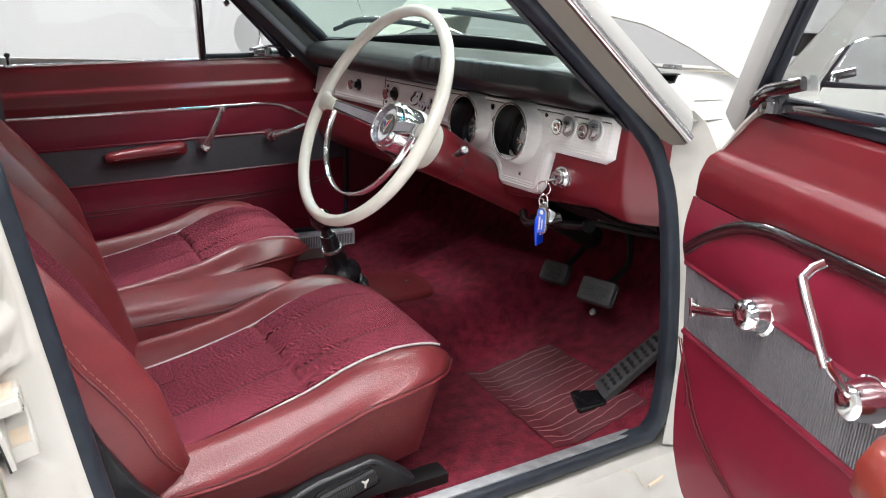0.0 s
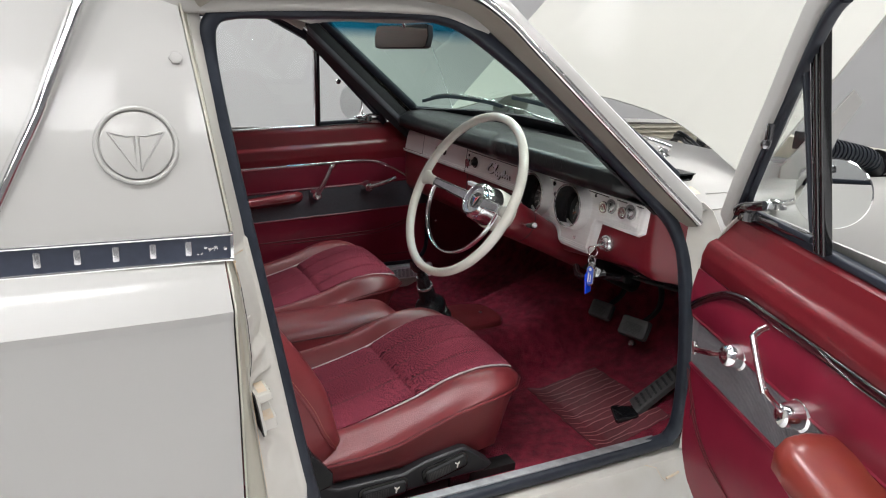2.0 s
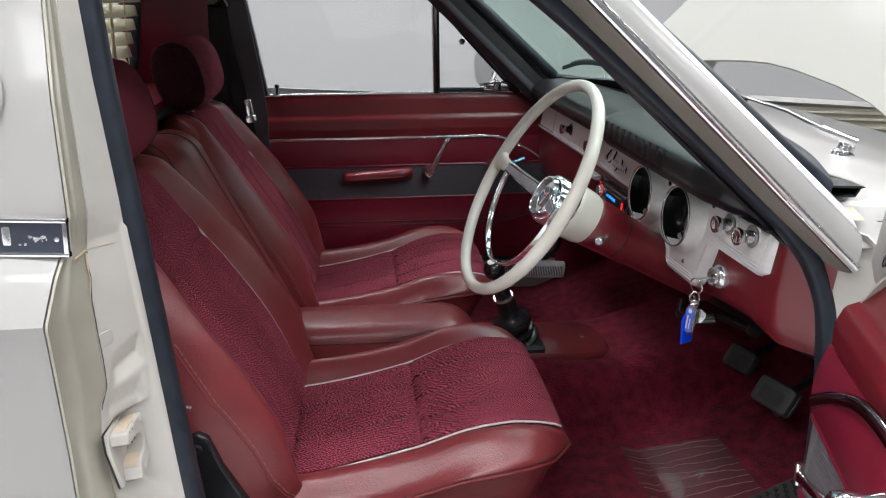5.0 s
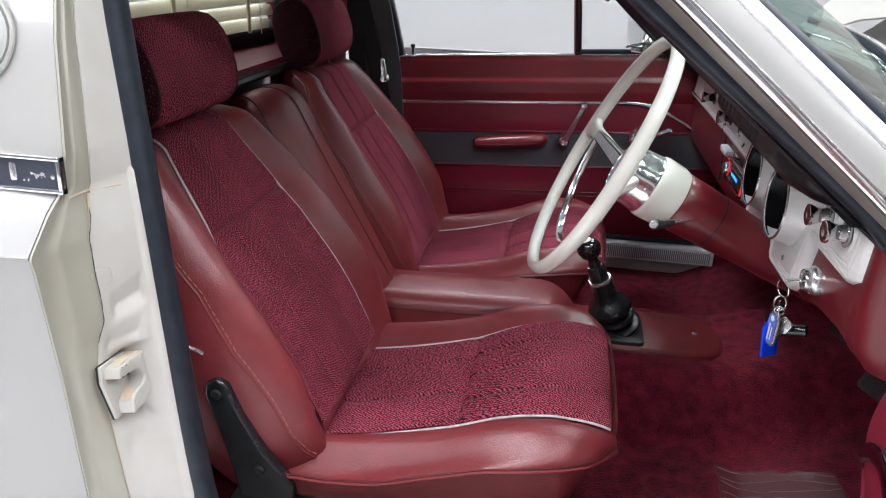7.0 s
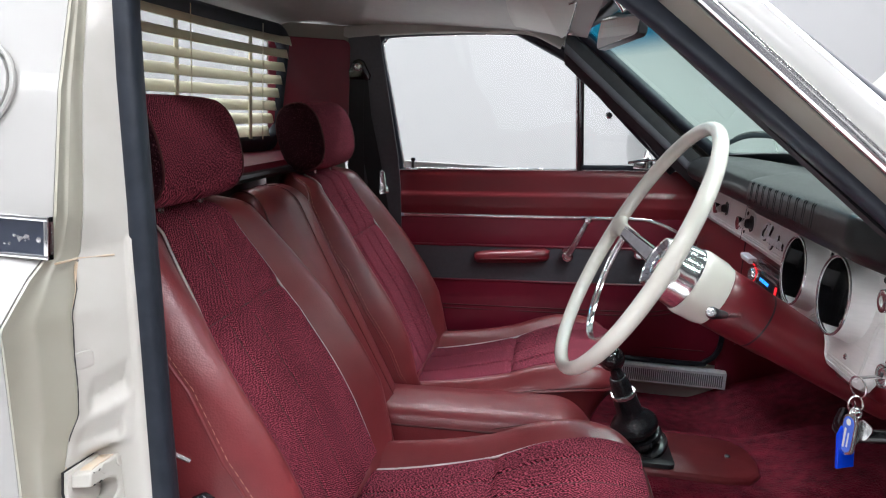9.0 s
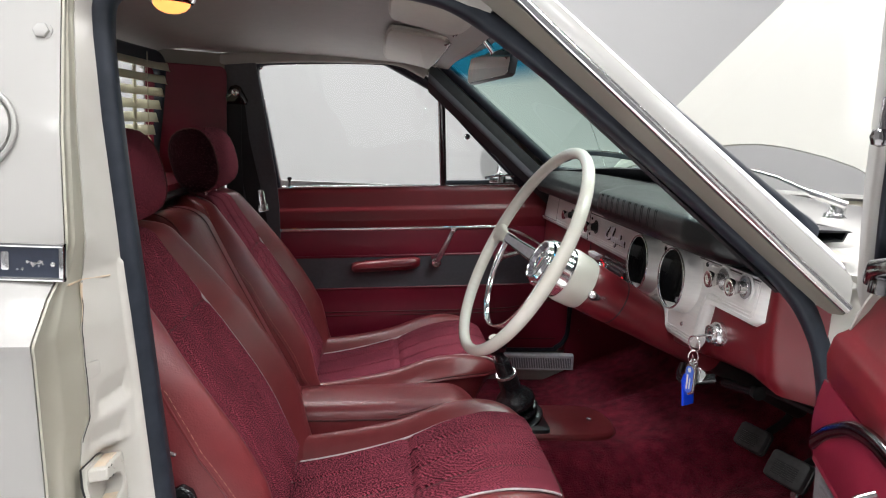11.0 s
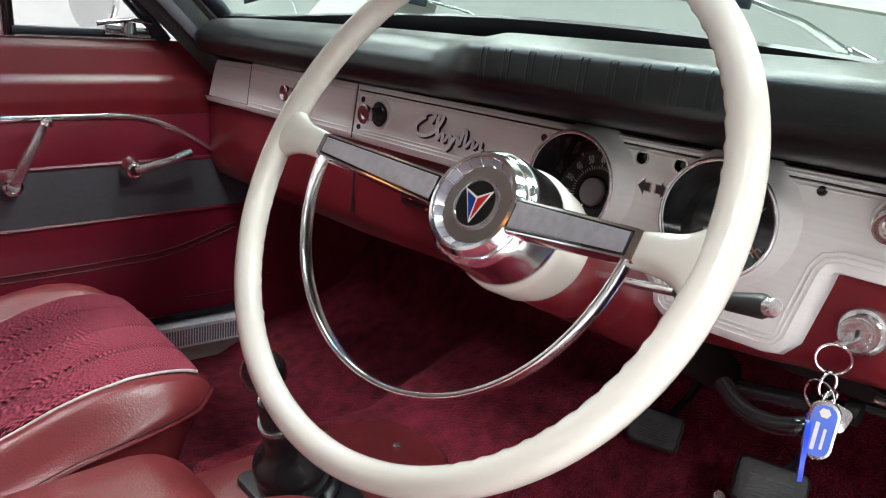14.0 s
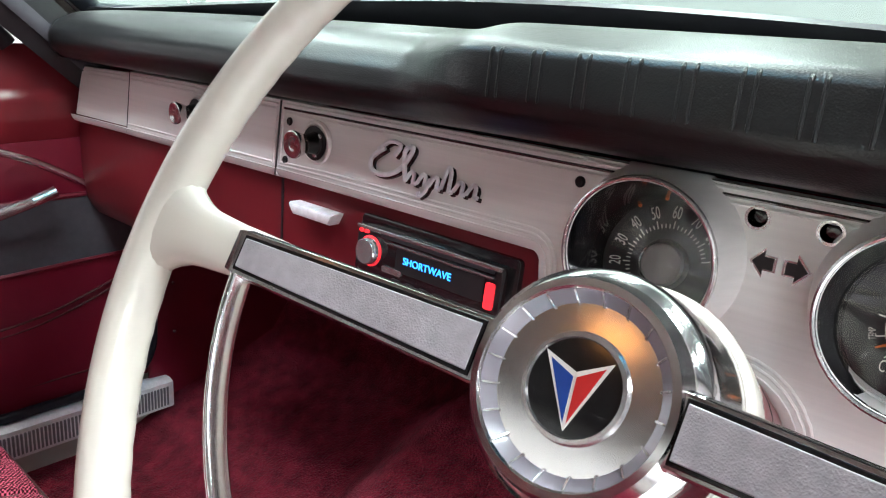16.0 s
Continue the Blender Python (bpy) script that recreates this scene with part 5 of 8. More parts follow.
part("usb_flap", prism(rrect(0.009, 0.022, 0.002, 2, 0.074, -0.004), 0.0015, rm @ pose(0, 0, 0.006)), M["red_glow"], fp, "red lit flap")
part("silver_key", prism(rrect(0.024, 0.0055, 0.0015, 2, -0.034, -0.0125), 0.0016, rm @ pose(0, 0, 0.006)), M["worn_chrome"], fp)
part("top_strip", prism(rrect(0.166, 0.0035, 0.001, 2, 0.0, 0.0195), 0.0022, rm @ pose(0, 0, 0.005), 0.0006), M["satin"], fp, "silver strip")
part("slot_lip", prism(rrect(0.120, 0.0016, 0.0005, 1, 0.016, 0.0112), 0.0016, rm @ pose(0, 0, 0.006)), M["satin"], fp, "thin silver lip")
part("cd_slot", prism(rrect(0.128, 0.004, 0.001, 2, 0.012, 0.0165), 0.0006, rm @ pose(0, 0, 0.006)), M["black"], fp)
for i in range(6):
    part("preset_key", prism(rrect(0.010, 0.004, 0.001, 2, -0.028 + i * 0.0165, -0.0205), 0.0012, rm @ pose(0, 0, 0.006)), M["black"], fp)
    part("key_light", prism(rrect(0.0022, 0.0012, 0.0003, 1, -0.028 + i * 0.0165, -0.0205), 0.0014, rm @ pose(0, 0, 0.006)), M["red_glow"], fp)
for cx, cy in ((-0.077, 0.016), (-0.070, 0.016), (-0.079, -0.004)):
    part("key_light", prism(rrect(0.005, 0.003, 0.0008, 1, cx, cy), 0.0014, rm @ pose(0, 0, 0.006)), M["red_glow"], fp)

# ---------------------------------------------------------------- ignition and keys
ign = part("ignition_switch", lathe([(0.0195, -0.012), (0.0195, 0.004), (0.0190, 0.007), (0.0150, 0.011), (0.0146, 0.016), (0.0138, 0.018), (0.0122, 0.0175), (0.0118, 0.0145), (0.0098, 0.0145), (0.0096, 0.0165), (0.0, 0.0165)], on_face(-0.520, 0.8090, -0.012), 36), M["worn_chrome"], dash, "chrome ignition switch")
part("key_slot", box((0.2300, -0.5214, 0.8045), (0.2330, -0.5186, 0.8135)), M["black"], ign)
keys = thing("key_bunch", "key bunch with two blue tags hanging from the ignition", "keys", (0.212, -0.515, 0.68))
KX = 0.211
key_tip = V((0.238, -0.520, 0.8090))
part("ignition_key", sweep([key_tip, V((0.226, -0.5180, 0.8065)), V((KX, -0.5140, 0.8020))], rrect(0.008, 0.0022, 0.0008, 2), up=(0, 0, 1)), M["worn_chrome"], keys, "steel key in the lock")


def ring(c, r, w, normal, name="key_ring", stretch=1.0):
    n = V(normal).normalized()
    a = n.cross(V((0, 0, 1))).normalized()
    b = a.cross(n)
    part(name, tube([V(c) + a * (r * math.cos(t)) + b * (r * stretch * math.sin(t)) for t in np.linspace(0, 2 * math.pi, 28, endpoint=False)], w, 7, closed=True), M["chrome"], keys)


ring((KX, -0.5140, 0.7905), 0.0125, 0.0011, (1, 0.35, 0.1))
ring((KX, -0.5150, 0.7690), 0.0075, 0.0013, (0.6, 1, 0), stretch=1.4)
ring((KX + 0.002, -0.511, 0.757), 0.0130, 0.0011, (1, -0.3, 0.1))
ring((KX, -0.5190, 0.7600), 0.0060, 0.0012, (0.5, 1, 0.2))
tg = axes((KX - 0.002, -0.5195, 0.7330), (0.25, -1, 0.0), (0, 0.04, 1))
if tg.to_3x3().col[2].x > 0:
    tg = tg @ pose(0, 0, 0, 0, 180, 0)
tag = part("clear_tag", prism(rrect(0.0225, 0.050, 0.0105, 5), 0.004, tg, 0.001), M["worn_chrome"], keys, "clear acrylic tag with blue print")
part("tag_print", prism(rrect(0.0180, 0.0440, 0.0085, 5), 0.0005, tg @ pose(0, 0, 0.004)), M["tag_face"], tag)
part("print_bar", prism(rrect(0.0030, 0.024, 0.0005, 1, -0.003, -0.005), 0.0004, tg @ pose(0, 0, 0.0045)), M["dial_white"], tag)
part("print_bar", prism(rrect(0.0022, 0.018, 0.0005, 1, 0.003, -0.006), 0.0004, tg @ pose(0, 0, 0.0045)), M["dial_white"], tag)
part("print_spot", lathe([(0.0042, 0.0045), (0.0042, 0.0050), (0, 0.0050)], tg @ pose(0, 0.0155, 0), 6), M["dial_white"], tag)
tb = axes((KX - 0.002, -0.5090, 0.7130), (0.92, 0.38, 0.05), (0.05, 0.12, 1))
part("blue_tag", prism([(-0.012, -0.026), (0.012, -0.026), (0.012, 0.016), (0.006, 0.026), (-0.006, 0.026), (-0.012, 0.016)], 0.004, tb, 0.001), M["blue_tag"], keys, "solid blue plastic tag")
tk = axes((KX + 0.009, -0.525, 0.742), (0.5, -0.8, -0.35), (0, 0.3, 1))
part("spare_key", join(prism(rrect(0.019, 0.021, 0.006, 4, 0.0, 0.0), 0.0022, tk, 0.0006), prism([(-0.004, -0.036), (0.002, -0.038), (0.004, -0.03), (0.003, -0.024), (0.004, -0.018), (0.004, -0.009), (-0.004, -0.009)], 0.002, tk)), M["worn_chrome"], keys, "worn steel key")

# ---------------------------------------------------------------- steering column and wheel
HUB = V((0.0055, -0.3151, 0.8780))
COL = V((0.8918, 0.0426, -0.4504)).normalized()
ACROSS = V((0, -1, 0)) + COL * COL.y
WM = axes(HUB, ACROSS, ACROSS.cross(COL))   # the wheel's own frame: x to the car's right, z towards the driver

column = thing("steering_column", "red painted steering column shroud", "steering column", HUB + COL * 0.2)
CM = axes(HUB, WM.to_3x3().col[0], -V(WM.to_3x3().col[1]))
part("shroud", lathe([(0.0450, 0.0905), (0.0468, 0.093), (0.0460, 0.128), (0.0440, 0.158), (0.0430, 0.159)], CM, 40), M["door_red"], column, "red painted shroud")
part("shroud_rear", lathe([(0.0428, 0.1585), (0.0440, 0.160), (0.0438, 0.178), (0.0390, 0.228), (0.0345, 0.255), (0.0340, 0.39)], CM, 40), M["door_red"], column, "red painted rear shroud")
part("shroud_seam", lathe([(0.0443, 0.1570), (0.0443, 0.1598), (0.0430, 0.1598), (0.0430, 0.1570)], CM, 40), M["black"], column)
part("lower_tube", lathe([(0.0345, 0.385), (0.028, 0.395), (0.028, 0.62)], CM, 24), M["dark_metal"], column)
stalk = part("indicator_stalk", tube([(0.117, -0.348, 0.822), (0.090, -0.402, 0.834), (0.064, -0.456, 0.848)], 0.0034, 10), M["worn_chrome"], column, "chrome indicator stalk")
part("stalk_grip", tube([(0.067, -0.450, 0.8465), (0.058, -0.470, 0.852), (0.046, -0.497, 0.859), (0.036, -0.518, 0.8655), (0.034, -0.522, 0.8667)], 0.0062, 12, scale=lambda t: line(t, [(0, 0.8), (0.5, 1.0), (0.85, 1.35), (1.0, 0.9)])), M["black"], stalk, "black stalk grip")
part("stalk_end", lathe([(0.0058, 0.0), (0.0062, 0.003), (0.0050, 0.0055), (0.0, 0.006)], axes((0.034, -0.522, 0.8667), V((0.32, 0.9, -0.3)).orthogonal(), V((-0.40, -0.87, 0.28)).cross(V((0.32, 0.9, -0.3)).orthogonal())), 14), M["worn_chrome"], stalk, "bright end of the stalk")

wheel = thing("steering_wheel", "ivory two-spoke steering wheel with chrome horn ring", "steering wheel", HUB)
DISH, RIM, THICK = 0.048, 0.1993, 0.0108


rings = []
NR = 240
for i in range(NR):
    a = 2 * math.pi * i / NR
    deg = math.degrees(a) % 360
    grip = 1.0 if (190 < deg < 236 or 304 < deg < 350 or 120 < deg < 168 or 12 < deg < 60) else 0.0
    wave = 0.0006 * grip * math.cos(a * 84)
    thick = THICK * (1.0 + 0.06 * math.cos(2 * a))
    pts = []
    for j in range(16):
        b = 2 * math.pi * j / 16
        inner = max(0.0, -math.cos(b)) ** 1.5
        pts.append(WM @ V(((RIM + thick * math.cos(b) + wave * inner) * math.cos(a), (RIM + thick * math.cos(b) + wave * inner) * math.sin(a), DISH + thick * 1.02 * math.sin(b))))
    rings.append(pts)
rings.append(rings[0])
bm = loft(rings, caps=False)
bmesh.ops.remove_doubles(bm, verts=bm.verts, dist=1e-6)
part("rim", bm, M["wheel"], wheel, "glossy ivory rim with finger grips")
for s in (-1, 1):
    # ivory web that flares from spoke to rim, then the chrome spoke with its grained inlay
    web = []
    for r in [0.050, 0.080, 0.110, 0.135] + [0.150 + 0.0455 * k / 16 for k in range(17)]:
        q = max(0.0, r - 0.170) / 0.028
        hw = line(r, [(0.05, 0.012), (0.11, 0.0105), (0.158, 0.0120), (0.175, 0.0135)]) + 0.030 * (1 - math.sqrt(max(0.0, 1 - min(0.97, q) ** 2)))
        zc = line(r, [(0.05, -0.006), (0.135, 0.026), (0.165, 0.040), (0.1955, DISH)])
        th = line(r, [(0.05, 0.009), (0.15, 0.0085), (0.1955, 0.0098)])
        ring_ = []
        for k in range(18):
            b = 2 * math.pi * k / 18
            y_ = hw * math.copysign(abs(math.cos(b)) ** 0.75, math.cos(b))
            ring_.append(WM @ V((s * math.sqrt(max(r * r - y_ * y_ * min(1, q), 1e-6)), y_, zc + th * math.copysign(abs(math.sin(b)) ** 0.75, math.sin(b)))))
        web.append(ring_)
    part("spoke_web", loft(web), M["wheel"], wheel, "ivory spoke web", crease=80)
    spoke = part("spoke", loft([[WM @ V((s * r, b * hw, z + c * 0.0065)) for b, c in ((-1, -1), (-1, 0.6), (-0.9, 1), (0.9, 1), (1, 0.6), (1, -1))] for r, hw, z in ((0.036, 0.0138, 0.004), (0.10, 0.0118, 0.0235), (0.147, 0.0104, 0.0375), (0.152, 0.0097, 0.0375))]), M["chrome"], wheel, "chrome spoke")
    part("spoke_inlay", loft([[WM @ V((s * r, b * hw, z + c * 0.001)) for b, c in ((-1, 0), (-0.94, 1), (0.94, 1), (1, 0))] for r, hw, z in ((0.040, 0.0096, 0.0130), (0.10, 0.0078, 0.0309), (0.145, 0.0064, 0.0440))]), M["spoke"], spoke, "grained silver inlay")
    part("inlay_line", loft([[WM @ V((s * r, b * hw, z + c * 0.0006)) for b, c in ((-1, 0), (-0.97, 1), (0.97, 1), (1, 0))] for r, hw, z in ((0.039, 0.0112, 0.0124), (0.10, 0.0092, 0.0305), (0.1465, 0.0078, 0.0438))]), M["gloss_black"], spoke)
ringpts = []
for a in np.linspace(radians(180), radians(360), 60):
    k = abs(math.cos(a)) ** 3
    ringpts.append(WM @ V((0.147 * math.cos(a), 0.147 * math.sin(a) * 0.985, lerp(0.031, 0.038, k))))
part("horn_ring", sweep(ringpts, rrect(0.0038, 0.0115, 0.0016, 3), up=tuple(-COL)), M["chrome"], wheel, "chrome half horn ring")
part("hub_bell", lathe([(0.0405, 0.006), (0.0450, 0.002), (0.0468, -0.006), (0.0472, -0.020), (0.0485, -0.036), (0.0495, -0.044), (0.0480, -0.047), (0.0, -0.047)], WM, 48), M["chrome"], wheel, "chrome hub bell")
part("hub_collar", lathe([(0.0480, -0.040), (0.0510, -0.043), (0.0520, -0.050), (0.0505, -0.078), (0.0475, -0.089), (0.0455, -0.090), (0.0, -0.090)], WM, 48), M["wheel"], wheel, "ivory hub collar")
cap = part("horn_button", lathe([(0.0375, 0.000), (0.0375, 0.0095), (0.0362, 0.0120), (0.0352, 0.0118), (0.0300, 0.0052), (0.0205, 0.0044), (0.0195, 0.0070), (0.0, 0.0070)], WM, 48), M["horn_glass"], wheel, "pearl silver horn button")
part("cap_ring", lathe([(0.0346, 0.0105), (0.0356, 0.0134), (0.0384, 0.0130), (0.0412, 0.0060), (0.0385, 0.0040)], WM, 56), M["chrome"], cap)
part("inner_ring", lathe([(0.0172, 0.0064), (0.0180, 0.0086), (0.0196, 0.0084), (0.0204, 0.0060)], WM, 40), M["worn_chrome"], cap)
part("black_centre", lathe([(0.0177, 0.0066), (0.0177, 0.0073), (0.0, 0.0074)], WM, 40), M["gloss_black"], cap)
for i in range(20):
    part("cap_tick", prism([(-0.0034, -0.0004), (0.0034, -0.0004), (0.0034, 0.0004), (-0.0034, 0.0004)], 0.0008, WM @ pose(0, 0, 0, 0, 0, 18 * i) @ pose(0.0326, 0, 0.0086, 0, -52, 0)), M["worn_chrome"], cap)
for s, mat_ in ((-1, "blue_enamel"), (1, "red_enamel")):
    wedge = [(s * 0.0007, -0.0122), (s * 0.0007, 0.0042), (s * 0.0105, 0.0092)]
    turn = WM @ pose(0, -0.0005, 0.0074, 0, 0, 7)
    part("wedge_rim", prism([(s * 0.0001, -0.0148), (s * 0.0001, 0.0060), (s * 0.0130, 0.0116)], 0.0006, turn), M["dial_white"], cap)
    part("enamel_wedge", prism(wedge, 0.0009, turn), M[mat_], cap, "blue enamel wedge" if s < 0 else "red enamel wedge")

# ---------------------------------------------------------------- seats
CX0, CX1 = -0.520, 0.030


def cushion_half(x):
    return line(x, [(-0.48, 0.262), (-0.30, 0.266), (-0.10, 0.258), (-0.05, 0.246), (-0.01, 0.224), (0.03, 0.175)])


def insert_half(x):
    return table(x, [(-0.52, 0.150), (-0.25, 0.146), (-0.03, 0.156), (0.05, 0.152)])


def side_seam_z(x):
    return line(x, [(-0.48, 0.436), (-0.40, 0.438), (-0.33, 0.447), (-0.25, 0.472), (-0.17, 0.496), (-0.10, 0.507), (-0.05, 0.509), (0.06, 0.500)])


def cushion_top(x, y):
    z = line(x, [(-0.52, 0.400), (-0.45, 0.418), (-0.40, 0.428), (-0.35, 0.440), (-0.30, 0.454), (-0.26, 0.466), (-0.222, 0.478), (-0.19, 0.492), (-0.16, 0.506), (-0.12, 0.520), (-0.07, 0.531), (-0.03, 0.531), (0.06, 0.526)])
    w, hi = cushion_half(x), insert_half(x)
    a = abs(y)
    # bolsters rise beside the fabric, then roll over to the side seam
    z += table(x, [(-0.5, 0.046), (-0.20, 0.030), (0.0, 0.014)]) * math.exp(-((a - hi - 0.045) / 0.036) ** 2) - 0.006 * math.exp(-((a - hi) / 0.008) ** 2)
    if a < hi:
        z += 0.010 * (1 - (a / hi) ** 2)
    seam = side_seam_z(x)
    k = max(0.0, (a - (w - 0.075)) / 0.075)
    z = seam + (z - seam) * max(0.0, 1 - k ** 2.6) ** (1 / 2.6)
    f = max(0.0, (x - (CX1 - 0.085)) / 0.085)
    return seam + (z - seam) * max(0.0, 1 - f ** 2.4) ** (1 / 2.4)


# the backrest leans: s runs up it, d out of its face
BACK0, BACK_UP, BACK_N = V((-0.497, 0, 0.432)), V((-0.484, 0, 0.875)), V((0.875, 0, 0.484))


def back_half(s):
    return line(s, [(-0.03, 0.232), (0.0, 0.250), (0.04, 0.262), (0.20, 0.268), (0.36, 0.252), (0.46, 0.225), (0.53, 0.185), (0.565, 0.130)])


def back_insert(s):
    return line(s, [(0.0, 0.160), (0.30, 0.152), (0.37, 0.132), (0.48, 0.108), (0.56, 0.09)])


def back_depth(s, y):
    d = table(s, [(0.0, 0.055), (0.15, 0.060), (0.36, 0.045), (0.50, 0.035), (0.57, 0.0)])
    w, hi = back_half(s), back_insert(s)
    a = abs(y)
    d += line(s, [(0.0, 0.030), (0.10, 0.052), (0.30, 0.050), (0.45, 0.030), (0.56, 0.010)]) * math.exp(-((a - hi - 0.055) / 0.045) ** 2) - 0.006 * math.exp(-((a - hi) / 0.008) ** 2)
    if a < hi:
        d += 0.006 * (1 - (a / hi) ** 2)
    k = max(0.0, (a - (w - 0.040)) / 0.040)
    d = -0.025 + (d + 0.025) * math.sqrt(max(0.0, 1 - k * k))
    f = max(0.0, (s - 0.49) / 0.08)
    return -0.025 + (d + 0.025) * math.sqrt(max(0.0, 1 - f * f))


def back_place(s, y, d):
    # a slight curve brings the top forward
    p = BACK0 + BACK_UP * s + BACK_N * (d + 0.10 * max(0, s - 0.25) ** 2)
    return V((p.x, y, p.z))


def stitched(value, lines, depth, width):
    return sum(-depth * math.exp(-((value - l) / width) ** 2) for l in lines)


def seat(yc, label, group):
    st = thing("bucket_seat", label, "seat", m=pose(0, yc, 0))
    tagged(st, group=group)
    # cushion shell
    rings = []
    xs = list(np.linspace(CX0, CX1 - 0.085, 22)) + [CX1 - 0.085 * (1 - math.sin(a)) for a in np.linspace(0.1, math.pi / 2 - 0.02, 12)]
    for x in xs:
        w = cushion_half(x)
        seam = side_seam_z(x)
        f = max(0.0, (x - (CX1 - 0.085)) / 0.085)
        low = lerp(0.372, 0.45, f ** 2)
        top = [(x, y, cushion_top(x, y) - (0.012 if abs(y) < insert_half(x) - 0.010 else 0.0)) for y in w * np.sin(np.linspace(-math.pi / 2, math.pi / 2, 49))]
        side = [(x - 0.004 - 0.006 * f, w * 0.995, seam - 0.010), (x - 0.045 * f, w * 0.97, lerp(seam, low, 0.6)), (x - 0.085 * f, w * 0.90, low)]
        rings.append(top + side + [(a, -b, c) for a, b, c in reversed(side)])
    part("cushion", loft(rings), M["vinyl"], st, "oxblood vinyl cushion", crease=60)
    # fabric panel with a cross seam and stitched flutes
    def panel(u, v):
        x = lerp(CX0 + 0.01, CX1 - 0.012, u)
        hi = insert_half(x) - 0.003
        y = lerp(-hi, hi, v)
        z = cushion_top(x, y) + 0.0075
        z += stitched(x, (-0.222,), 0.0085, 0.007)
        flutes = (-0.055, 0.055) if x < -0.222 else (-0.085, -0.01, 0.07)
        z += stitched(y, flutes, 0.0042, 0.005) + 0.002 * math.sin(9 * x + 11 * y)
        return (x, y, z)
    for y0, xa, xb in ((-0.055, CX0 + 0.03, -0.226), (0.055, CX0 + 0.03, -0.226), (-0.085, -0.218, CX1 - 0.03), (-0.01, -0.218, CX1 - 0.03), (0.07, -0.218, CX1 - 0.03)):
        part("flute_stitching", tube([V(panel((x - CX0 - 0.01) / (CX1 - CX0 - 0.022), 0.5 + 0.5 * y0 / (insert_half(x) - 0.003))) + V((0, 0, 0.0014)) for x in np.linspace(xa, xb, 24)], 0.0013, 5), M["stitch"], st)
    part("cross_seam", tube([V(panel((-0.222 - CX0 - 0.01) / (CX1 - CX0 - 0.022), v)) + V((0, 0, 0.0012)) for v in np.linspace(0.02, 0.98, 24)], 0.0013, 5), M["stitch"], st)
    part("cushion_panel", sheet(panel, 80, 150), M["fabric"], st, "maroon tweed fabric panel", solid=0.003)
    for s in (-1, 1):
        part("piping", tube([(x, s * insert_half(x), cushion_top(x, insert_half(x)) + 0.0065) for x in np.linspace(CX0 + 0.012, CX1 - 0.012, 40)], 0.0021, 7), M["piping"], st, "pale grey piping")
    seam_line = [(x, -cushion_half(x) - 0.001, side_seam_z(x)) for x in xs]
    seam_line += [(CX1 + 0.002 - 0.014 * (2 * t - 1) ** 4, y, 0.502) for t, y in ((t, lerp(-0.18, 0.18, t)) for t in np.linspace(0.02, 0.98, 14))]
    seam_line += [(x, cushion_half(x) + 0.001, side_seam_z(x)) for x in reversed(xs)]
    part("side_seam", tube(seam_line, 0.0032, 6), M["vinyl"], st, "rolled vinyl seam")
    part("seam_stitching", tube([(x, y - math.copysign(0.0012, -y) * 0, z + 0.0055) for x, y, z in seam_line], 0.0009, 5), M["stitch"], st)
    # backrest shell
    rings = []
    ss = list(np.linspace(-0.03, 0.49, 24)) + [0.49 + 0.08 * math.sin(a) for a in np.linspace(0.12, math.pi / 2 - 0.03, 10)]
    for s in ss:
        w = back_half(s)
        f = max(0.0, (s - 0.49) / 0.08)
        thick = lerp(-0.115, -0.045, min(1, max(0, s) / 0.57) ** 2)
        thick = -0.025 + (thick + 0.025) * math.sqrt(max(0.0, 1 - f * f))
        front = [back_place(s, y, back_depth(s, y) - (0.010 if abs(y) < back_insert(s) - 0.010 else 0.0)) for y in w * np.sin(np.linspace(-math.pi / 2, math.pi / 2, 49))]
        side = [back_place(s, w * 0.995, -0.045 * (1 - f)), back_place(s, w * 0.95, thick * 0.8), back_place(s, w * 0.80, thick), back_place(s, 0.0, thick)]
        rings.append(front + side + [V((p.x, -p.y, p.z)) for p in reversed(side[:-1])])
    part("backrest", loft(rings), M["vinyl"], st, "oxblood vinyl backrest", crease=60)
    def back_panel(u, v):
        s = lerp(0.0, 0.545, u)
        hi = back_insert(s) - 0.003
        y = lerp(-hi, hi, v)
        d = back_depth(s, y) + 0.0075 + stitched(s, (0.355,), 0.0080, 0.007)
        flutes = (-0.075, 0.0, 0.075) if s < 0.355 else (-0.035, 0.035)
        d += stitched(y, flutes, 0.0044, 0.005)
        return back_place(s, y, d)
    for y0, sa, sb in ((-0.075, 0.02, 0.35), (0.0, 0.02, 0.35), (0.075, 0.02, 0.35), (-0.035, 0.36, 0.52), (0.035, 0.36, 0.52)):
        part("flute_stitching", tube([back_panel(s / 0.545, 0.5 + 0.5 * y0 / (back_insert(s) - 0.003)) + BACK_N * 0.0014 for s in np.linspace(sa, sb, 24)], 0.0013, 5), M["stitch"], st)
    part("cross_seam", tube([back_panel(0.355 / 0.545, v) + BACK_N * 0.0012 for v in np.linspace(0.02, 0.98, 24)], 0.0013, 5), M["stitch"], st)
    part("backrest_panel", sheet(back_panel, 80, 140), M["fabric"], st, "maroon tweed fabric panel", solid=0.003)
    for sd in (-1, 1):
        part("piping", tube([back_place(s, sd * back_insert(s), back_depth(s, back_insert(s)) + 0.0060) for s in np.linspace(0.03, 0.54, 40)], 0.0021, 7), M["piping"], st, "pale grey piping")
        part("edge_seam", tube([back_place(s, sd * (back_half(s) - 0.017), back_depth(s, back_half(s) - 0.017) - 0.0012) for s in np.linspace(-0.02, 0.55, 60)], 0.0026, 6), M["vinyl"], st)
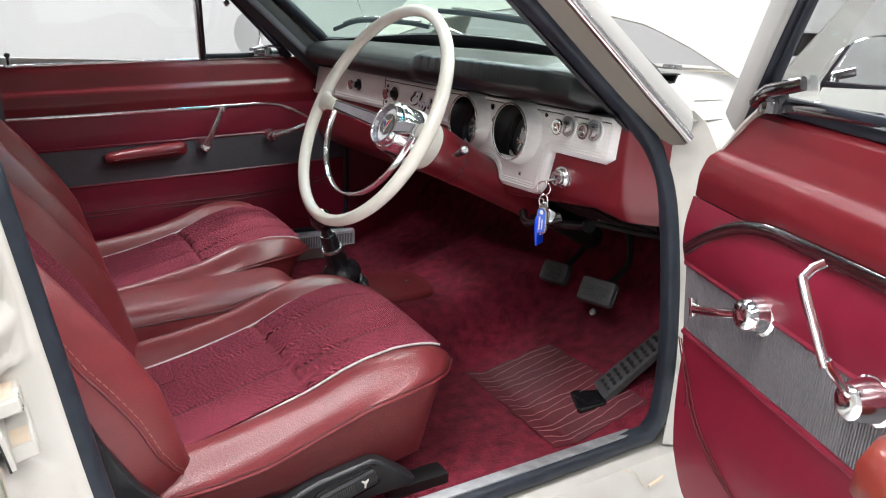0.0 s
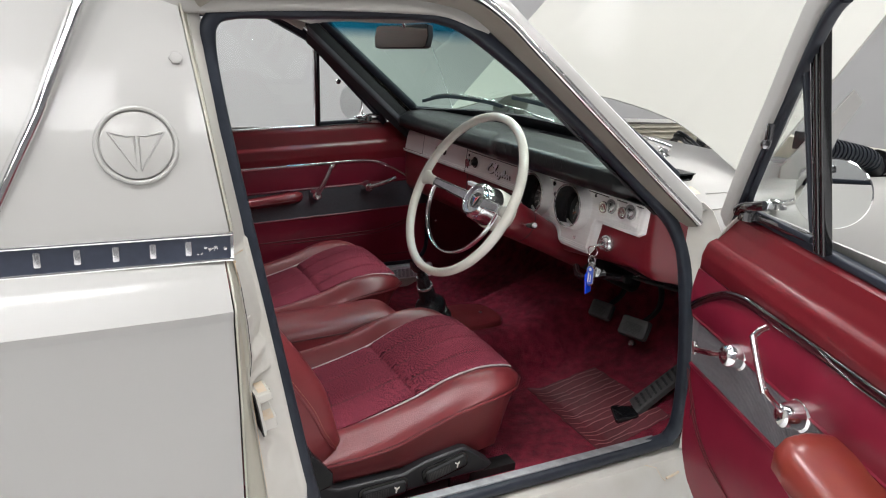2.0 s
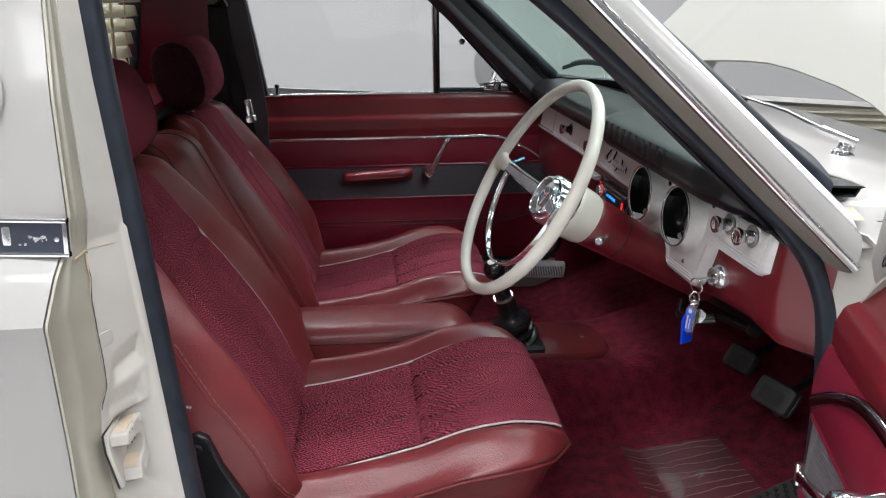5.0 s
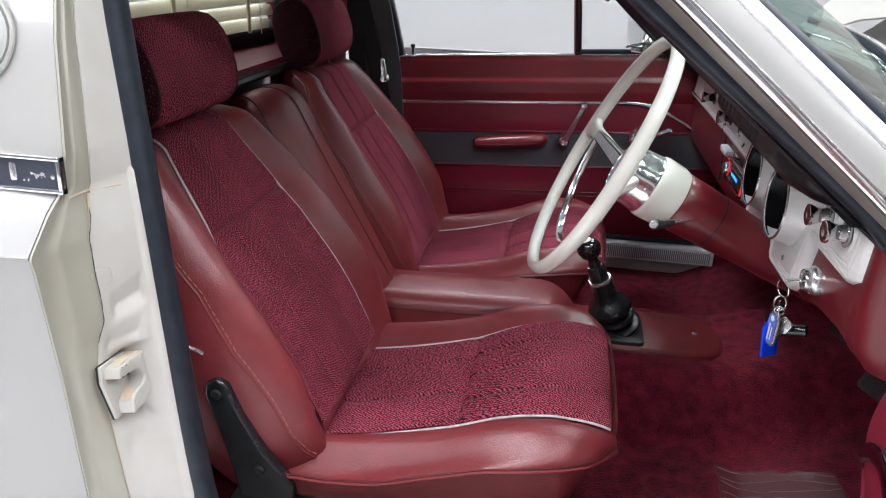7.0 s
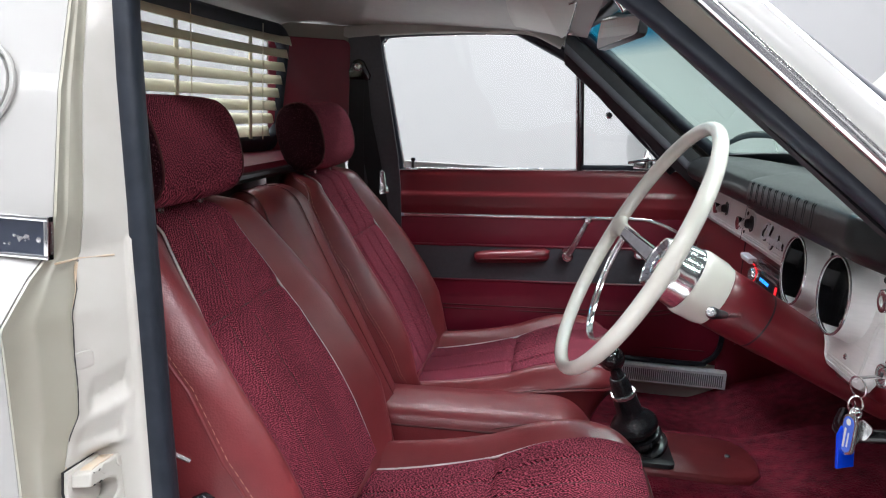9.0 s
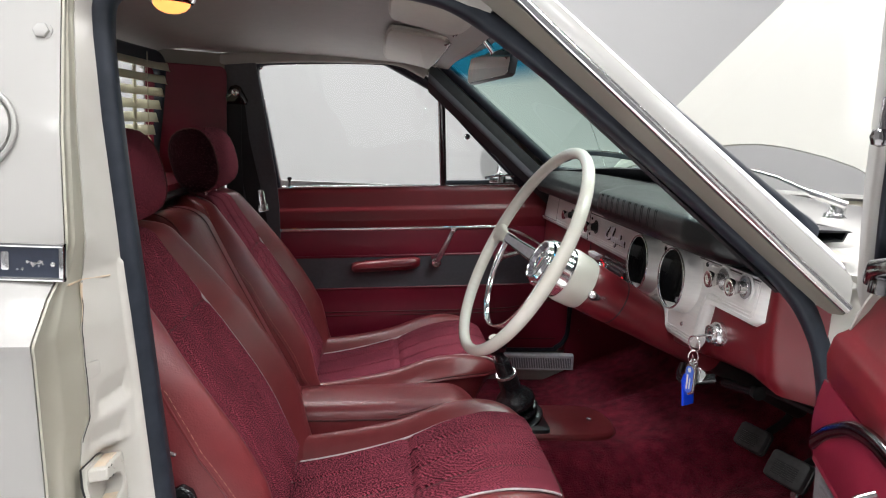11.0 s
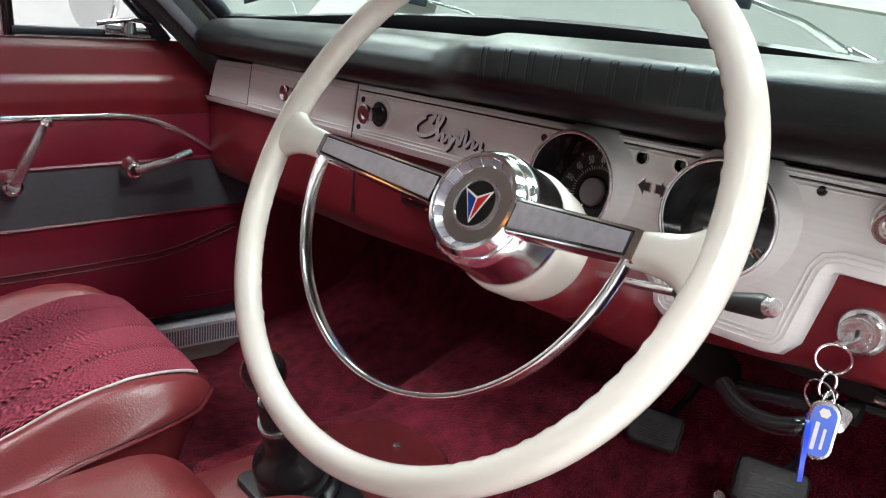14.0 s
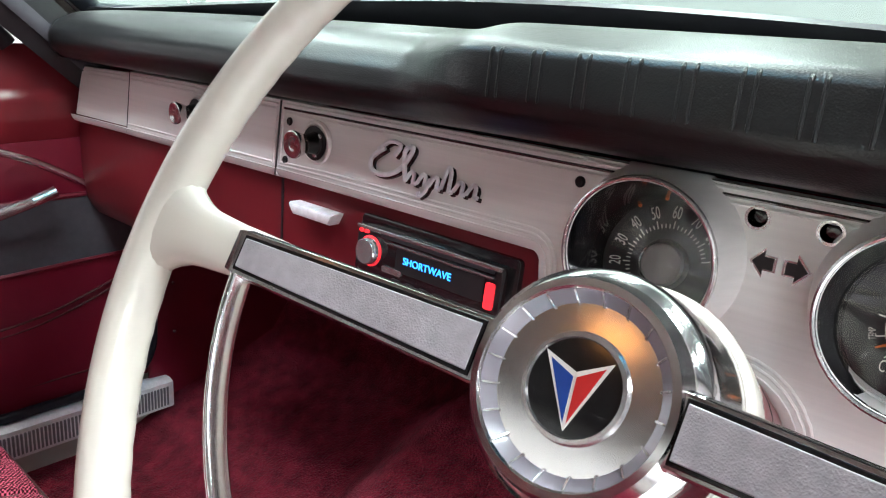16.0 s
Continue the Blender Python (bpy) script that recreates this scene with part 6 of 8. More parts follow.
        for q in range(46):
            s0 = 0.012 * q - 0.015
            part("edge_stitch", tube([back_place(s, sd * (back_half(s) - 0.0188), back_depth(s, back_half(s) - 0.0188) + 0.0010) for s in (s0, s0 + 0.004, s0 + 0.008)], 0.0008, 5), M["thread"], st, "tan stitch")
    # headrest: oval cushion with dark knitted ends
    hc = V((-0.742, 0, 1.002))
    rot = Matrix.Rotation(radians(-16), 3, "Y")
    def oval(k, y):
        out = []
        for j in range(28):
            b = 2 * math.pi * j / 28
            c, s_ = math.cos(b), math.sin(b)
            r = (abs(c / 0.056) ** 2.5 + abs(s_ / 0.081) ** 2.5) ** (-1 / 2.5)
            p = rot @ V((r * c * k, 0, r * s_ * k))
            out.append(hc + V((p.x, y, p.z)))
        return out
    ends = [(0.86, -0.129), (0.95, -0.126), (0.99, -0.119), (1.0, -0.108), (1.015, -0.055), (1.02, 0.0), (1.015, 0.055), (1.0, 0.108), (0.99, 0.119), (0.95, 0.126), (0.86, 0.129)]
    head = part("headrest", loft([oval(k, y) for k, y in ends]), M["fabric"], st, "maroon tweed headrest", crease=70)
    for sd in (-1, 1):
        part("end_panel", loft([oval(k, sd * y) for k, y in ((0.955, 0.125), (0.93, 0.1310), (0.80, 0.1360), (0.5, 0.139), (0.1, 0.140))]), M["knit"], head, "dark open-knit end panel", crease=70)
        part("end_seam", tube([hc + (p - hc) * 1.0 for p in [V(q) for q in oval(0.965, sd * 0.1255)]], 0.0018, 5, closed=True), M["stitch"], head)
        part("support_rod", tube([(-0.735, sd * 0.06, 0.86), (-0.725, sd * 0.06, 0.95)], 0.006, 8), M["worn_chrome"], st)
    # black side valance with two levers, recliner and runners
    for sd in (-1, 1):
        prof = [(-0.50, 0.335), (-0.40, 0.335), (-0.20, 0.345), (-0.105, 0.345), (-0.085, 0.358), (-0.150, 0.408), (-0.165, 0.414), (-0.25, 0.402), (-0.30, 0.384), (-0.44, 0.384), (-0.475, 0.40), (-0.50, 0.43), (-0.53, 0.43), (-0.56, 0.38), (-0.55, 0.35)]
        vm = axes((0, sd * 0.236, 0), (1, 0, 0), (0, 0, 1))
        val = part("side_valance", prism(prof, -0.034 if vm.to_3x3().col[2].y * sd < 0 else 0.034, vm), M["black"], st, "black plastic side valance", bevel=0.005)
        out_y = sd * (0.236 + 0.034)
        for cx, cz, tilt in ((-0.345, 0.358, 3), (-0.205, 0.378, 14)):
            lm = axes((cx, out_y, cz), (math.cos(radians(tilt)), 0, math.sin(radians(tilt))), (-math.sin(radians(tilt)), 0, math.cos(radians(tilt))))
            if lm.to_3x3().col[2].y * sd < 0:
                lm = lm @ pose(0, 0, 0, 0, 180, 0)
            flip = 1 if lm.to_3x3().col[0].x > 0 else -1
            part("lever_well", prism(rrect(0.108, 0.040, 0.012, 3), 0.003, lm, 0.001), M["gloss_black"], val)
            lev = part("adjust_lever", prism(rrect(0.094, 0.026, 0.005, 3), 0.010, lm, 0.003), M["black"], val, "black ribbed adjusting lever")
            for i in range(14):
                part("lever_rib", prism(rrect(0.0016, 0.018, 0.0005, 1, flip * (-0.040 + i * 0.0036), 0), 0.0015, lm @ pose(0, 0, 0.010)), M["pedal"], lev)
            part("lever_mark", prism([(flip * (0.026 + a), b) for a, b in ((-0.006, 0.006), (-0.002, 0.001), (-0.004, -0.007), (-0.001, -0.007), (0.001, -0.001), (0.006, 0.003), (0.006, 0.006), (0.0, 0.004), (-0.004, 0.008))], 0.0008, lm @ pose(0, 0, 0.010)), M["dial_white"], lev, "white seat symbol")
        rec = [(-0.50, 0.385), (-0.452, 0.398), (-0.452, 0.425), (-0.492, 0.475), (-0.528, 0.545), (-0.546, 0.592), (-0.56, 0.602), (-0.578, 0.593), (-0.582, 0.572), (-0.562, 0.500), (-0.548, 0.44), (-0.54, 0.39)]
        part("recliner_arm", prism(rec, -0.020 if vm.to_3x3().col[2].y * sd < 0 else 0.020, axes((0, sd * 0.252, 0), (1, 0, 0), (0, 0, 1))), M["boot_rubber"], st, "black recliner arm", bevel=0.004)
        for cx, cz in ((-0.562, 0.577), (-0.503, 0.448)):
            m = axes((cx, sd * 0.272, cz), (1, 0, 0), (0, 0, 1))
            if m.to_3x3().col[2].y * sd < 0:
                m = m @ pose(0, 0, 0, 0, 180, 0)
            part("bolt", lathe([(0.0085, -0.003), (0.0085, 0.002), (0.0065, 0.004), (0.004, 0.003), (0.0, 0.003)], m, 12), M["dark_metal"], st)
        part("runner", box((-0.48, sd * 0.215 - 0.02, 0.288), (0.0, sd * 0.215 + 0.02, 0.318), 0.003), M["dark_metal"], st, "steel seat runner")
        part("bracket", box((-0.175, sd * 0.225 - 0.018, 0.286), (-0.125, sd * 0.225 + 0.018, 0.375), 0.004), M["gloss_black"], st)
        part("bracket", box((-0.47, sd * 0.225 - 0.018, 0.286), (-0.42, sd * 0.225 + 0.018, 0.375), 0.004), M["gloss_black"], st)
    return st


driver = seat(-0.348, "driver's bucket seat in oxblood vinyl and maroon tweed", "front seats")
passenger = copy_thing(driver, pose(0, 0.345, 0))
tagged(passenger, "passenger bucket seat in oxblood vinyl and maroon tweed")

# centre cushion with its own narrow backrest
mid = thing("centre_seat", "narrow oxblood vinyl centre cushion between the seats", "seat", (-0.25, 0, 0.30), group="front seats")
MY = -0.004


def mid_ring(x):
    f = max(0.0, (x + 0.13) / 0.12)
    top = lerp(0.495, 0.512, (x + 0.46) / 0.45)
    low = 0.33
    z = low + (top - low) * math.sqrt(max(0.0, 1 - min(1, f) ** 2.2))
    w = 0.084
    pts = []
    for k, h in ((-1.0, 0.0), (-1.0, 0.55), (-1.0, 0.80), (-0.97, 0.84), (-0.93, 0.92), (-0.80, 0.985), (-0.4, 1.0), (0, 1.005), (0.4, 1.0), (0.80, 0.985), (0.93, 0.92), (0.97, 0.84), (1.0, 0.80), (1.0, 0.55), (1.0, 0.0)):
        pts.append((x, MY + w * k, low + (z - low) * h))
    return pts


part("cushion", loft([mid_ring(x) for x in list(np.linspace(-0.47, -0.13, 12)) + [-0.13 + 0.12 * math.sin(a) for a in np.linspace(0.1, math.pi / 2 - 0.03, 14)]]), M["vinyl"], mid, "oxblood vinyl cushion", crease=60)
part("cushion_base", box((-0.47, MY - 0.076, 0.28), (-0.06, MY + 0.076, 0.36), 0.008), M["vinyl"], mid)
for sd in (-1, 1):
    part("cushion_seam", tube([V(mid_ring(x)[3 if sd < 0 else 11]) + V((0, sd * 0.002, 0)) for x in list(np.linspace(-0.46, -0.13, 10)) + [-0.13 + 0.12 * math.sin(a) for a in np.linspace(0.1, 1.25, 10)]], 0.0022, 6), M["stitch"], mid)


def mid_back(s):
    f = max(0.0, (s - 0.46) / 0.075)
    w = line(s, [(0.0, 0.088), (0.3, 0.104), (0.46, 0.112), (0.535, 0.09)])
    k = math.sqrt(max(0.0, 1 - min(1, f) ** 2))
    pts = []
    for a, d in ((-1.0, -0.03), (-0.99, 0.01), (-0.95, 0.030), (-0.82, 0.046), (-0.5, 0.056), (0.0, 0.060), (0.5, 0.056), (0.82, 0.046), (0.95, 0.030), (0.99, 0.01), (1.0, -0.03), (0.9, -0.07), (-0.9, -0.07)):
        pts.append(back_place(s, MY + w * a * lerp(0.75, 1, k), -0.03 + (d + 0.03) * k) + V((0.004, 0, 0.012)))
    return pts


mss = list(np.linspace(0.0, 0.46, 14)) + [0.46 + 0.075 * math.sin(a) for a in np.linspace(0.12, math.pi / 2 - 0.03, 8)]
part("backrest", loft([mid_back(s) for s in mss]), M["vinyl"], mid, "oxblood vinyl backrest", crease=60)
for idx in (2, 8, 5):
    part("backrest_seam", tube([mid_back(s)[idx] + BACK_N * 0.0012 for s in mss], 0.0018 if idx != 5 else 0.0009, 6), M["stitch"], mid)

# ---------------------------------------------------------------- carpet, tunnel plate, shifter, pedals
def floor_z(x, y):
    z = 0.295
    if x > 0.28:
        z += 0.47 * (min(x, 0.58) - 0.28)
    if x > 0.58:
        z += 1.7 * (x - 0.58)
    a = abs(y)
    t = min(1, max(0, (a - 0.105) / 0.14))
    hump = (1 - t * t * (3 - 2 * t)) * 0.135
    if x > 0.28:
        hump *= max(0.25, 1 - (x - 0.28) * 1.1)
    return z + hump


part("carpet", sheet(lambda u, v: (lerp(-0.95, 0.78, u), lerp(-0.70, 0.68, v), floor_z(lerp(-0.95, 0.78, u), lerp(-0.70, 0.68, v)) + 0.0025 * noise.noise(V((u * 9, v * 7, 3)))), 120, 110), M["carpet"], body, "maroon loop-pile floor carpet", solid=0.008)
part("floor_pan", box((-0.97, -0.74, 0.20), (0.80, 0.74, 0.225)), M["dark_metal"], body)
part("firewall", box((0.775, -0.74, 0.25), (0.79, 0.72, 0.94)), M["carpet"], body)
part("kick_panel", sheet(lambda u, v: (lerp(0.345, 0.78, u), lerp(0.672, 0.60, u), lerp(0.30, 0.86, v)), 6, 6), M["door_vinyl"], body, "dark red kick panel", solid=0.006)
part("kick_panel", sheet(lambda u, v: (lerp(0.345, 0.78, u), lerp(-0.71, -0.62, u), lerp(0.30, 0.86, v)), 6, 6), M["carpet"], body, solid=0.006)
for x, z in ((0.39, 0.56), (0.39, 0.47)):
    part("kick_screw", lathe([(0.004, 0.0), (0.0, 0.002)], axes((x, 0.662, z), (1, 0, 0), (0, 0, 1)), 8), M["worn_chrome"], body)

# left sill tread plate with fine ribs
tread = thing("sill_tread_plate", "ribbed aluminium sill tread plate", "tread plate", (0.0, 0.66, 0.34))
part("plate", sweep([(x, 0.665, 0.366) for x in np.linspace(-0.5, 0.372, 6)], [(-0.012, 0.022), (-0.008, 0.024), (0.016, 0.026), (0.026, 0.022), (0.028, -0.024), (0.022, -0.026), (0.020, 0.016), (-0.012, 0.018)], up=(0, 0, 1)), M["tread"], tread, "satin aluminium plate")
ribs = bmesh.new()
for i in range(150):
    x = -0.49 + i * 0.0057
    ribs = ribs if ribs else bmesh.new()
    for dz0, dz1 in ((0.347, 0.381),):
        vs = [ribs.verts.new(p) for p in ((x, 0.6365, dz0), (x + 0.003, 0.6365, dz0), (x + 0.003, 0.6365, dz1), (x, 0.6365, dz1), (x, 0.640, dz0), (x + 0.003, 0.640, dz0), (x + 0.003, 0.640, dz1), (x, 0.640, dz1))]
        for f in ((0, 1, 2, 3), (0, 4, 5, 1), (1, 5, 6, 2), (2, 6, 7, 3), (3, 7, 4, 0)):
            ribs.faces.new([vs[k] for k in f])
bmesh.ops.recalc_face_normals(ribs, faces=ribs.faces)
part("tread_ribs", ribs, M["tread_groove"], tread, "dark grooves of the tread")["kind"] = "stuff"

shift = thing("gear_shifter", "black floor shifter with ball knob and rubber boot", "gear shifter", (0.05, -0.03, 0.44))
pl = [(-0.10, -0.103), (0.20, -0.103), (0.245, -0.092), (0.268, -0.062), (0.275, -0.015), (0.268, 0.035), (0.245, 0.066), (0.20, 0.079), (-0.10, 0.079)]
part("tunnel_plate", prism(pl, 0.030, pose(0, 0, 0.417), 0.008), M["vinyl"], shift, "oxblood vinyl tunnel plate", bevel=0.004)
part("plate_screw", lathe([(0.006, 0.447), (0.006, 0.449), (0.003, 0.4505), (0.0, 0.450)], pose(0.219, -0.012, 0), 12), M["worn_chrome"], shift)
GB, GK = V((0.054, -0.026, 0.452)), V((-0.026, -0.065, 0.644))
gw = (GK - GB).normalized()
gm = axes(GB, gw.cross(V((0, 0, 1))).cross(gw), gw.cross(V((0, 0, 1))))
if gm.to_3x3().col[2].dot(gw) < 0:
    gm = gm @ pose(0, 0, 0, 180, 0, 0)
part("boot_base", prism(rrect(0.112, 0.130, 0.014, 4), 0.010, pose(0.052, -0.030, 0.446), 0.003), M["black"], shift, "black base plate")
part("boot", lathe([(0.050, 0.000), (0.052, 0.003), (0.052, 0.008), (0.045, 0.013), (0.035, 0.015), (0.035, 0.018), (0.044, 0.023), (0.047, 0.029), (0.044, 0.035), (0.035, 0.038), (0.035, 0.041), (0.043, 0.046), (0.0465, 0.053), (0.045, 0.061), (0.039, 0.070), (0.031, 0.078), (0.025, 0.086), (0.0240, 0.100), (0.0232, 0.118), (0.0225, 0.131), (0.0, 0.131)], gm, 32), M["boot_rubber"], shift, "satin black rubber boot")
part("collar", lathe([(0.0232, 0.126), (0.0244, 0.129), (0.0234, 0.133), (0.020, 0.133)], gm, 24), M["worn_chrome"], shift)
part("lever", lathe([(0.0200, 0.130), (0.0175, 0.164), (0.0155, 0.168), (0.0095, 0.169), (0.0095, 0.182), (0.006, 0.186), (0.006, 0.204)], gm, 20), M["boot_rubber"], shift)
ball = [(0.0245 * math.sin(a), 0.209 - 0.0245 * math.cos(a)) for a in np.linspace(0.25, math.pi, 16)]
part("ball_knob", lathe(ball, gm, 28), M["gloss_black"], shift, "gloss black ball knob")
part("shift_pattern", lathe([(0.0105, 0.2312), (0.009, 0.2328), (0.0, 0.2340)], gm, 20), M["dial_white"], shift, "pale shift pattern disc")


def pedal(c, w, h, name, label, slant):
    p = thing(name, label, "pedal", c, group="foot pedals")
    m = axes(c, (0.38, -1, -0.02), (0.55, 0.0, 0.84))
    if m.to_3x3().col[2].x > 0:
        m = axes(c, (-0.38, 1, 0.02), (0.55, 0.0, 0.84))
    part("pad", prism(rrect(w, h, 0.008, 3), 0.016, m, 0.006), M["pedal"], p, "worn black rubber pad")
    part("pad_lip", prism(rrect(w * 1.06, h * 1.05, 0.010, 3), 0.007, m @ pose(0, 0, -0.004), 0.002), M["black"], p)
    for i in range(7):
        part("pad_rib", prism(rrect(w * 0.62, 0.0018, 0.0006, 1, 0, -h * 0.30 + i * h * 0.075), 0.0014, m @ pose(0, 0, 0.0155)), M["black"], p)
    top = V(c) + V((0.0, 0.0, 0.0))
    part("pedal_arm", sweep(smooth_path([top + V((0.018, -0.005, 0.01)), top + V((0.060, -0.018, 0.06)), top + V((0.045, -0.022, 0.14)), top + V((-0.02, -0.020, 0.24))], 6), rrect(0.016, 0.007, 0.002, 2), up=(0, 1, 0)), M["dark_metal"], p, "dark steel pedal arm")


pedal((0.497, -0.243, 0.505), 0.068, 0.050, "clutch_pedal", "clutch pedal with worn rubber pad", 0)
pedal((0.470, -0.415, 0.520), 0.080, 0.054, "brake_pedal", "brake pedal with worn rubber pad", 0)
acc = thing("accelerator_pedal", "long black organ-style accelerator pedal", "pedal", (0.40, -0.55, 0.34), group="foot pedals")
A0, A1 = V((0.400, -0.535, 0.352)), V((0.525, -0.600, 0.500))
am = axes(A0, (A1 - A0), (0.35, 0.93, 0.1))
if am.to_3x3().col[2].z < 0:
    am = axes(A0, (A1 - A0), (-0.35, -0.93, -0.1))
part("tread", prism([(-0.005, -0.030), (0.20, -0.024), (0.215, 0.0), (0.20, 0.024), (-0.005, 0.030)], 0.014, am, 0.004), M["pedal"], acc, "black studded rubber tread")
for i in range(11):
    for j in (-1, 0, 1):
        part("tread_stud", lathe([(0.0052, 0.013), (0.0046, 0.0165), (0.0030, 0.0165), (0.0026, 0.0150), (0, 0.015)], am @ pose(0.015 + i * 0.0172, j * 0.0145 * (1 - i * 0.012), 0), 8), M["black"], acc)
part("heel_hinge", prism(rrect(0.062, 0.075, 0.008, 3), 0.012, axes(A0 + V((-0.030, 0.012, -0.012)), (A1 - A0) * V((1, 1, 0.35)), (0.35, 0.93, 0.0)) @ pose(0, 0, -0.004), 0.004), M["gloss_black"], acc, "gloss black heel hinge")
dim = thing("dimmer_switch", "floor dimmer switch with bright button", "switch", (0.55, -0.333, 0.41))
dm = axes((0.556, -0.335, 0.424), (0, -1, 0), (0.42, 0, 0.9))
if dm.to_3x3().col[2].x > 0:
    dm = axes((0.556, -0.335, 0.424), (0, 1, 0), (0.42, 0, 0.9))
part("button", lathe([(0.0105, 0.008), (0.0105, 0.017), (0.008, 0.0195), (0.0, 0.0188)], dm, 18), M["worn_chrome"], dim, "worn bright button")
part("stem", lathe([(0.007, -0.014), (0.007, 0.009)], dm, 12), M["black"], dim)
part("foot", lathe([(0.020, -0.034), (0.018, -0.018), (0.007, -0.013), (0.0, -0.012)], dm, 16), M["dark_metal"], dim)

# clear ribbed heel mat
mat_ = thing("heel_mat", "clear ribbed vinyl heel mat with torn edges", "floor mat", (0.33, -0.42, 0.31))
MC = [V((0.246, -0.255, 0)), V((0.235, -0.585, 0)), V((0.430, -0.625, 0)), V((0.425, -0.325, 0))]


def mat_place(u, v, h=0.0):
    p = (MC[0] * (1 - u) + MC[3] * u) * (1 - v) + (MC[1] * (1 - u) + MC[2] * u) * v
    w = 0.004 * math.sin(17 * v + 3 * u) * math.sin(9 * u + 1)
    p = p + V((0.004 * noise.noise(V((u * 8, v * 11, 0))), 0.006 * noise.noise(V((u * 9, v * 9, 5))), 0))
    return V((p.x, p.y, floor_z(p.x, p.y) + 0.006 + 0.4 * max(0, w) + h))


part("sheet", sheet(lambda u, v: mat_place(u, v), 24, 36), M["clear_mat"], mat_, solid=0.002)
for i in range(15):
    v = 0.03 + i * 0.067
    part("mat_rib", tube([mat_place(u, v + 0.022 * math.sin(6 * u + i * 0.9) * math.sin(i * 2.1), 0.0014) for u in np.linspace(0.02, 0.98, 14)], 0.0009, 5), M["mat_rib"], mat_, "raised rib")

# linkage and wiring under the dash
under = thing("under_dash_linkage", "dark shade block, rods and wiring under the dash", "linkage", (0.42, -0.45, 0.68))
part("cross_tube", tube([(0.33, -0.405, 0.686), (0.33, -0.465, 0.698), (0.33, -0.505, 0.707)], 0.0085, 14), M["boot_rubber"], under)
part("clevis", lathe([(0.012, -0.006), (0.012, 0.006), (0.006, 0.008), (0.0, 0.008)], axes((0.331, -0.510, 0.708), (0, 0, 1), (1, 0, 0)), 14), M["dark_metal"], under)
part("clevis_pin", lathe([(0.004, 0.0), (0.004, 0.012), (0.0, 0.013)], axes((0.345, -0.532, 0.722), (0, 0, 1), (1, 0, 0)), 10), M["worn_chrome"], under, "dull steel pin")
# dark block added to blacken the shaded space where the pedal arms hang
part("shade_block", loft([[(0.40, y, 0.742), (0.42, y, zz), (0.53, y, zz - 0.012), (0.55, y, 0.742)] for y, zz in ((-0.60, 0.705), (-0.50, 0.688), (-0.34, 0.690), (-0.22, 0.712))]), M["dark_metal"], under, "dark block filling the shade above the pedals")
part("rod", tube([(0.345, -0.515, 0.712), (0.36, -0.60, 0.716), (0.37, -0.66, 0.722)], 0.005, 8), M["dark_metal"], under)
for k, (y0, y1, z) in enumerate(((-0.45, -0.66, 0.728), (-0.50, -0.67, 0.722), (-0.34, -0.52, 0.730))):
    part("wire", tube(smooth_path([(0.37 + 0.008 * k, y0, z + 0.008), (0.375, lerp(y0, y1, 0.4), z - 0.010), (0.372, lerp(y0, y1, 0.7), z - 0.004), (0.385, y1, z - 0.012)], 6), 0.003, 6), M["black"], under)
part("handbrake_lever", tube(smooth_path([(0.240, -0.424, 0.722), (0.224, -0.452, 0.714), (0.218, -0.482, 0.716), (0.222, -0.506, 0.726), (0.25, -0.52, 0.735)], 6), 0.0085, 12), M["gloss_black"], under, "gloss black pull handle")
part("bonnet_cable", tube([(0.37, -0.655, 0.722), (0.375, -0.662, 0.68), (0.38, -0.660, 0.655)], 0.0028, 6), M["black"], under)
part("valance_screw", lathe([(0.008, 0.0), (0.008, 0.01), (0.0, 0.012)], axes((0.30, -0.20, 0.735), (0, 1, 0), (0.3, 0, 1)), 10), M["worn_chrome"], under)

# ---------------------------------------------------------------- passenger's door, closed
def tz(x):
    return 0.055 * (x + 0.1)


ld = thing("passenger_door", "closed passenger door with red trim and charcoal band", "car door", (-0.15, 0.70, 0.40))
DX0, DX1 = -0.605, 0.345


def left_upper(u, v):
    x = lerp(DX0, DX1, u)
    z = lerp(0.792, 0.928, v) + tz(x)
    y = line(v, [(0, 0.678), (0.25, 0.672), (0.48, 0.674), (0.53, 0.681), (0.9, 0.688), (1.0, 0.694)])
    return (x, y, z)


part("upper_rail", sheet(left_upper, 20, 26), M["door_red"], ld, "red painted upper door rail", solid=0.004)
part("belt_strip", sweep([(x, 0.695, 0.930 + tz(x)) for x in np.linspace(DX0, 0.17, 8)], rrect(0.012, 0.008, 0.003, 2)), M["worn_chrome"], ld, "bright belt strip")
trim_pts = [(x, 0.674, 0.796 + tz(x) * 0.95) for x in (-0.60, -0.4, -0.2, 0.0, 0.07)] + [(0.13, 0.674, 0.801), (0.19, 0.672, 0.780), (0.26, 0.670, 0.742), (0.33, 0.670, 0.70)]
part("trim_strip", sweep(smooth_path(trim_pts, 6), rrect(0.008, 0.0115, 0.003, 2)), M["chrome"], ld, "bright trim strip")
part("mid_panel", sheet(lambda u, v: (lerp(DX0, DX1, u), 0.676 - 0.004 * math.sin(math.pi * v), lerp(0.700, 0.795, v) + tz(lerp(DX0, DX1, u))), 16, 6), M["door_vinyl"], ld, "crimson vinyl panel", solid=0.004)
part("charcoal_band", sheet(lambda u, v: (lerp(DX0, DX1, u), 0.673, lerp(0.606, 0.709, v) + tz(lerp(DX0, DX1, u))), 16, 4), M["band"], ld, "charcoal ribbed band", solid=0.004)
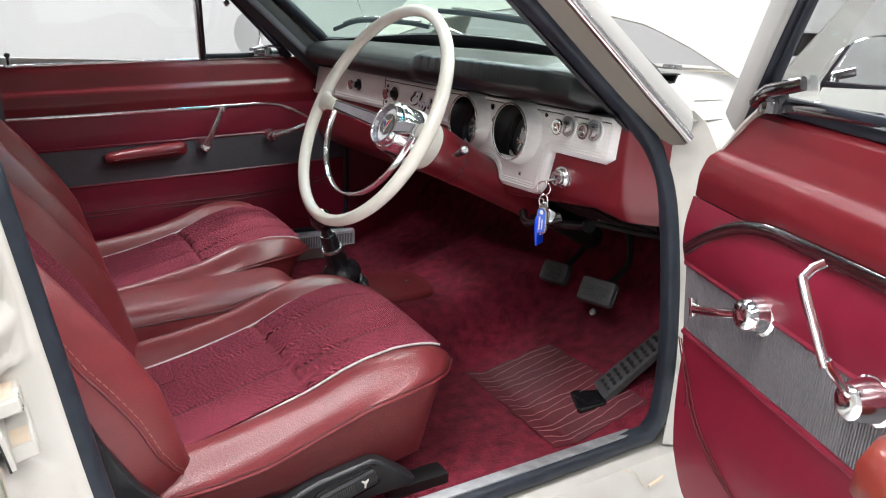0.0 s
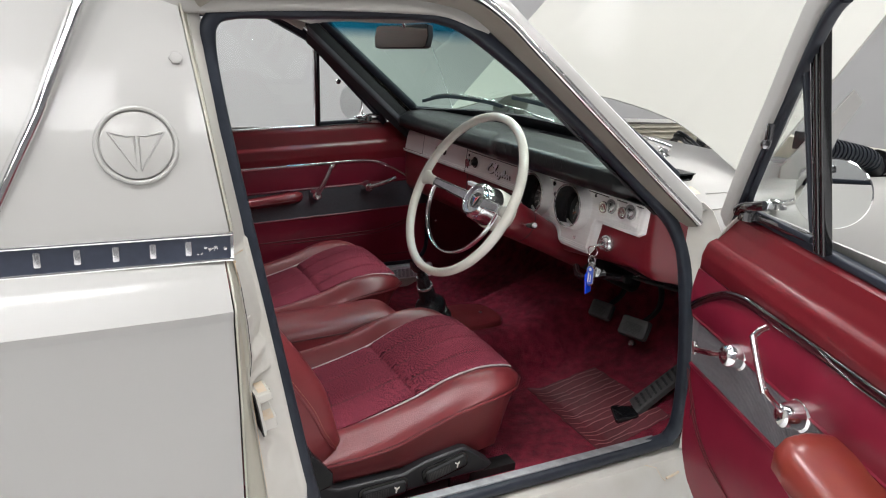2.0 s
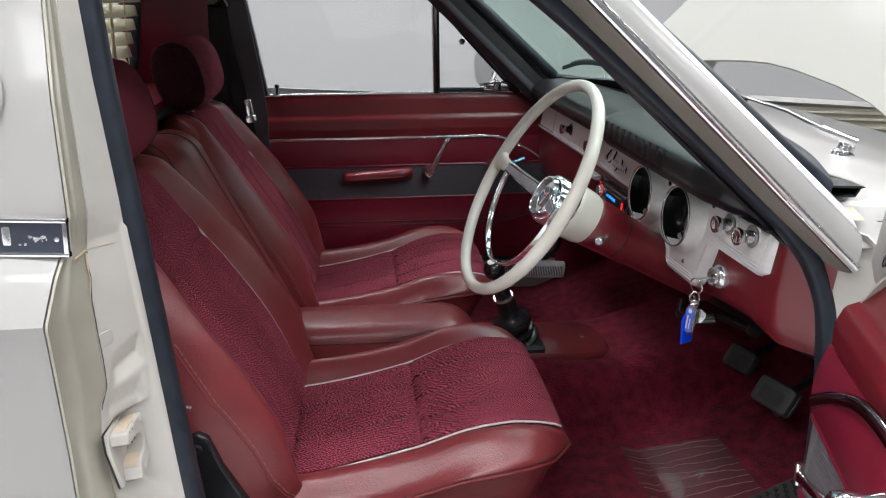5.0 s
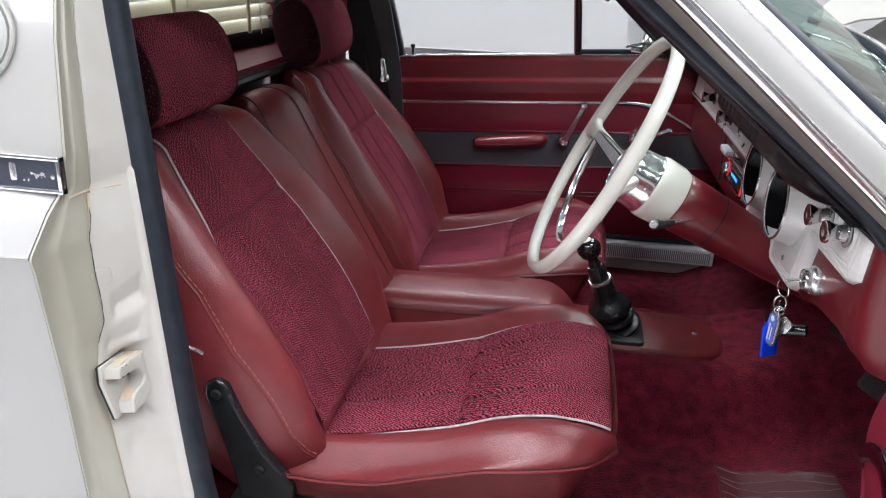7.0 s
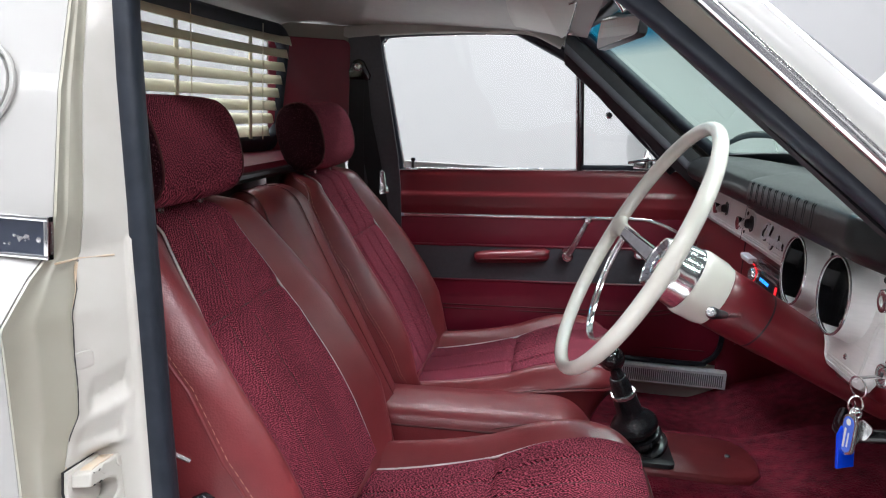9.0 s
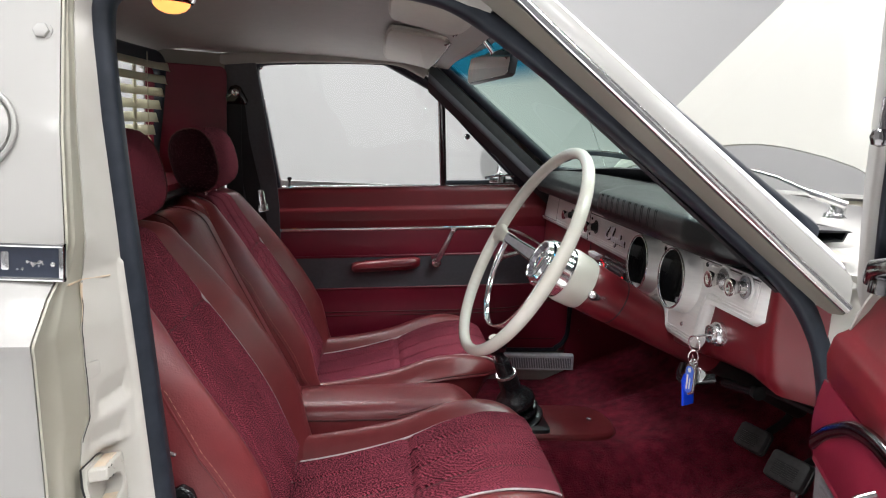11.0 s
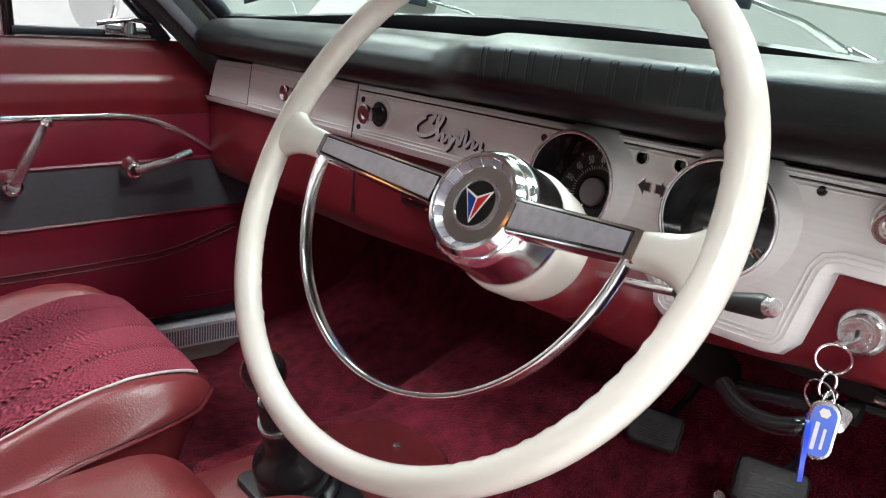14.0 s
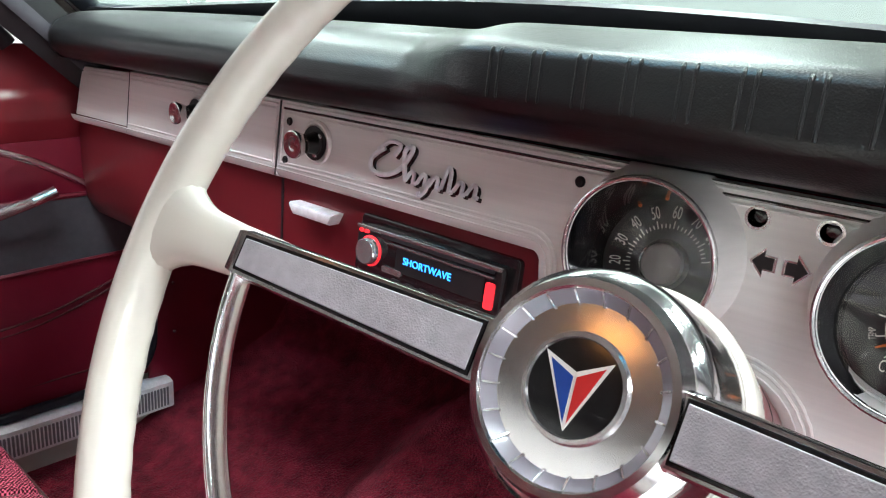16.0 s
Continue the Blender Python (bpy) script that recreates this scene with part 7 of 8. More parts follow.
for z0 in (0.605, 0.710):
    part("band_bead", tube([(x, 0.671, z0 + tz(x)) for x in np.linspace(DX0, DX1, 8)], 0.004, 6), M["door_vinyl"], ld)


def left_lower(u, v):
    x = lerp(DX0, DX1, u)
    z = lerp(0.400, 0.604 + tz(x), v)
    y = 0.674 - 0.008 * math.sin(math.pi * min(1, v * 1.3))
    return (x, y + 0.004 * noise.noise(V((x * 5, z * 9, 1))), z)


part("lower_panel", sheet(left_lower, 30, 16), M["door_vinyl"], ld, "crimson vinyl lower panel", solid=0.004)
for dz in (0.0, 0.012):
    part("pressed_line", tube(smooth_path([(-0.58, 0.666, 0.505 - dz), (-0.2, 0.666, 0.523 - dz), (0.05, 0.666, 0.535 - dz), (0.18, 0.667, 0.548 - dz), (0.31, 0.668, 0.592 - dz)], 6), 0.0018, 6), M["stitch"], ld)
part("pressed_line", tube([(-0.5, 0.667, 0.430), (0.31, 0.667, 0.440)], 0.0018, 6), M["stitch"], ld)
arm = part("armrest", loft([[(x, 0.672 - d * k, zc + tz(x) + h * k2) for d, h, k, k2 in ((0.0, 0.017, 1, g), (0.030, 0.018, w, g), (0.042, 0.008, w, g), (0.044, -0.006, w, g), (0.032, -0.020, w, g), (0.0, -0.024, 1, g))] for x, w, g, zc in ((-0.366, 0.45, 0.55, 0.678), (-0.355, 0.85, 0.8, 0.679), (-0.32, 1.0, 0.9, 0.682), (-0.20, 1.0, 1.0, 0.688), (-0.165, 0.9, 0.95, 0.690), (-0.150, 0.5, 0.6, 0.690))]), M["door_red"], ld, "red padded armrest", crease=50)
part("armrest_groove", tube([(-0.345, 0.6285, 0.677 + tz(-0.345)), (-0.18, 0.6275, 0.684 + tz(-0.18))], 0.0014, 5), M["stitch"], arm)


def crank(parent, c, away, tip, name, label):
    """A window winder or latch handle: boss on the panel, bent arm, knob."""
    c, away, tip = V(c), V(away).normalized(), V(tip)
    m = axes(c, away.orthogonal(), away.cross(away.orthogonal()))
    if m.to_3x3().col[2].dot(away) < 0:
        m = m @ pose(0, 0, 0, 180, 0, 0)
    h = part(name, lathe([(0.0205, 0.0), (0.0215, 0.003), (0.0195, 0.006), (0.0175, 0.024), (0.0150, 0.031), (0.0110, 0.033), (0.0095, 0.031), (0.0, 0.031)], m, 30), M["chrome"], parent, label)
    start = c + away * 0.026
    way = (tip - start).normalized()
    side = way.cross(away).normalized()
    part("arm", sweep([start, lerp(start, tip, 0.3) + away * 0.006, lerp(start, tip, 0.75) + away * 0.006, tip], rrect(0.019, 0.009, 0.003, 2), up=tuple(away), scale=lambda t: 1.0 - 0.35 * t), M["satin"], h, "chrome arm")
    return h, m


h, _ = crank(ld, (-0.099, 0.670, 0.690), (0, -1, 0), (-0.052, 0.625, 0.800), "window_winder", "chrome window winder")
part("knob", lathe([(0.006, 0.0), (0.009, 0.006), (0.009, 0.012), (0.0, 0.014)], axes((-0.052, 0.622, 0.800), (1, 0, 0), (0, 0, 1)), 14), M["chrome"], h)
h, _ = crank(ld, (0.099, 0.674, 0.710), (0, -1, 0), (0.185, 0.628, 0.742), "door_handle", "chrome inside door handle")
part("grip", tube([(0.165, 0.626, 0.735), (0.195, 0.624, 0.747)], 0.0085, 12), M["chrome"], h)
lock = part("lock_button", lathe([(0.010, 0.0), (0.009, 0.002), (0.0035, 0.004), (0.003, 0.020), (0.0065, 0.023), (0.0075, 0.028), (0.0055, 0.032), (0.0, 0.033)], pose(-0.566, 0.688, 0.905), 16), M["gloss_black"], ld, "small black lock button")
part("ferrule", lathe([(0.012, -0.002), (0.010, 0.003), (0.0, 0.004)], pose(-0.566, 0.688, 0.905), 16), M["chrome"], lock)
frame_pts = [(-0.603, 0.690, 0.905), (-0.632, 0.660, 1.07), (-0.662, 0.626, 1.235), (-0.655, 0.617, 1.268), (-0.62, 0.614, 1.280), (-0.45, 0.613, 1.293), (-0.30, 0.612, 1.299), (-0.235, 0.615, 1.290), (-0.175, 0.622, 1.258), (-0.115, 0.632, 1.210), (0.02, 0.660, 1.085), (0.13, 0.685, 0.985), (0.17, 0.694, 0.945)]
part("window_frame", sweep(smooth_path(frame_pts, 6), rrect(0.024, 0.028, 0.006, 3), up=(0, 1, 0)), M["rubber"], ld, "black window frame and seal")
part("frame_bright", sweep(smooth_path([(x * 1.0 + 0.012 * (1 if i < 4 else 0), y + 0.004, z - (0.012 if 3 <= i < 9 else 0)) for i, (x, y, z) in enumerate(frame_pts[:9])], 5), rrect(0.005, 0.006, 0.002, 2), up=(0, 1, 0)), M["worn_chrome"], ld)
part("vent_post", sweep([(-0.107, 0.636, 1.20), (-0.083, 0.694, 0.932)], rrect(0.019, 0.016, 0.004, 2), up=(0, 1, 0)), M["gloss_black"], ld, "black quarter-light post")
part("vent_post_bright", sweep([(-0.1175, 0.634, 1.20), (-0.0935, 0.692, 0.932)], rrect(0.005, 0.014, 0.002, 2), up=(0, 1, 0)), M["worn_chrome"], ld)
part("vent_sill", sweep([(-0.08, 0.690, 0.940), (0.17, 0.690, 0.953)], rrect(0.016, 0.014, 0.004, 2)), M["rubber"], ld)
latch = part("vent_latch", lathe([(0.010, 0.0), (0.010, 0.006), (0.007, 0.010), (0.0, 0.011)], axes((-0.020, 0.664, 1.086), (1, 0, 0), (0, 0.35, 0.94)) @ pose(0, 0, 0, 0, 0 if axes((0, 0, 0), (1, 0, 0), (0, 0.35, 0.94)).col[2].y < 0 else 180, 0), 16), M["worn_chrome"], ld, "quarter-light catch")
vh = part("vent_handle", sweep([(0.045, 0.672, 0.962), (0.10, 0.662, 0.975), (0.135, 0.668, 0.972)], rrect(0.012, 0.007, 0.003, 2)), M["chrome_dark_reflection"], ld, "chrome quarter-light handle")
part("handle_boss", join(lathe([(0.014, 0.0), (0.012, 0.02), (0.0, 0.022)], pose(0.10, 0.676, 0.950), 16), box((0.06, 0.675, 0.945), (0.14, 0.69, 0.962), 0.004)), M["chrome_dark_reflection"], vh)


def left_pane(u, v):
    x = lerp(-0.66, 0.16, u)
    top = line(x, [(-0.66, 1.25), (-0.62, 1.28), (-0.3, 1.297), (-0.115, 1.21), (0.17, 0.945)])
    z = lerp(0.91, top, v)
    return (x, lerp(0.697, 0.622, (z - 0.91) / 0.38), z)


lp = part("pane", sheet(left_pane, 20, 8), M["window_glass"], ld)
lp.visible_shadow = False
part("outer_skin", sheet(lambda u, v: (lerp(-0.65, 0.36, u), line(v, [(0, 0.77), (0.3, 0.80), (0.8, 0.81), (0.92, 0.765), (1, 0.715)]), lerp(0.25, 0.925, v)), 10, 14), M["paint"], ld, "white outer door skin", solid=0.003)
part("window_seal", tube([V(left_pane(u, 1.0)) + V((0, -0.012, 0.004)) for u in np.linspace(0.02, 0.98, 60)], 0.0085, 8), M["rubber"], body, "black rubber along the window's head")
part("left_seal", sweep(smooth_path([(0.352, 0.668, 0.74), (0.352, 0.666, 0.50), (0.343, 0.664, 0.440), (0.315, 0.662, 0.412), (0.27, 0.662, 0.402), (-0.1, 0.662, 0.400), (-0.5, 0.662, 0.400)], 6), rrect(0.014, 0.016, 0.005, 3), up=(0, 1, 0)), M["rubber"], body, "black rubber door seal")


def outside_mirror(parent, c, n, r, stem):
    n = V(n).normalized()
    m = axes(c, n.orthogonal(), n.cross(n.orthogonal()))
    if m.to_3x3().col[2].dot(n) < 0:
        m = m @ pose(0, 0, 0, 180, 0, 0)
    mm = part("outside_mirror", lathe([(r * 0.2, -0.030), (r * 0.75, -0.022), (r * 0.97, -0.006), (r, 0.0), (r * 0.97, 0.003), (r * 0.94, 0.001), (0.0, 0.001)], m, 40), M["chrome"], parent, "round chrome outside mirror")
    part("mirror_glass", lathe([(r * 0.97, 0.0012), (r * 0.97, 0.0036), (0.0, 0.0036)], m, 40), M["mirror"], mm, "round mirror glass")
    part("mirror_arm", tube([V(c) - n * 0.02, V(stem)], 0.007, 10), M["chrome"], mm, "chrome mirror arm")
    part("arm_foot", lathe([(0.026, -0.004), (0.022, 0.008), (0.010, 0.014), (0.0, 0.014)], pose(*stem), 18), M["chrome"], mm)


outside_mirror(ld, (0.078, 0.800, 1.004), (-0.93, -0.36, 0.0), 0.062, (0.14, 0.775, 0.925))

# ---------------------------------------------------------------- seat belt, roof fittings
belt = thing("seat_belt", "black seat belt hanging from the door pillar", "seat belt", (-0.70, 0.62, 0.45))
part("pillar_board", sheet(lambda u, v: (lerp(-0.745, line(lerp(0.42, 1.285, v), [(0.42, -0.575), (0.90, -0.592), (1.235, -0.650), (1.29, -0.660)]), u), lerp(0.655, 0.690, v * 0 + 1 - v) - 0.06 * v, lerp(0.42, 1.285, v)), 4, 10), M["band"], belt, "dark grey pillar trim", solid=0.004)
bm_ = axes((-0.713, 0.606, 1.180), (1, 0, 0), (0, -0.1, 1))
if bm_.to_3x3().col[2].y > 0:
    bm_ = bm_ @ pose(0, 0, 0, 0, 180, 0)
part("anchor", prism([(-0.030, -0.030), (0.030, -0.030), (0.034, -0.018), (0.014, 0.020), (0.0, 0.026), (-0.014, 0.020), (-0.034, -0.018)], 0.014, bm_, 0.004), M["gloss_black"], belt, "black swivel anchor")
part("anchor_bolt", lathe([(0.011, 0.012), (0.011, 0.018), (0.008, 0.021), (0.0, 0.019)], bm_ @ pose(0, 0.004, 0), 16), M["worn_chrome"], belt)
part("webbing", sweep([(-0.713, 0.602, 1.165), (-0.700, 0.610, 1.05), (-0.668, 0.628, 0.90), (-0.645, 0.636, 0.78), (-0.63, 0.64, 0.60), (-0.62, 0.65, 0.40)], [(-0.024, -0.0010), (0.024, -0.0010), (0.024, 0.0010), (-0.024, 0.0010)], up=(0, -1, 0)), M["webbing"], belt, "black webbing")
part("webbing", sweep([(-0.720, 0.598, 1.165), (-0.722, 0.61, 1.00), (-0.715, 0.63, 0.80), (-0.71, 0.64, 0.45)], [(-0.024, -0.0010), (0.024, -0.0010), (0.024, 0.0010), (-0.024, 0.0010)], up=(0, -1, 0)), M["webbing"], belt)
part("tongue", join(prism(rrect(0.026, 0.052, 0.006, 3), 0.004, axes((-0.638, 0.618, 0.875), (0.7, -0.6, 0.2), (-0.2, 0.1, 1)), 0.001), prism(rrect(0.036, 0.022, 0.005, 3), 0.010, axes((-0.632, 0.622, 0.845), (0.7, -0.6, 0.2), (-0.2, 0.1, 1)), 0.002)), M["worn_chrome"], belt, "steel belt tongue")
belt2 = thing("driver_seat_belt", "black driver's belt with steel tongue beside the seat", "seat belt", (-0.60, -0.66, 0.45))
part("webbing", sweep([(-0.735, -0.606, 1.17), (-0.715, -0.612, 1.0), (-0.655, -0.648, 0.80), (-0.615, -0.672, 0.62), (-0.60, -0.68, 0.42)], [(-0.024, -0.0010), (0.024, -0.0010), (0.024, 0.0010), (-0.024, 0.0010)], up=(0, 1, 0)), M["webbing"], belt2)
part("tongue", join(tube([(-0.602, -0.664, 0.700), (-0.575, -0.652, 0.672), (-0.56, -0.646, 0.662)], 0.003, 6), tube([(-0.606, -0.666, 0.715), (-0.590, -0.655, 0.712), (-0.585, -0.655, 0.700)], 0.003, 6)), M["worn_chrome"], belt2, "steel belt tongue")

mirror = thing("interior_mirror", "interior mirror on a chrome stem from the roof", "mirror", (-0.065, 0.024, 1.215))
mm_ = axes((-0.065, 0.024, 1.249), (0.060, -0.225, 0.011), (0.10, 0.03, 1))
if mm_.to_3x3().col[2].x > 0:
    mm_ = axes((-0.065, 0.024, 1.249), (-0.060, 0.225, -0.011), (0.10, 0.03, 1))
hull = [(-0.109, -0.026), (-0.098, -0.030), (0.098, -0.030), (0.109, -0.026), (0.115, 0.0), (0.109, 0.027), (0.098, 0.030), (-0.098, 0.030), (-0.109, 0.027), (-0.115, 0.0)]
part("housing", prism(hull, 0.016, mm_ @ pose(0, 0, -0.016), 0.002), M["black"], mirror, "dark metal housing", bevel=0.003)
part("glass", prism([(x * 0.97, y * 0.94) for x, y in hull], 0.0008, mm_ @ pose(0, 0, 0.0005)), M["mirror"], mirror, "mirror glass")
part("stem", tube(smooth_path([(-0.055, 0.02, 1.262), (-0.060, 0.012, 1.280), (-0.095, 0.0, 1.318)], 5), 0.006, 10), M["chrome"], mirror, "chrome stem")
part("knuckle", lathe([(0.0, -0.012), (0.010, -0.006), (0.011, 0.0), (0.010, 0.006), (0.0, 0.012)], pose(-0.052, 0.018, 1.258), 14), M["worn_chrome"], mirror)

for s, label in ((1, "cream passenger sun visor folded up under the roof"), (-1, "cream driver's sun visor folded up under the roof")):
    vis = thing("sun_visor", label, "sun visor", (-0.2, s * 0.3, 1.29), group="sun visors")
    out_, in_ = V((-0.222, s * 0.495, 1.297)), V((-0.212, s * 0.075, 1.321))
    vm = axes((out_ + in_) / 2, in_ - out_, V((-1, 0, 0.17)))
    if vm.to_3x3().col[2].z > 0:
        vm = axes((out_ + in_) / 2, out_ - in_, V((-1, 0, 0.17)))
    way = 1 if (vm.to_3x3().col[0].y > 0) == (s > 0) else -1      # own x towards the door
    shape = [(way * a, b) for a, b in ((-0.205, -0.066), (0.200, -0.066), (0.212, -0.050), (0.205, 0.040), (0.180, 0.066), (-0.150, 0.072), (-0.198, 0.055), (-0.212, 0.020))]
    if way < 0:
        shape = shape[::-1]
    round_ = [(p.x, p.y) for p in smooth_path([(a, b, 0) for a, b in shape], 5, closed=True)]
    part("board", prism(round_, 0.016, vm @ pose(0, 0, -0.002), 0.006), M["visor"], vis, "padded cream visor")
    part("edge_seam", tube([vm @ V((a * 1.005, b * 1.01, 0.006)) for a, b in round_], 0.0022, 6, closed=True), M["visor"], vis)
    part("hinge_rod", tube([vm @ V((way * -0.19, -0.072, 0.006)), vm @ V((way * 0.19, -0.072, 0.006))], 0.0030, 8), M["worn_chrome"], vis, "bright hinge rod")
    part("pivot_bracket", prism(rrect(0.022, 0.013, 0.004, 2), 0.008, vm @ pose(way * 0.188, -0.077, 0), 0.002), M["visor"], vis)
    part("hook", tube([(-0.145, s * 0.085, 1.309), (-0.150, s * 0.082, 1.297), (-0.158, s * 0.082, 1.294)], 0.0025, 6), M["worn_chrome"], vis)
dome = thing("dome_light", "lit round dome light on the headlining", "lamp", (-0.715, -0.05, 1.33))
dmx = pose(-0.715, -0.055, 1.339, 180, 0, 0)
part("bezel", lathe([(0.046, 0.0), (0.047, 0.004), (0.043, 0.011), (0.038, 0.013), (0.036, 0.010)], dmx, 32), M["chrome"], dome, "chrome bezel")
part("lens", lathe([(0.0365, 0.006), (0.034, 0.018), (0.026, 0.026), (0.014, 0.031), (0.0, 0.032)], dmx, 28), M["lamp_glow"], dome, "warm glowing lens")

# ---------------------------------------------------------------- driver's door, wide open
U = V((-0.31, -0.951, 0)).normalized()
RD = axes((0.235, -0.800, 0.0), U, V((0, 0, 1)).cross(U))   # own x along the door, y out of the car, z up
rd = thing("driver_door", "open driver's door with red trim, charcoal band and chrome fittings", "car door", m=RD)


def dz(s):
    return -0.050 * (s - 0.14)


def front_s(z):
    return line(z, [(0.40, 0.155), (0.43, 0.115), (0.48, 0.088), (0.59, 0.066), (0.68, 0.047), (0.77, 0.030), (0.84, 0.030), (0.90, 0.055), (0.95, 0.095), (0.975, 0.125)])


S1 = 0.90


def door_sheet(z0, z1, depth, nu=30, nv=12, tilt=True, grow=0.0):
    def f(u, v):
        z = lerp(z0, z1, v)
        s = lerp(front_s(z) + grow, S1, u)
        zz = z + (dz(s) if tilt else 0)
        return (s, depth(u, v, s, z), zz)
    return sheet(f, nu, nv)


part("upper_rail", door_sheet(0.842, 0.972, lambda u, v, s, z: line(v, [(0, -0.004), (0.25, -0.012), (0.45, -0.010), (0.52, 0.0), (0.75, 0.008), (0.93, 0.010), (1.0, 0.024)]), 30, 26), M["door_red"], rd, "red painted upper door rail", solid=0.004)
trim = [(0.040, -0.013, 0.772), (0.070, -0.013, 0.793), (0.100, -0.013, 0.811), (0.148, -0.013, 0.833), (0.200, -0.013, 0.843), (0.251, -0.013, 0.843), (0.356, -0.013, 0.840), (0.52, -0.013, 0.833), (0.7, -0.013, 0.825), (S1, -0.013, 0.815)]
part("trim_strip", sweep(smooth_path(trim, 6), rrect(0.010, 0.017, 0.004, 3)), M["chrome_dark_reflection"], rd, "chrome trim strip coloured dark for its reflection")
part("mid_panel", door_sheet(0.742, 0.840, lambda u, v, s, z: -0.006 - 0.007 * math.sin(math.pi * v), 24, 8), M["door_vinyl"], rd, "crimson vinyl panel", solid=0.004)
part("charcoal_band", door_sheet(0.652, 0.745, lambda u, v, s, z: -0.004, 24, 4), M["band_lit"], rd, "charcoal ribbed band", solid=0.004)
band_ribs = bmesh.new()
for i in range(230):
    s = 0.060 + i * 0.00365
    z0, z1 = 0.655 + dz(s), 0.742 + dz(s)
    vs = [band_ribs.verts.new(p) for p in ((s, -0.0074, z0), (s + 0.0018, -0.0074, z0), (s + 0.0018, -0.0074, z1), (s, -0.0074, z1), (s, -0.0055, z0), (s + 0.0018, -0.0055, z0), (s + 0.0018, -0.0055, z1), (s, -0.0055, z1))]
    for f in ((0, 1, 2, 3), (0, 4, 5, 1), (1, 5, 6, 2), (2, 6, 7, 3), (3, 7, 4, 0)):
        band_ribs.faces.new([vs[k] for k in f])
bmesh.ops.recalc_face_normals(band_ribs, faces=band_ribs.faces)
part("band_ribs", band_ribs, M["band_lit"], rd, "fine upright ribs")["kind"] = "stuff"
part("lower_panel", door_sheet(0.405, 0.655, lambda u, v, s, z: -0.004 - 0.010 * math.sin(math.pi * min(1, v * 1.15)) + 0.004 * noise.noise(V((s * 6, z * 8, 2))), 34, 22), M["door_vinyl"], rd, "crimson vinyl lower panel", solid=0.004)
for z0 in (0.650, 0.746):
    part("band_bead", tube([(s, -0.007, z0 + dz(s)) for s in np.linspace(front_s(z0) + 0.002, S1, 10)], 0.0045, 7), M["door_vinyl"], rd)
for k in (0, 1):
    part("pressed_arc", tube(smooth_path([(0.055 + 0.006 * k, -0.013, 0.645), (0.085 + 0.01 * k, -0.015, 0.600), (0.13 + 0.012 * k, -0.017, 0.545), (0.22 + 0.015 * k, -0.017, 0.500), (0.40, -0.017, 0.474 - 0.012 * k), (0.80, -0.016, 0.452 - 0.012 * k)], 6), 0.0011, 6), M["stitch"], rd)
for i in range(9):
    s = 0.095 + i * 0.030
    top = line(s, [(0.085, 0.60), (0.13, 0.545), (0.22, 0.50), (0.40, 0.474)])
    part("pressed_flute", tube([(s, -0.0145, top - 0.012), (s + 0.004, -0.011, max(0.42, top - 0.09 - 0.006 * i))], 0.0010, 6), M["stitch"], rd)
# handle, winder, armrest
m = axes((0.206, -0.005, 0.742), (1, 0, 0), (0, 0, 1))
if m.to_3x3().col[2].y > 0:
    m = m @ pose(0, 0, 0, 0, 180, 0)
han = part("door_handle", lathe([(0.026, 0.0), (0.027, 0.004), (0.023, 0.007), (0.021, 0.020), (0.018, 0.030), (0.014, 0.033), (0.006, 0.035), (0.0, 0.035)], m, 16), M["chrome"], rd, "chrome inside door handle")
part("lever", sweep(smooth_path([(0.200, -0.028, 0.740), (0.170, -0.034, 0.730), (0.140, -0.034, 0.720), (0.112, -0.034, 0.712)], 5), rrect(0.008, 0.012, 0.003, 3), up=(0, 0, 1), scale=lambda t: 1.0 + 0.25 * max(0, t - 0.8) * 5), M["chrome"], han, "chrome lever")
part("lever_tip", sweep([(0.112, -0.034, 0.702), (0.106, -0.036, 0.726)], rrect(0.010, 0.010, 0.004, 3)), M["chrome"], han)
m2 = axes((0.384, -0.006, 0.726), (1, 0, 0), (0, 0, 1))
if m2.to_3x3().col[2].y > 0:
    m2 = m2 @ pose(0, 0, 0, 0, 180, 0)
win = part("window_winder", lathe([(0.026, 0.0), (0.027, 0.004), (0.023, 0.007), (0.021, 0.022), (0.018, 0.034), (0.014, 0.037), (0.006, 0.039), (0.0, 0.039)], m2, 16), M["chrome"], rd, "chrome window winder")
part("arm", sweep([(0.384, -0.036, 0.730), (0.387, -0.060, 0.752), (0.390, -0.076, 0.768), (0.389, -0.080, 0.776)], rrect(0.009, 0.008, 0.003, 2), up=(0, -1, 0)), M["chrome"], win, "chrome arm")
part("grip", sweep([(0.390, -0.080, 0.768), (0.372, -0.081, 0.793), (0.350, -0.081, 0.822), (0.338, -0.080, 0.838)], rrect(0.0075, 0.010, 0.003, 3), up=(0, -1, 0)), M["chrome"], win, "chrome grip")
part("grip_end", sweep([(0.339, -0.080, 0.836), (0.336, -0.068, 0.846), (0.335, -0.056, 0.851)], rrect(0.006, 0.010, 0.002, 2), up=(0, -1, 0)), M["chrome"], win)
rings = []
for s, w, g, zc in ((0.446, 0.35, 0.35, 0.708), (0.452, 0.80, 0.75, 0.708), (0.466, 1.05, 0.95, 0.706), (0.50, 1.1, 1.0, 0.702), (0.58, 0.98, 0.95, 0.684), (0.70, 0.85, 0.95, 0.668), (0.76, 0.5, 0.6, 0.668)):
    rings.append([(s, -0.004 - d * w, zc + h * g) for d, h in ((0.0, 0.032), (0.05, 0.040), (0.082, 0.034), (0.094, 0.016), (0.094, -0.014), (0.080, -0.034), (0.0, -0.052))])
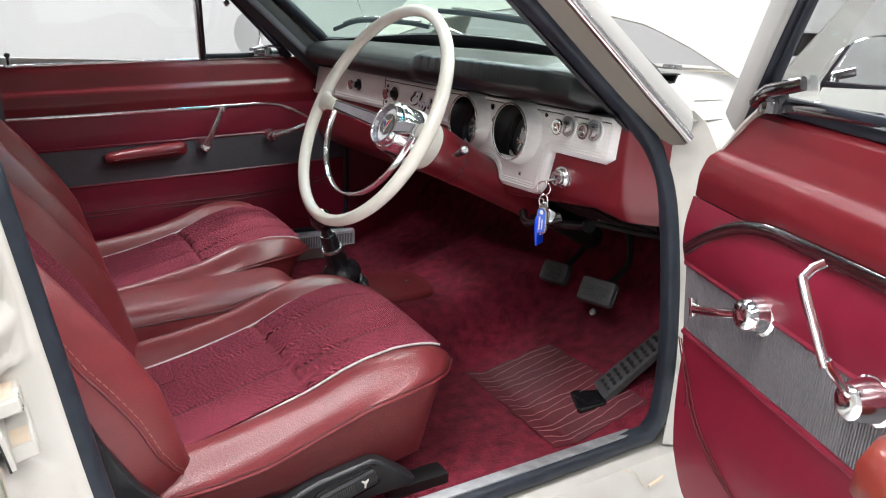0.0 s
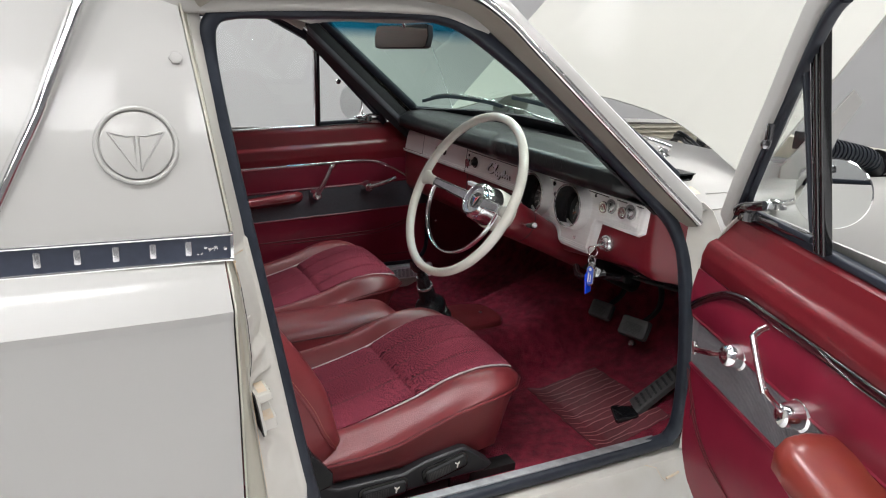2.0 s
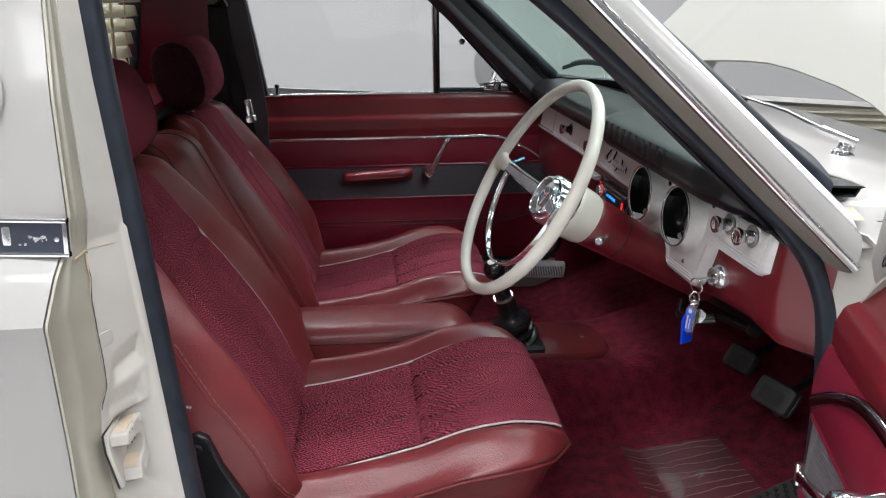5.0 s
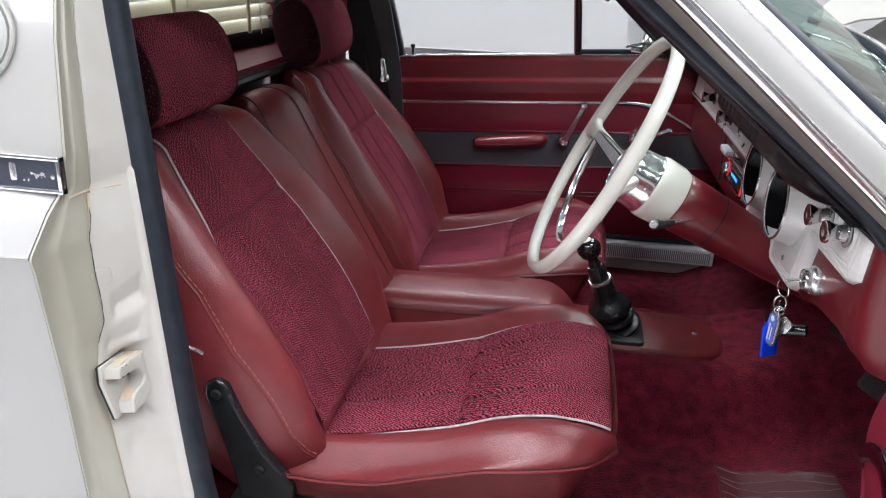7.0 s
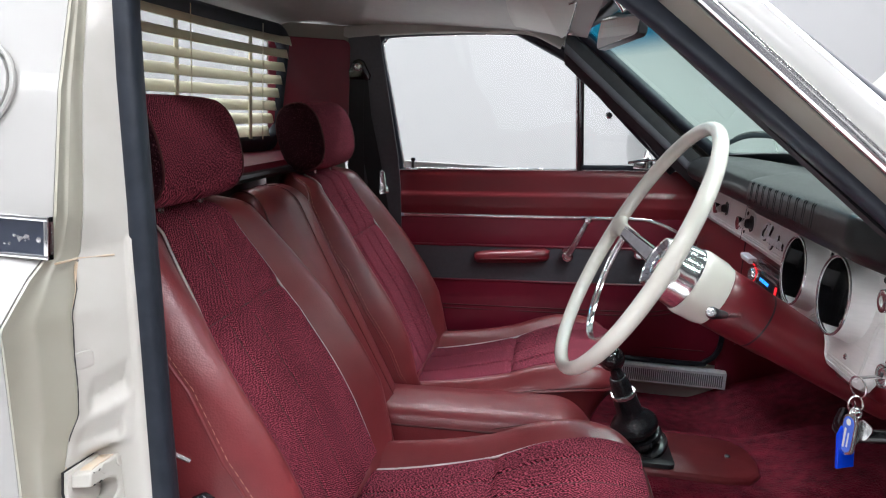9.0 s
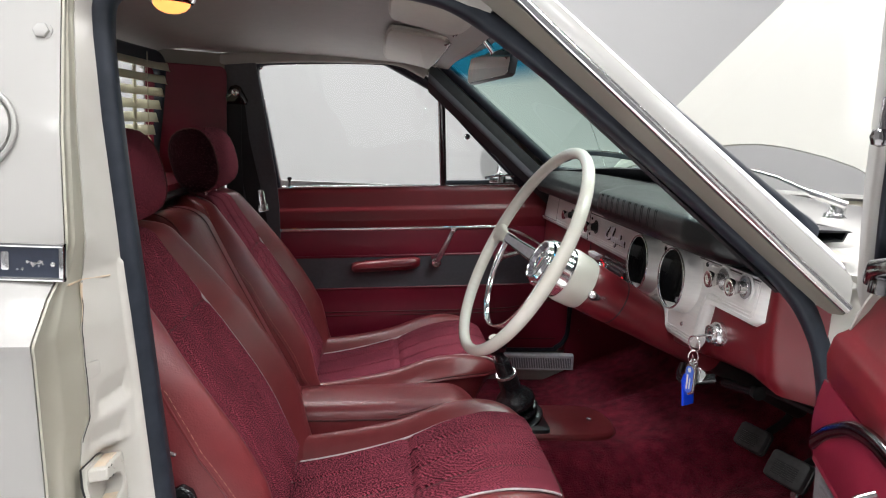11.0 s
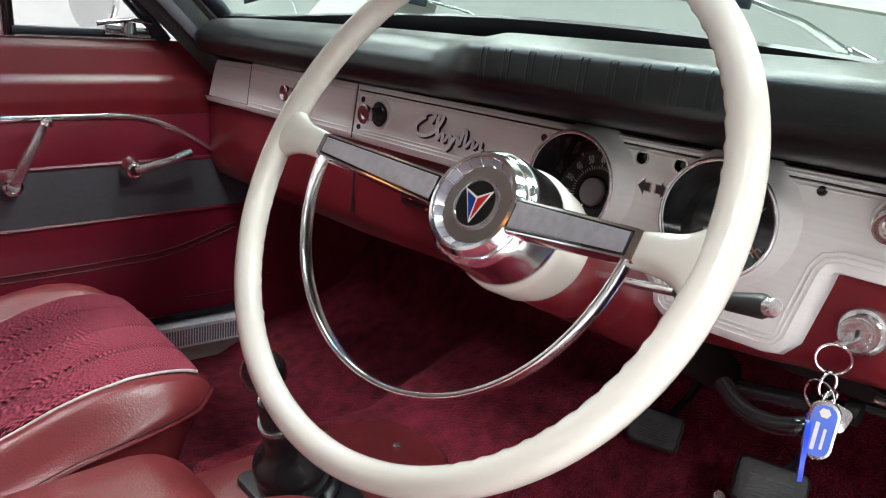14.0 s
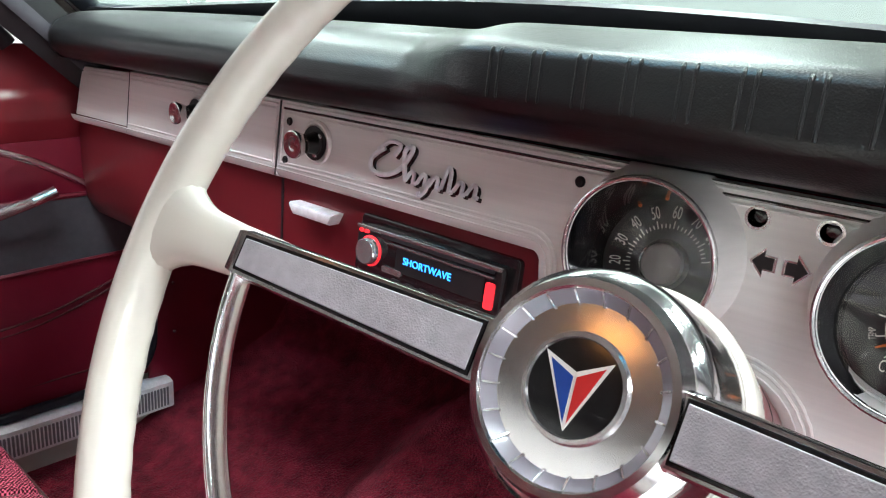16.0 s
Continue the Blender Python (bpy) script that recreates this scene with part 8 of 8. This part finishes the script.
part("armrest", loft(rings), M["armrest"], rd, "red padded armrest with brown wear", crease=55)
# white outer skin and folded edge
part("outer_skin", door_sheet(0.30, 0.985, lambda u, v, s, z: line(z, [(0.30, 0.075), (0.5, 0.10), (0.80, 0.115), (0.87, 0.105), (0.93, 0.065), (0.985, 0.034)]), 30, 24, tilt=False, grow=-0.01), M["paint"], rd, "white outer door skin", solid=0.003)
part("front_edge", sheet(lambda u, v: (front_s(lerp(0.40, 0.975, v)) - 0.010 * u, lerp(-0.002, line(lerp(0.40, 0.975, v), [(0.30, 0.075), (0.5, 0.10), (0.80, 0.115), (0.87, 0.105), (0.93, 0.065), (0.985, 0.034)]), u), lerp(0.40, 0.975, v)), 5, 30), M["jamb"], rd, "white folded door edge", solid=0.003)
part("rear_edge", sheet(lambda u, v: (S1 + 0.004, lerp(-0.002, 0.08, u), lerp(0.36, 0.95, v)), 3, 10), M["jamb"], rd, solid=0.003)
part("bottom_edge", sheet(lambda u, v: (lerp(0.14, S1, u), lerp(-0.004, 0.09, v), 0.398 - 0.03 * u), 10, 3), M["jamb"], rd, solid=0.003)
part("belt_seal", sweep([(s, 0.022, 0.978 + dz(s)) for s in np.linspace(0.12, S1, 10)], rrect(0.022, 0.014, 0.004, 3)), M["rubber"], rd, "black rubber belt seal")
# window frame: white outside, black channel inside
fl = smooth_path([(0.070, 0.018, 0.957), (0.165, -0.020, 1.070), (0.258, -0.053, 1.175), (0.335, -0.082, 1.262), (0.385, -0.099, 1.318), (0.42, -0.105, 1.343), (0.47, -0.108, 1.358), (0.62, -0.110, 1.362), (0.80, -0.108, 1.348), (0.872, -0.102, 1.32), (0.898, -0.088, 1.27), (0.886, -0.028, 1.10), (0.876, 0.018, 0.94)], 6)
part("window_frame", sweep(fl, rrect(0.036, 0.034, 0.006, 3), up=(0, 1, 0)), M["paint"], rd, "white painted window frame")
inner_fl = [V((p.x + (0.021 if p.x < 0.42 else (-0.018 if p.x > 0.88 else 0.0)), p.y - 0.004, p.z - (0.0 if p.z < 1.2 else 0.022 * (p.z - 1.2) / 0.16))) for p in fl]
part("window_channel", sweep(inner_fl, rrect(0.012, 0.018, 0.004, 3), up=(0, 1, 0)), M["rubber"], rd, "black window channel")
part("vent_post", sweep([(0.338, 0.006, 0.972), (0.354, -0.054, 1.177), (0.366, -0.090, 1.300)], rrect(0.010, 0.016, 0.003, 3), up=(0, 1, 0)), M["gloss_black"], rd, "black quarter-light post")
part("rear_post", sweep([(0.350, 0.006, 0.972), (0.366, -0.054, 1.177), (0.378, -0.090, 1.300)], rrect(0.009, 0.016, 0.003, 3), up=(0, 1, 0)), M["gloss_black"], rd, "black window channel post")
part("vent_post_bright", sweep([(0.3305, 0.004, 0.972), (0.3465, -0.056, 1.177), (0.357, -0.088, 1.280)], rrect(0.002, 0.012, 0.0015, 2), up=(0, 1, 0)), M["chrome_dark_reflection"], rd)
part("vent_frame", sweep(smooth_path([(0.318, 0.004, 0.985), (0.145, 0.008, 0.990), (0.135, 0.006, 0.998), (0.182, -0.016, 1.055), (0.325, -0.070, 1.225), (0.336, -0.070, 1.222), (0.320, 0.0, 1.0)], 5), rrect(0.010, 0.012, 0.003, 2), up=(0, 1, 0)), M["rubber"], rd)
vp = part("vent_pane", loft([[(0.142, 0.005, 0.990), (0.32, 0.003, 0.988), (0.333, -0.068, 1.225)]] + [[(0.142, 0.008, 0.990), (0.32, 0.006, 0.988), (0.333, -0.065, 1.225)]]), M["window_glass"], rd)
vp.visible_shadow = False
part("vent_handle", join(sweep([(0.130, -0.012, 0.985), (0.165, -0.022, 1.000), (0.205, -0.010, 1.012)], rrect(0.012, 0.016, 0.004, 2)), sweep([(0.16, 0.004, 0.983), (0.30, 0.006, 0.985)], rrect(0.010, 0.014, 0.003, 2)), lathe([(0.017, 0.0), (0.015, 0.02), (0.010, 0.026), (0.0, 0.027)], pose(0.155, -0.004, 0.975), 18)), M["chrome_dark_reflection"], rd, "chrome quarter-light handle")
part("catch", join(lathe([(0.0, -0.008), (0.006, -0.006), (0.008, 0.0), (0.006, 0.006), (0.0, 0.008)], pose(0.262, -0.066, 1.120), 16), box((0.258, -0.068, 1.122), (0.266, -0.058, 1.152), 0.003)), M["chrome_dark_reflection"], rd, "quarter-light catch")
outside_mirror(body, (0.450, -0.912, 1.001), (-0.90, -0.42, 0.0), 0.069, (0.47, -0.775, 0.945))

# ---------------------------------------------------------------- bonnet, wings, cowl and engine bay
for side in (-1, 1):
    def wing(u, v, side=side):
        x = lerp(0.345, 2.05, u)
        prof = [(0.0, 0.62, 0.955), (0.18, 0.66, 0.966), (0.42, 0.735, 0.955), (0.55, 0.775, 0.925), (0.62, 0.80, 0.885), (0.72, 0.805, 0.80), (1.0, 0.79, 0.34)]
        y, z = line(v, [(a, b) for a, b, _ in prof]), line(v, [(a, c) for a, _, c in prof])
        inward = table(x, [(0.345, 0.045 if v > 0.3 else 0.0), (0.52, 0.0)])
        return (x, side * (y - inward + 0.0), z - 0.03 * max(0, u - 0.3) - (0.018 if u < 0.02 and v < 0.3 else 0))
    part("front_wing", sheet(wing, 26, 30), M["paint"], body, "white front wing", solid=0.004)
    part("inner_wing", sheet(lambda u, v: (lerp(0.84, 2.0, u), side * lerp(0.55, 0.63, v), lerp(0.45, 0.94, v)), 8, 6), M["cream"], body, solid=0.004)


def cowl(u, v):
    y = lerp(-0.728, 0.728, u)
    x0 = max(0.312, 0.452 - 0.150 * (abs(y) / 0.66) ** 2.4)
    x1 = 0.835 - 0.02 * (abs(y) / 0.7) ** 2
    return (lerp(x0 - 0.02, x1, v), y, lerp(0.985, 0.975, v) + 0.008 * math.sin(math.pi * v) - 0.022 * max(0, (abs(y) - 0.58) / 0.12) ** 2 - 0.02 * max(0, (abs(y) - 0.715) / 0.013) ** 2)


part("cowl", sheet(cowl, 30, 8), M["paint"], body, "white cowl panel below the windscreen", solid=0.004)
part("rust_corner", sheet(lambda u, v: V(cowl(lerp(0.013, 0.032, u), lerp(0.0, 0.05, v))) + V((0, 0, 0.0042 + 0.001 * noise.noise(V((u * 6, v * 6, 1))))), 10, 10), M["rust"], body, "rust-stained cowl corner")
part("bay_panel", box((0.80, -0.60, 0.30), (0.84, 0.60, 0.955), 0.006), M["cream"], body, "cream painted engine bulkhead")
part("radiator_panel", loft([[(1.72, y, z), (1.80, y, z), (1.80, y, z - 0.05), (1.74, y, z - 0.05), (1.74, y, 0.4), (1.72, y, 0.4)] for y, z in ((-0.62, 0.93), (-0.3, 0.945), (0.3, 0.945), (0.62, 0.93))]), M["cream"], body, "cream radiator panel")
part("bay_floor", box((0.84, -0.6, 0.30), (1.75, 0.6, 0.34)), M["dark_metal"], body)

TH = radians(47)
HD = V((math.cos(TH), 0, math.sin(TH)))
HN = V((-math.sin(TH), 0, math.cos(TH)))
bonnet = thing("bonnet", "raised white bonnet hinged at the cowl", "bonnet", (0.48, 0, 1.0))


def hood(u, v):
    k = 2 * v - 1
    rear = line(abs(0.718 * k), [(0.0, 0.129), (0.10, 0.124), (0.18, 0.115), (0.27, 0.104), (0.37, 0.086), (0.43, 0.069), (0.49, 0.048), (0.55, 0.026), (0.61, 0.001), (0.72, -0.045)])
    l = lerp(rear, 1.30, u)
    crown = 0.018 * (1 - k * k) * u + 0.010 * math.exp(-((abs(k) - 0.55) / 0.02) ** 2) * 0.35
    return V((0.482, 0.718 * k, 1.015)) + HD * l + HN * crown


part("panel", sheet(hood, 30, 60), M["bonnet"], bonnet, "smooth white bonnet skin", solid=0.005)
part("inner_frame", sheet(lambda u, v: hood(0.30 + 0.66 * u, 0.06 + 0.88 * v) - HN * 0.035, 16, 24), M["cream"], bonnet, "cream inner bonnet frame", solid=0.004)
for side in (-1, 1):
    hm = axes((0.70, side * 0.66, 0.985), (1, 0, 0), (0, 0, 1))
    plate_ = [(-0.08, -0.06), (0.03, -0.06), (0.06, 0.0), (0.10, 0.10), (0.16, 0.17), (0.12, 0.20), (0.03, 0.12), (-0.04, 0.06), (-0.09, 0.02)]
    hg = part("hinge_plate", prism(plate_, 0.006, hm), M["paint"], bonnet, "white pressed steel hinge plate", bevel=0.002)
    part("pivot", lathe([(0.016, -0.01), (0.016, 0.012), (0.0, 0.014)], hm @ pose(-0.01, 0.0, 0), 16), M["worn_chrome"], hg)

for z_ in (0.925, 0.905, 0.880):
    part("wing_rib", tube([(0.86, lerp(0.55, 0.63, (z_ - 0.45) / 0.49) - 0.006, z_), (1.95, lerp(0.55, 0.63, (z_ - 0.45) / 0.49) - 0.006, z_)], 0.006, 6), M["cream"], body)
harness = thing("wiring_harness", "black taped wiring across the rear of the engine bay", "wiring", (0.95, -0.04, 0.94))
for k_ in range(5):
    random.seed(40 + k_)
    part("cable", tube(smooth_path([(0.99 + 0.01 * k_, 0.09, 0.945), (0.975 + random.uniform(-0.01, 0.01), 0.03, 0.965 + 0.006 * k_), (0.955 + random.uniform(-0.02, 0.02), -0.05, 0.955 + random.uniform(0, 0.02)), (0.925, -0.13, 0.955), (0.88, -0.25, 0.945)], 6), 0.005, 7), M["rubber"], harness)
part("clip", box((0.965, -0.10, 0.945), (1.0, -0.06, 0.985), 0.004), M["worn_chrome"], harness, "steel cable clip")

engine = thing("engine", "dark engine with black air cleaner in the open bay", "engine", (1.2, 0, 0.34))
part("block", box((0.95, -0.22, 0.36), (1.55, 0.22, 0.74), 0.02), M["dark_metal"], engine)
part("rocker_cover", box((0.98, -0.10, 0.74), (1.5, 0.06, 0.82), 0.02), M["gloss_black"], engine)
part("air_cleaner", lathe([(0.15, 0.0), (0.155, 0.01), (0.155, 0.06), (0.14, 0.075), (0.02, 0.08), (0.0, 0.08)], pose(1.18, -0.16, 0.845), 36), M["gloss_black"], engine)
part("air_snout", tube([(1.05, -0.26, 0.88), (0.98, -0.42, 0.875), (0.95, -0.52, 0.86)], 0.032, 14), M["black"], engine)
for k in range(6):
    random.seed(k + 11)
    x, y = random.uniform(0.9, 1.2), random.uniform(-0.5, 0.1)
    part("hose", tube(smooth_path([(x, y, 0.80), (x + 0.1, y - 0.06, 0.90), (x + 0.22, y - 0.02, 0.88), (x + 0.3, y + 0.08, 0.78)], 6), random.uniform(0.006, 0.013), 8), M["black"], engine)
part("brake_can", lathe([(0.05, 0.0), (0.052, 0.07), (0.045, 0.085), (0.012, 0.09), (0.012, 0.12), (0, 0.12)], axes((0.85, -0.36, 0.90), (0, 1, 0), (0, 0, 1)) @ pose(0, 0, 0, 0, 0, 0), 24), M["dark_metal"], engine)
part("washer_cap", lathe([(0.03, 0.0), (0.03, 0.02), (0.0, 0.024)], pose(0.92, -0.15, 0.93), 18), M["red_enamel"], engine, "red cap")
box_b = thing("battery", "black battery beside the wing", "battery", (0.98, -0.50, 0.70))
part("case", box((0.88, -0.58, 0.70), (1.12, -0.42, 0.885), 0.008), M["black"], box_b)
part("clamp", box((0.99, -0.585, 0.885), (1.01, -0.415, 0.895), 0.002), M["worn_chrome"], box_b)
heater = thing("heater_duct", "black ribbed heater duct over the inner wing", "duct", (0.9, -0.64, 0.95))
duct_line = smooth_path([(0.79, -0.60, 1.035), (0.86, -0.605, 1.030), (0.94, -0.605, 1.018), (1.03, -0.60, 1.000), (1.10, -0.59, 0.96)], 10)
part("duct", tube(duct_line, 0.026, 16), M["black"], heater)
for q_, w_ in zip(duct_line[4:-8:2], duct_line[5:-7:2]):
    part("duct_ring", tube([q_, w_], 0.0295, 16), M["rubber"], heater)
part("duct_elbow", tube(smooth_path([(1.08, -0.59, 0.985), (1.14, -0.58, 0.97), (1.17, -0.57, 0.91), (1.17, -0.57, 0.84)], 6), 0.040, 16), M["gloss_black"], heater)
part("bracket", box((0.76, -0.63, 1.03), (0.80, -0.57, 1.075), 0.004), M["black"], heater)
part("duct_box", box((1.12, -0.66, 0.88), (1.24, -0.52, 0.96), 0.012), M["gloss_black"], heater)

# wipers and aerial
def on_glass(y, v, lift=0.012):
    k = (y / lerp(SCREEN_W, 0.572, v) + 1) / 2
    return screen(min(1, max(0, k)), v) + V((0.55, 0, 0.83)) * lift


for pivot, joint, blade_rows in ((V((0.496, -0.401, 1.017)), (-0.31, 0.150), [(-0.32, 0.150), (-0.20, 0.172), (-0.05, 0.195), (0.10, 0.213)]),
                                 (V((0.500, 0.115, 1.017)), (0.21, 0.108), [(0.21, 0.112), (0.30, 0.136), (0.47, 0.147), (0.60, 0.080)])):
    wp = thing("windscreen_wiper", "chrome wiper arm with black blade at the screen's base", "wiper", tuple(pivot - V((0, 0, 0.03))), group="windscreen wipers")
    pm_ = axes(pivot - V((0, 0, 0.030)), (0, 1, 0), (-0.9, 0, 0.2))
    if pm_.to_3x3().col[2].z < 0:
        pm_ = pm_ @ pose(0, 0, 0, 180, 0, 0)
    part("pivot", lathe([(0.020, -0.010), (0.019, 0.006), (0.014, 0.010), (0.013, 0.026), (0.0, 0.028)], pm_, 20), M["chrome"], wp, "chrome pivot")
    j_ = on_glass(*joint, 0.016)
    way = (j_ - pivot).normalized()
    part("arm_head", sweep([pivot - way * 0.016, pivot, pivot + way * 0.045], rrect(0.024, 0.017, 0.005, 3), up=(0, 0, 1), scale=lambda t: 1.0 - 0.18 * t), M["chrome"], wp, "chrome arm head")
    part("arm", sweep([pivot + way * 0.040, lerp(pivot, j_, 0.6) + V((0, 0, 0.006)), j_], rrect(0.015, 0.007, 0.002, 2), up=(0, 0, 1), scale=lambda t: 1.0 - 0.45 * t), M["chrome"], wp, "chrome arm")
    rows_ = smooth_path([on_glass(y, v, 0.010) for y, v in blade_rows], 8)
    part("blade", sweep(rows_, rrect(0.006, 0.012, 0.002, 2)), M["rubber"], wp, "black rubber blade")
    part("bridge", sweep(smooth_path([on_glass(y, v + 0.006, 0.018) for y, v in blade_rows], 8)[3:-3], rrect(0.008, 0.005, 0.002, 2)), M["worn_chrome"], wp, "dull steel bridge")
aerial = thing("aerial", "thin steel radio aerial on the front wing", "aerial", (0.455, 0.665, 0.955))
part("rod", tube([(0.455, 0.665, 0.96), (0.408, 0.665, 1.068), (0.312, 0.665, 1.278)], 0.0016, 6), M["worn_chrome"], aerial)
part("tip", lathe([(0.0, -0.004), (0.0035, 0.0), (0.0, 0.004)], pose(0.312, 0.665, 1.279), 10), M["worn_chrome"], aerial)
part("foot", lathe([(0.016, 0.0), (0.012, 0.015), (0.004, 0.03), (0, 0.03)], pose(0.455, 0.665, 0.952), 14), M["chrome"], aerial)
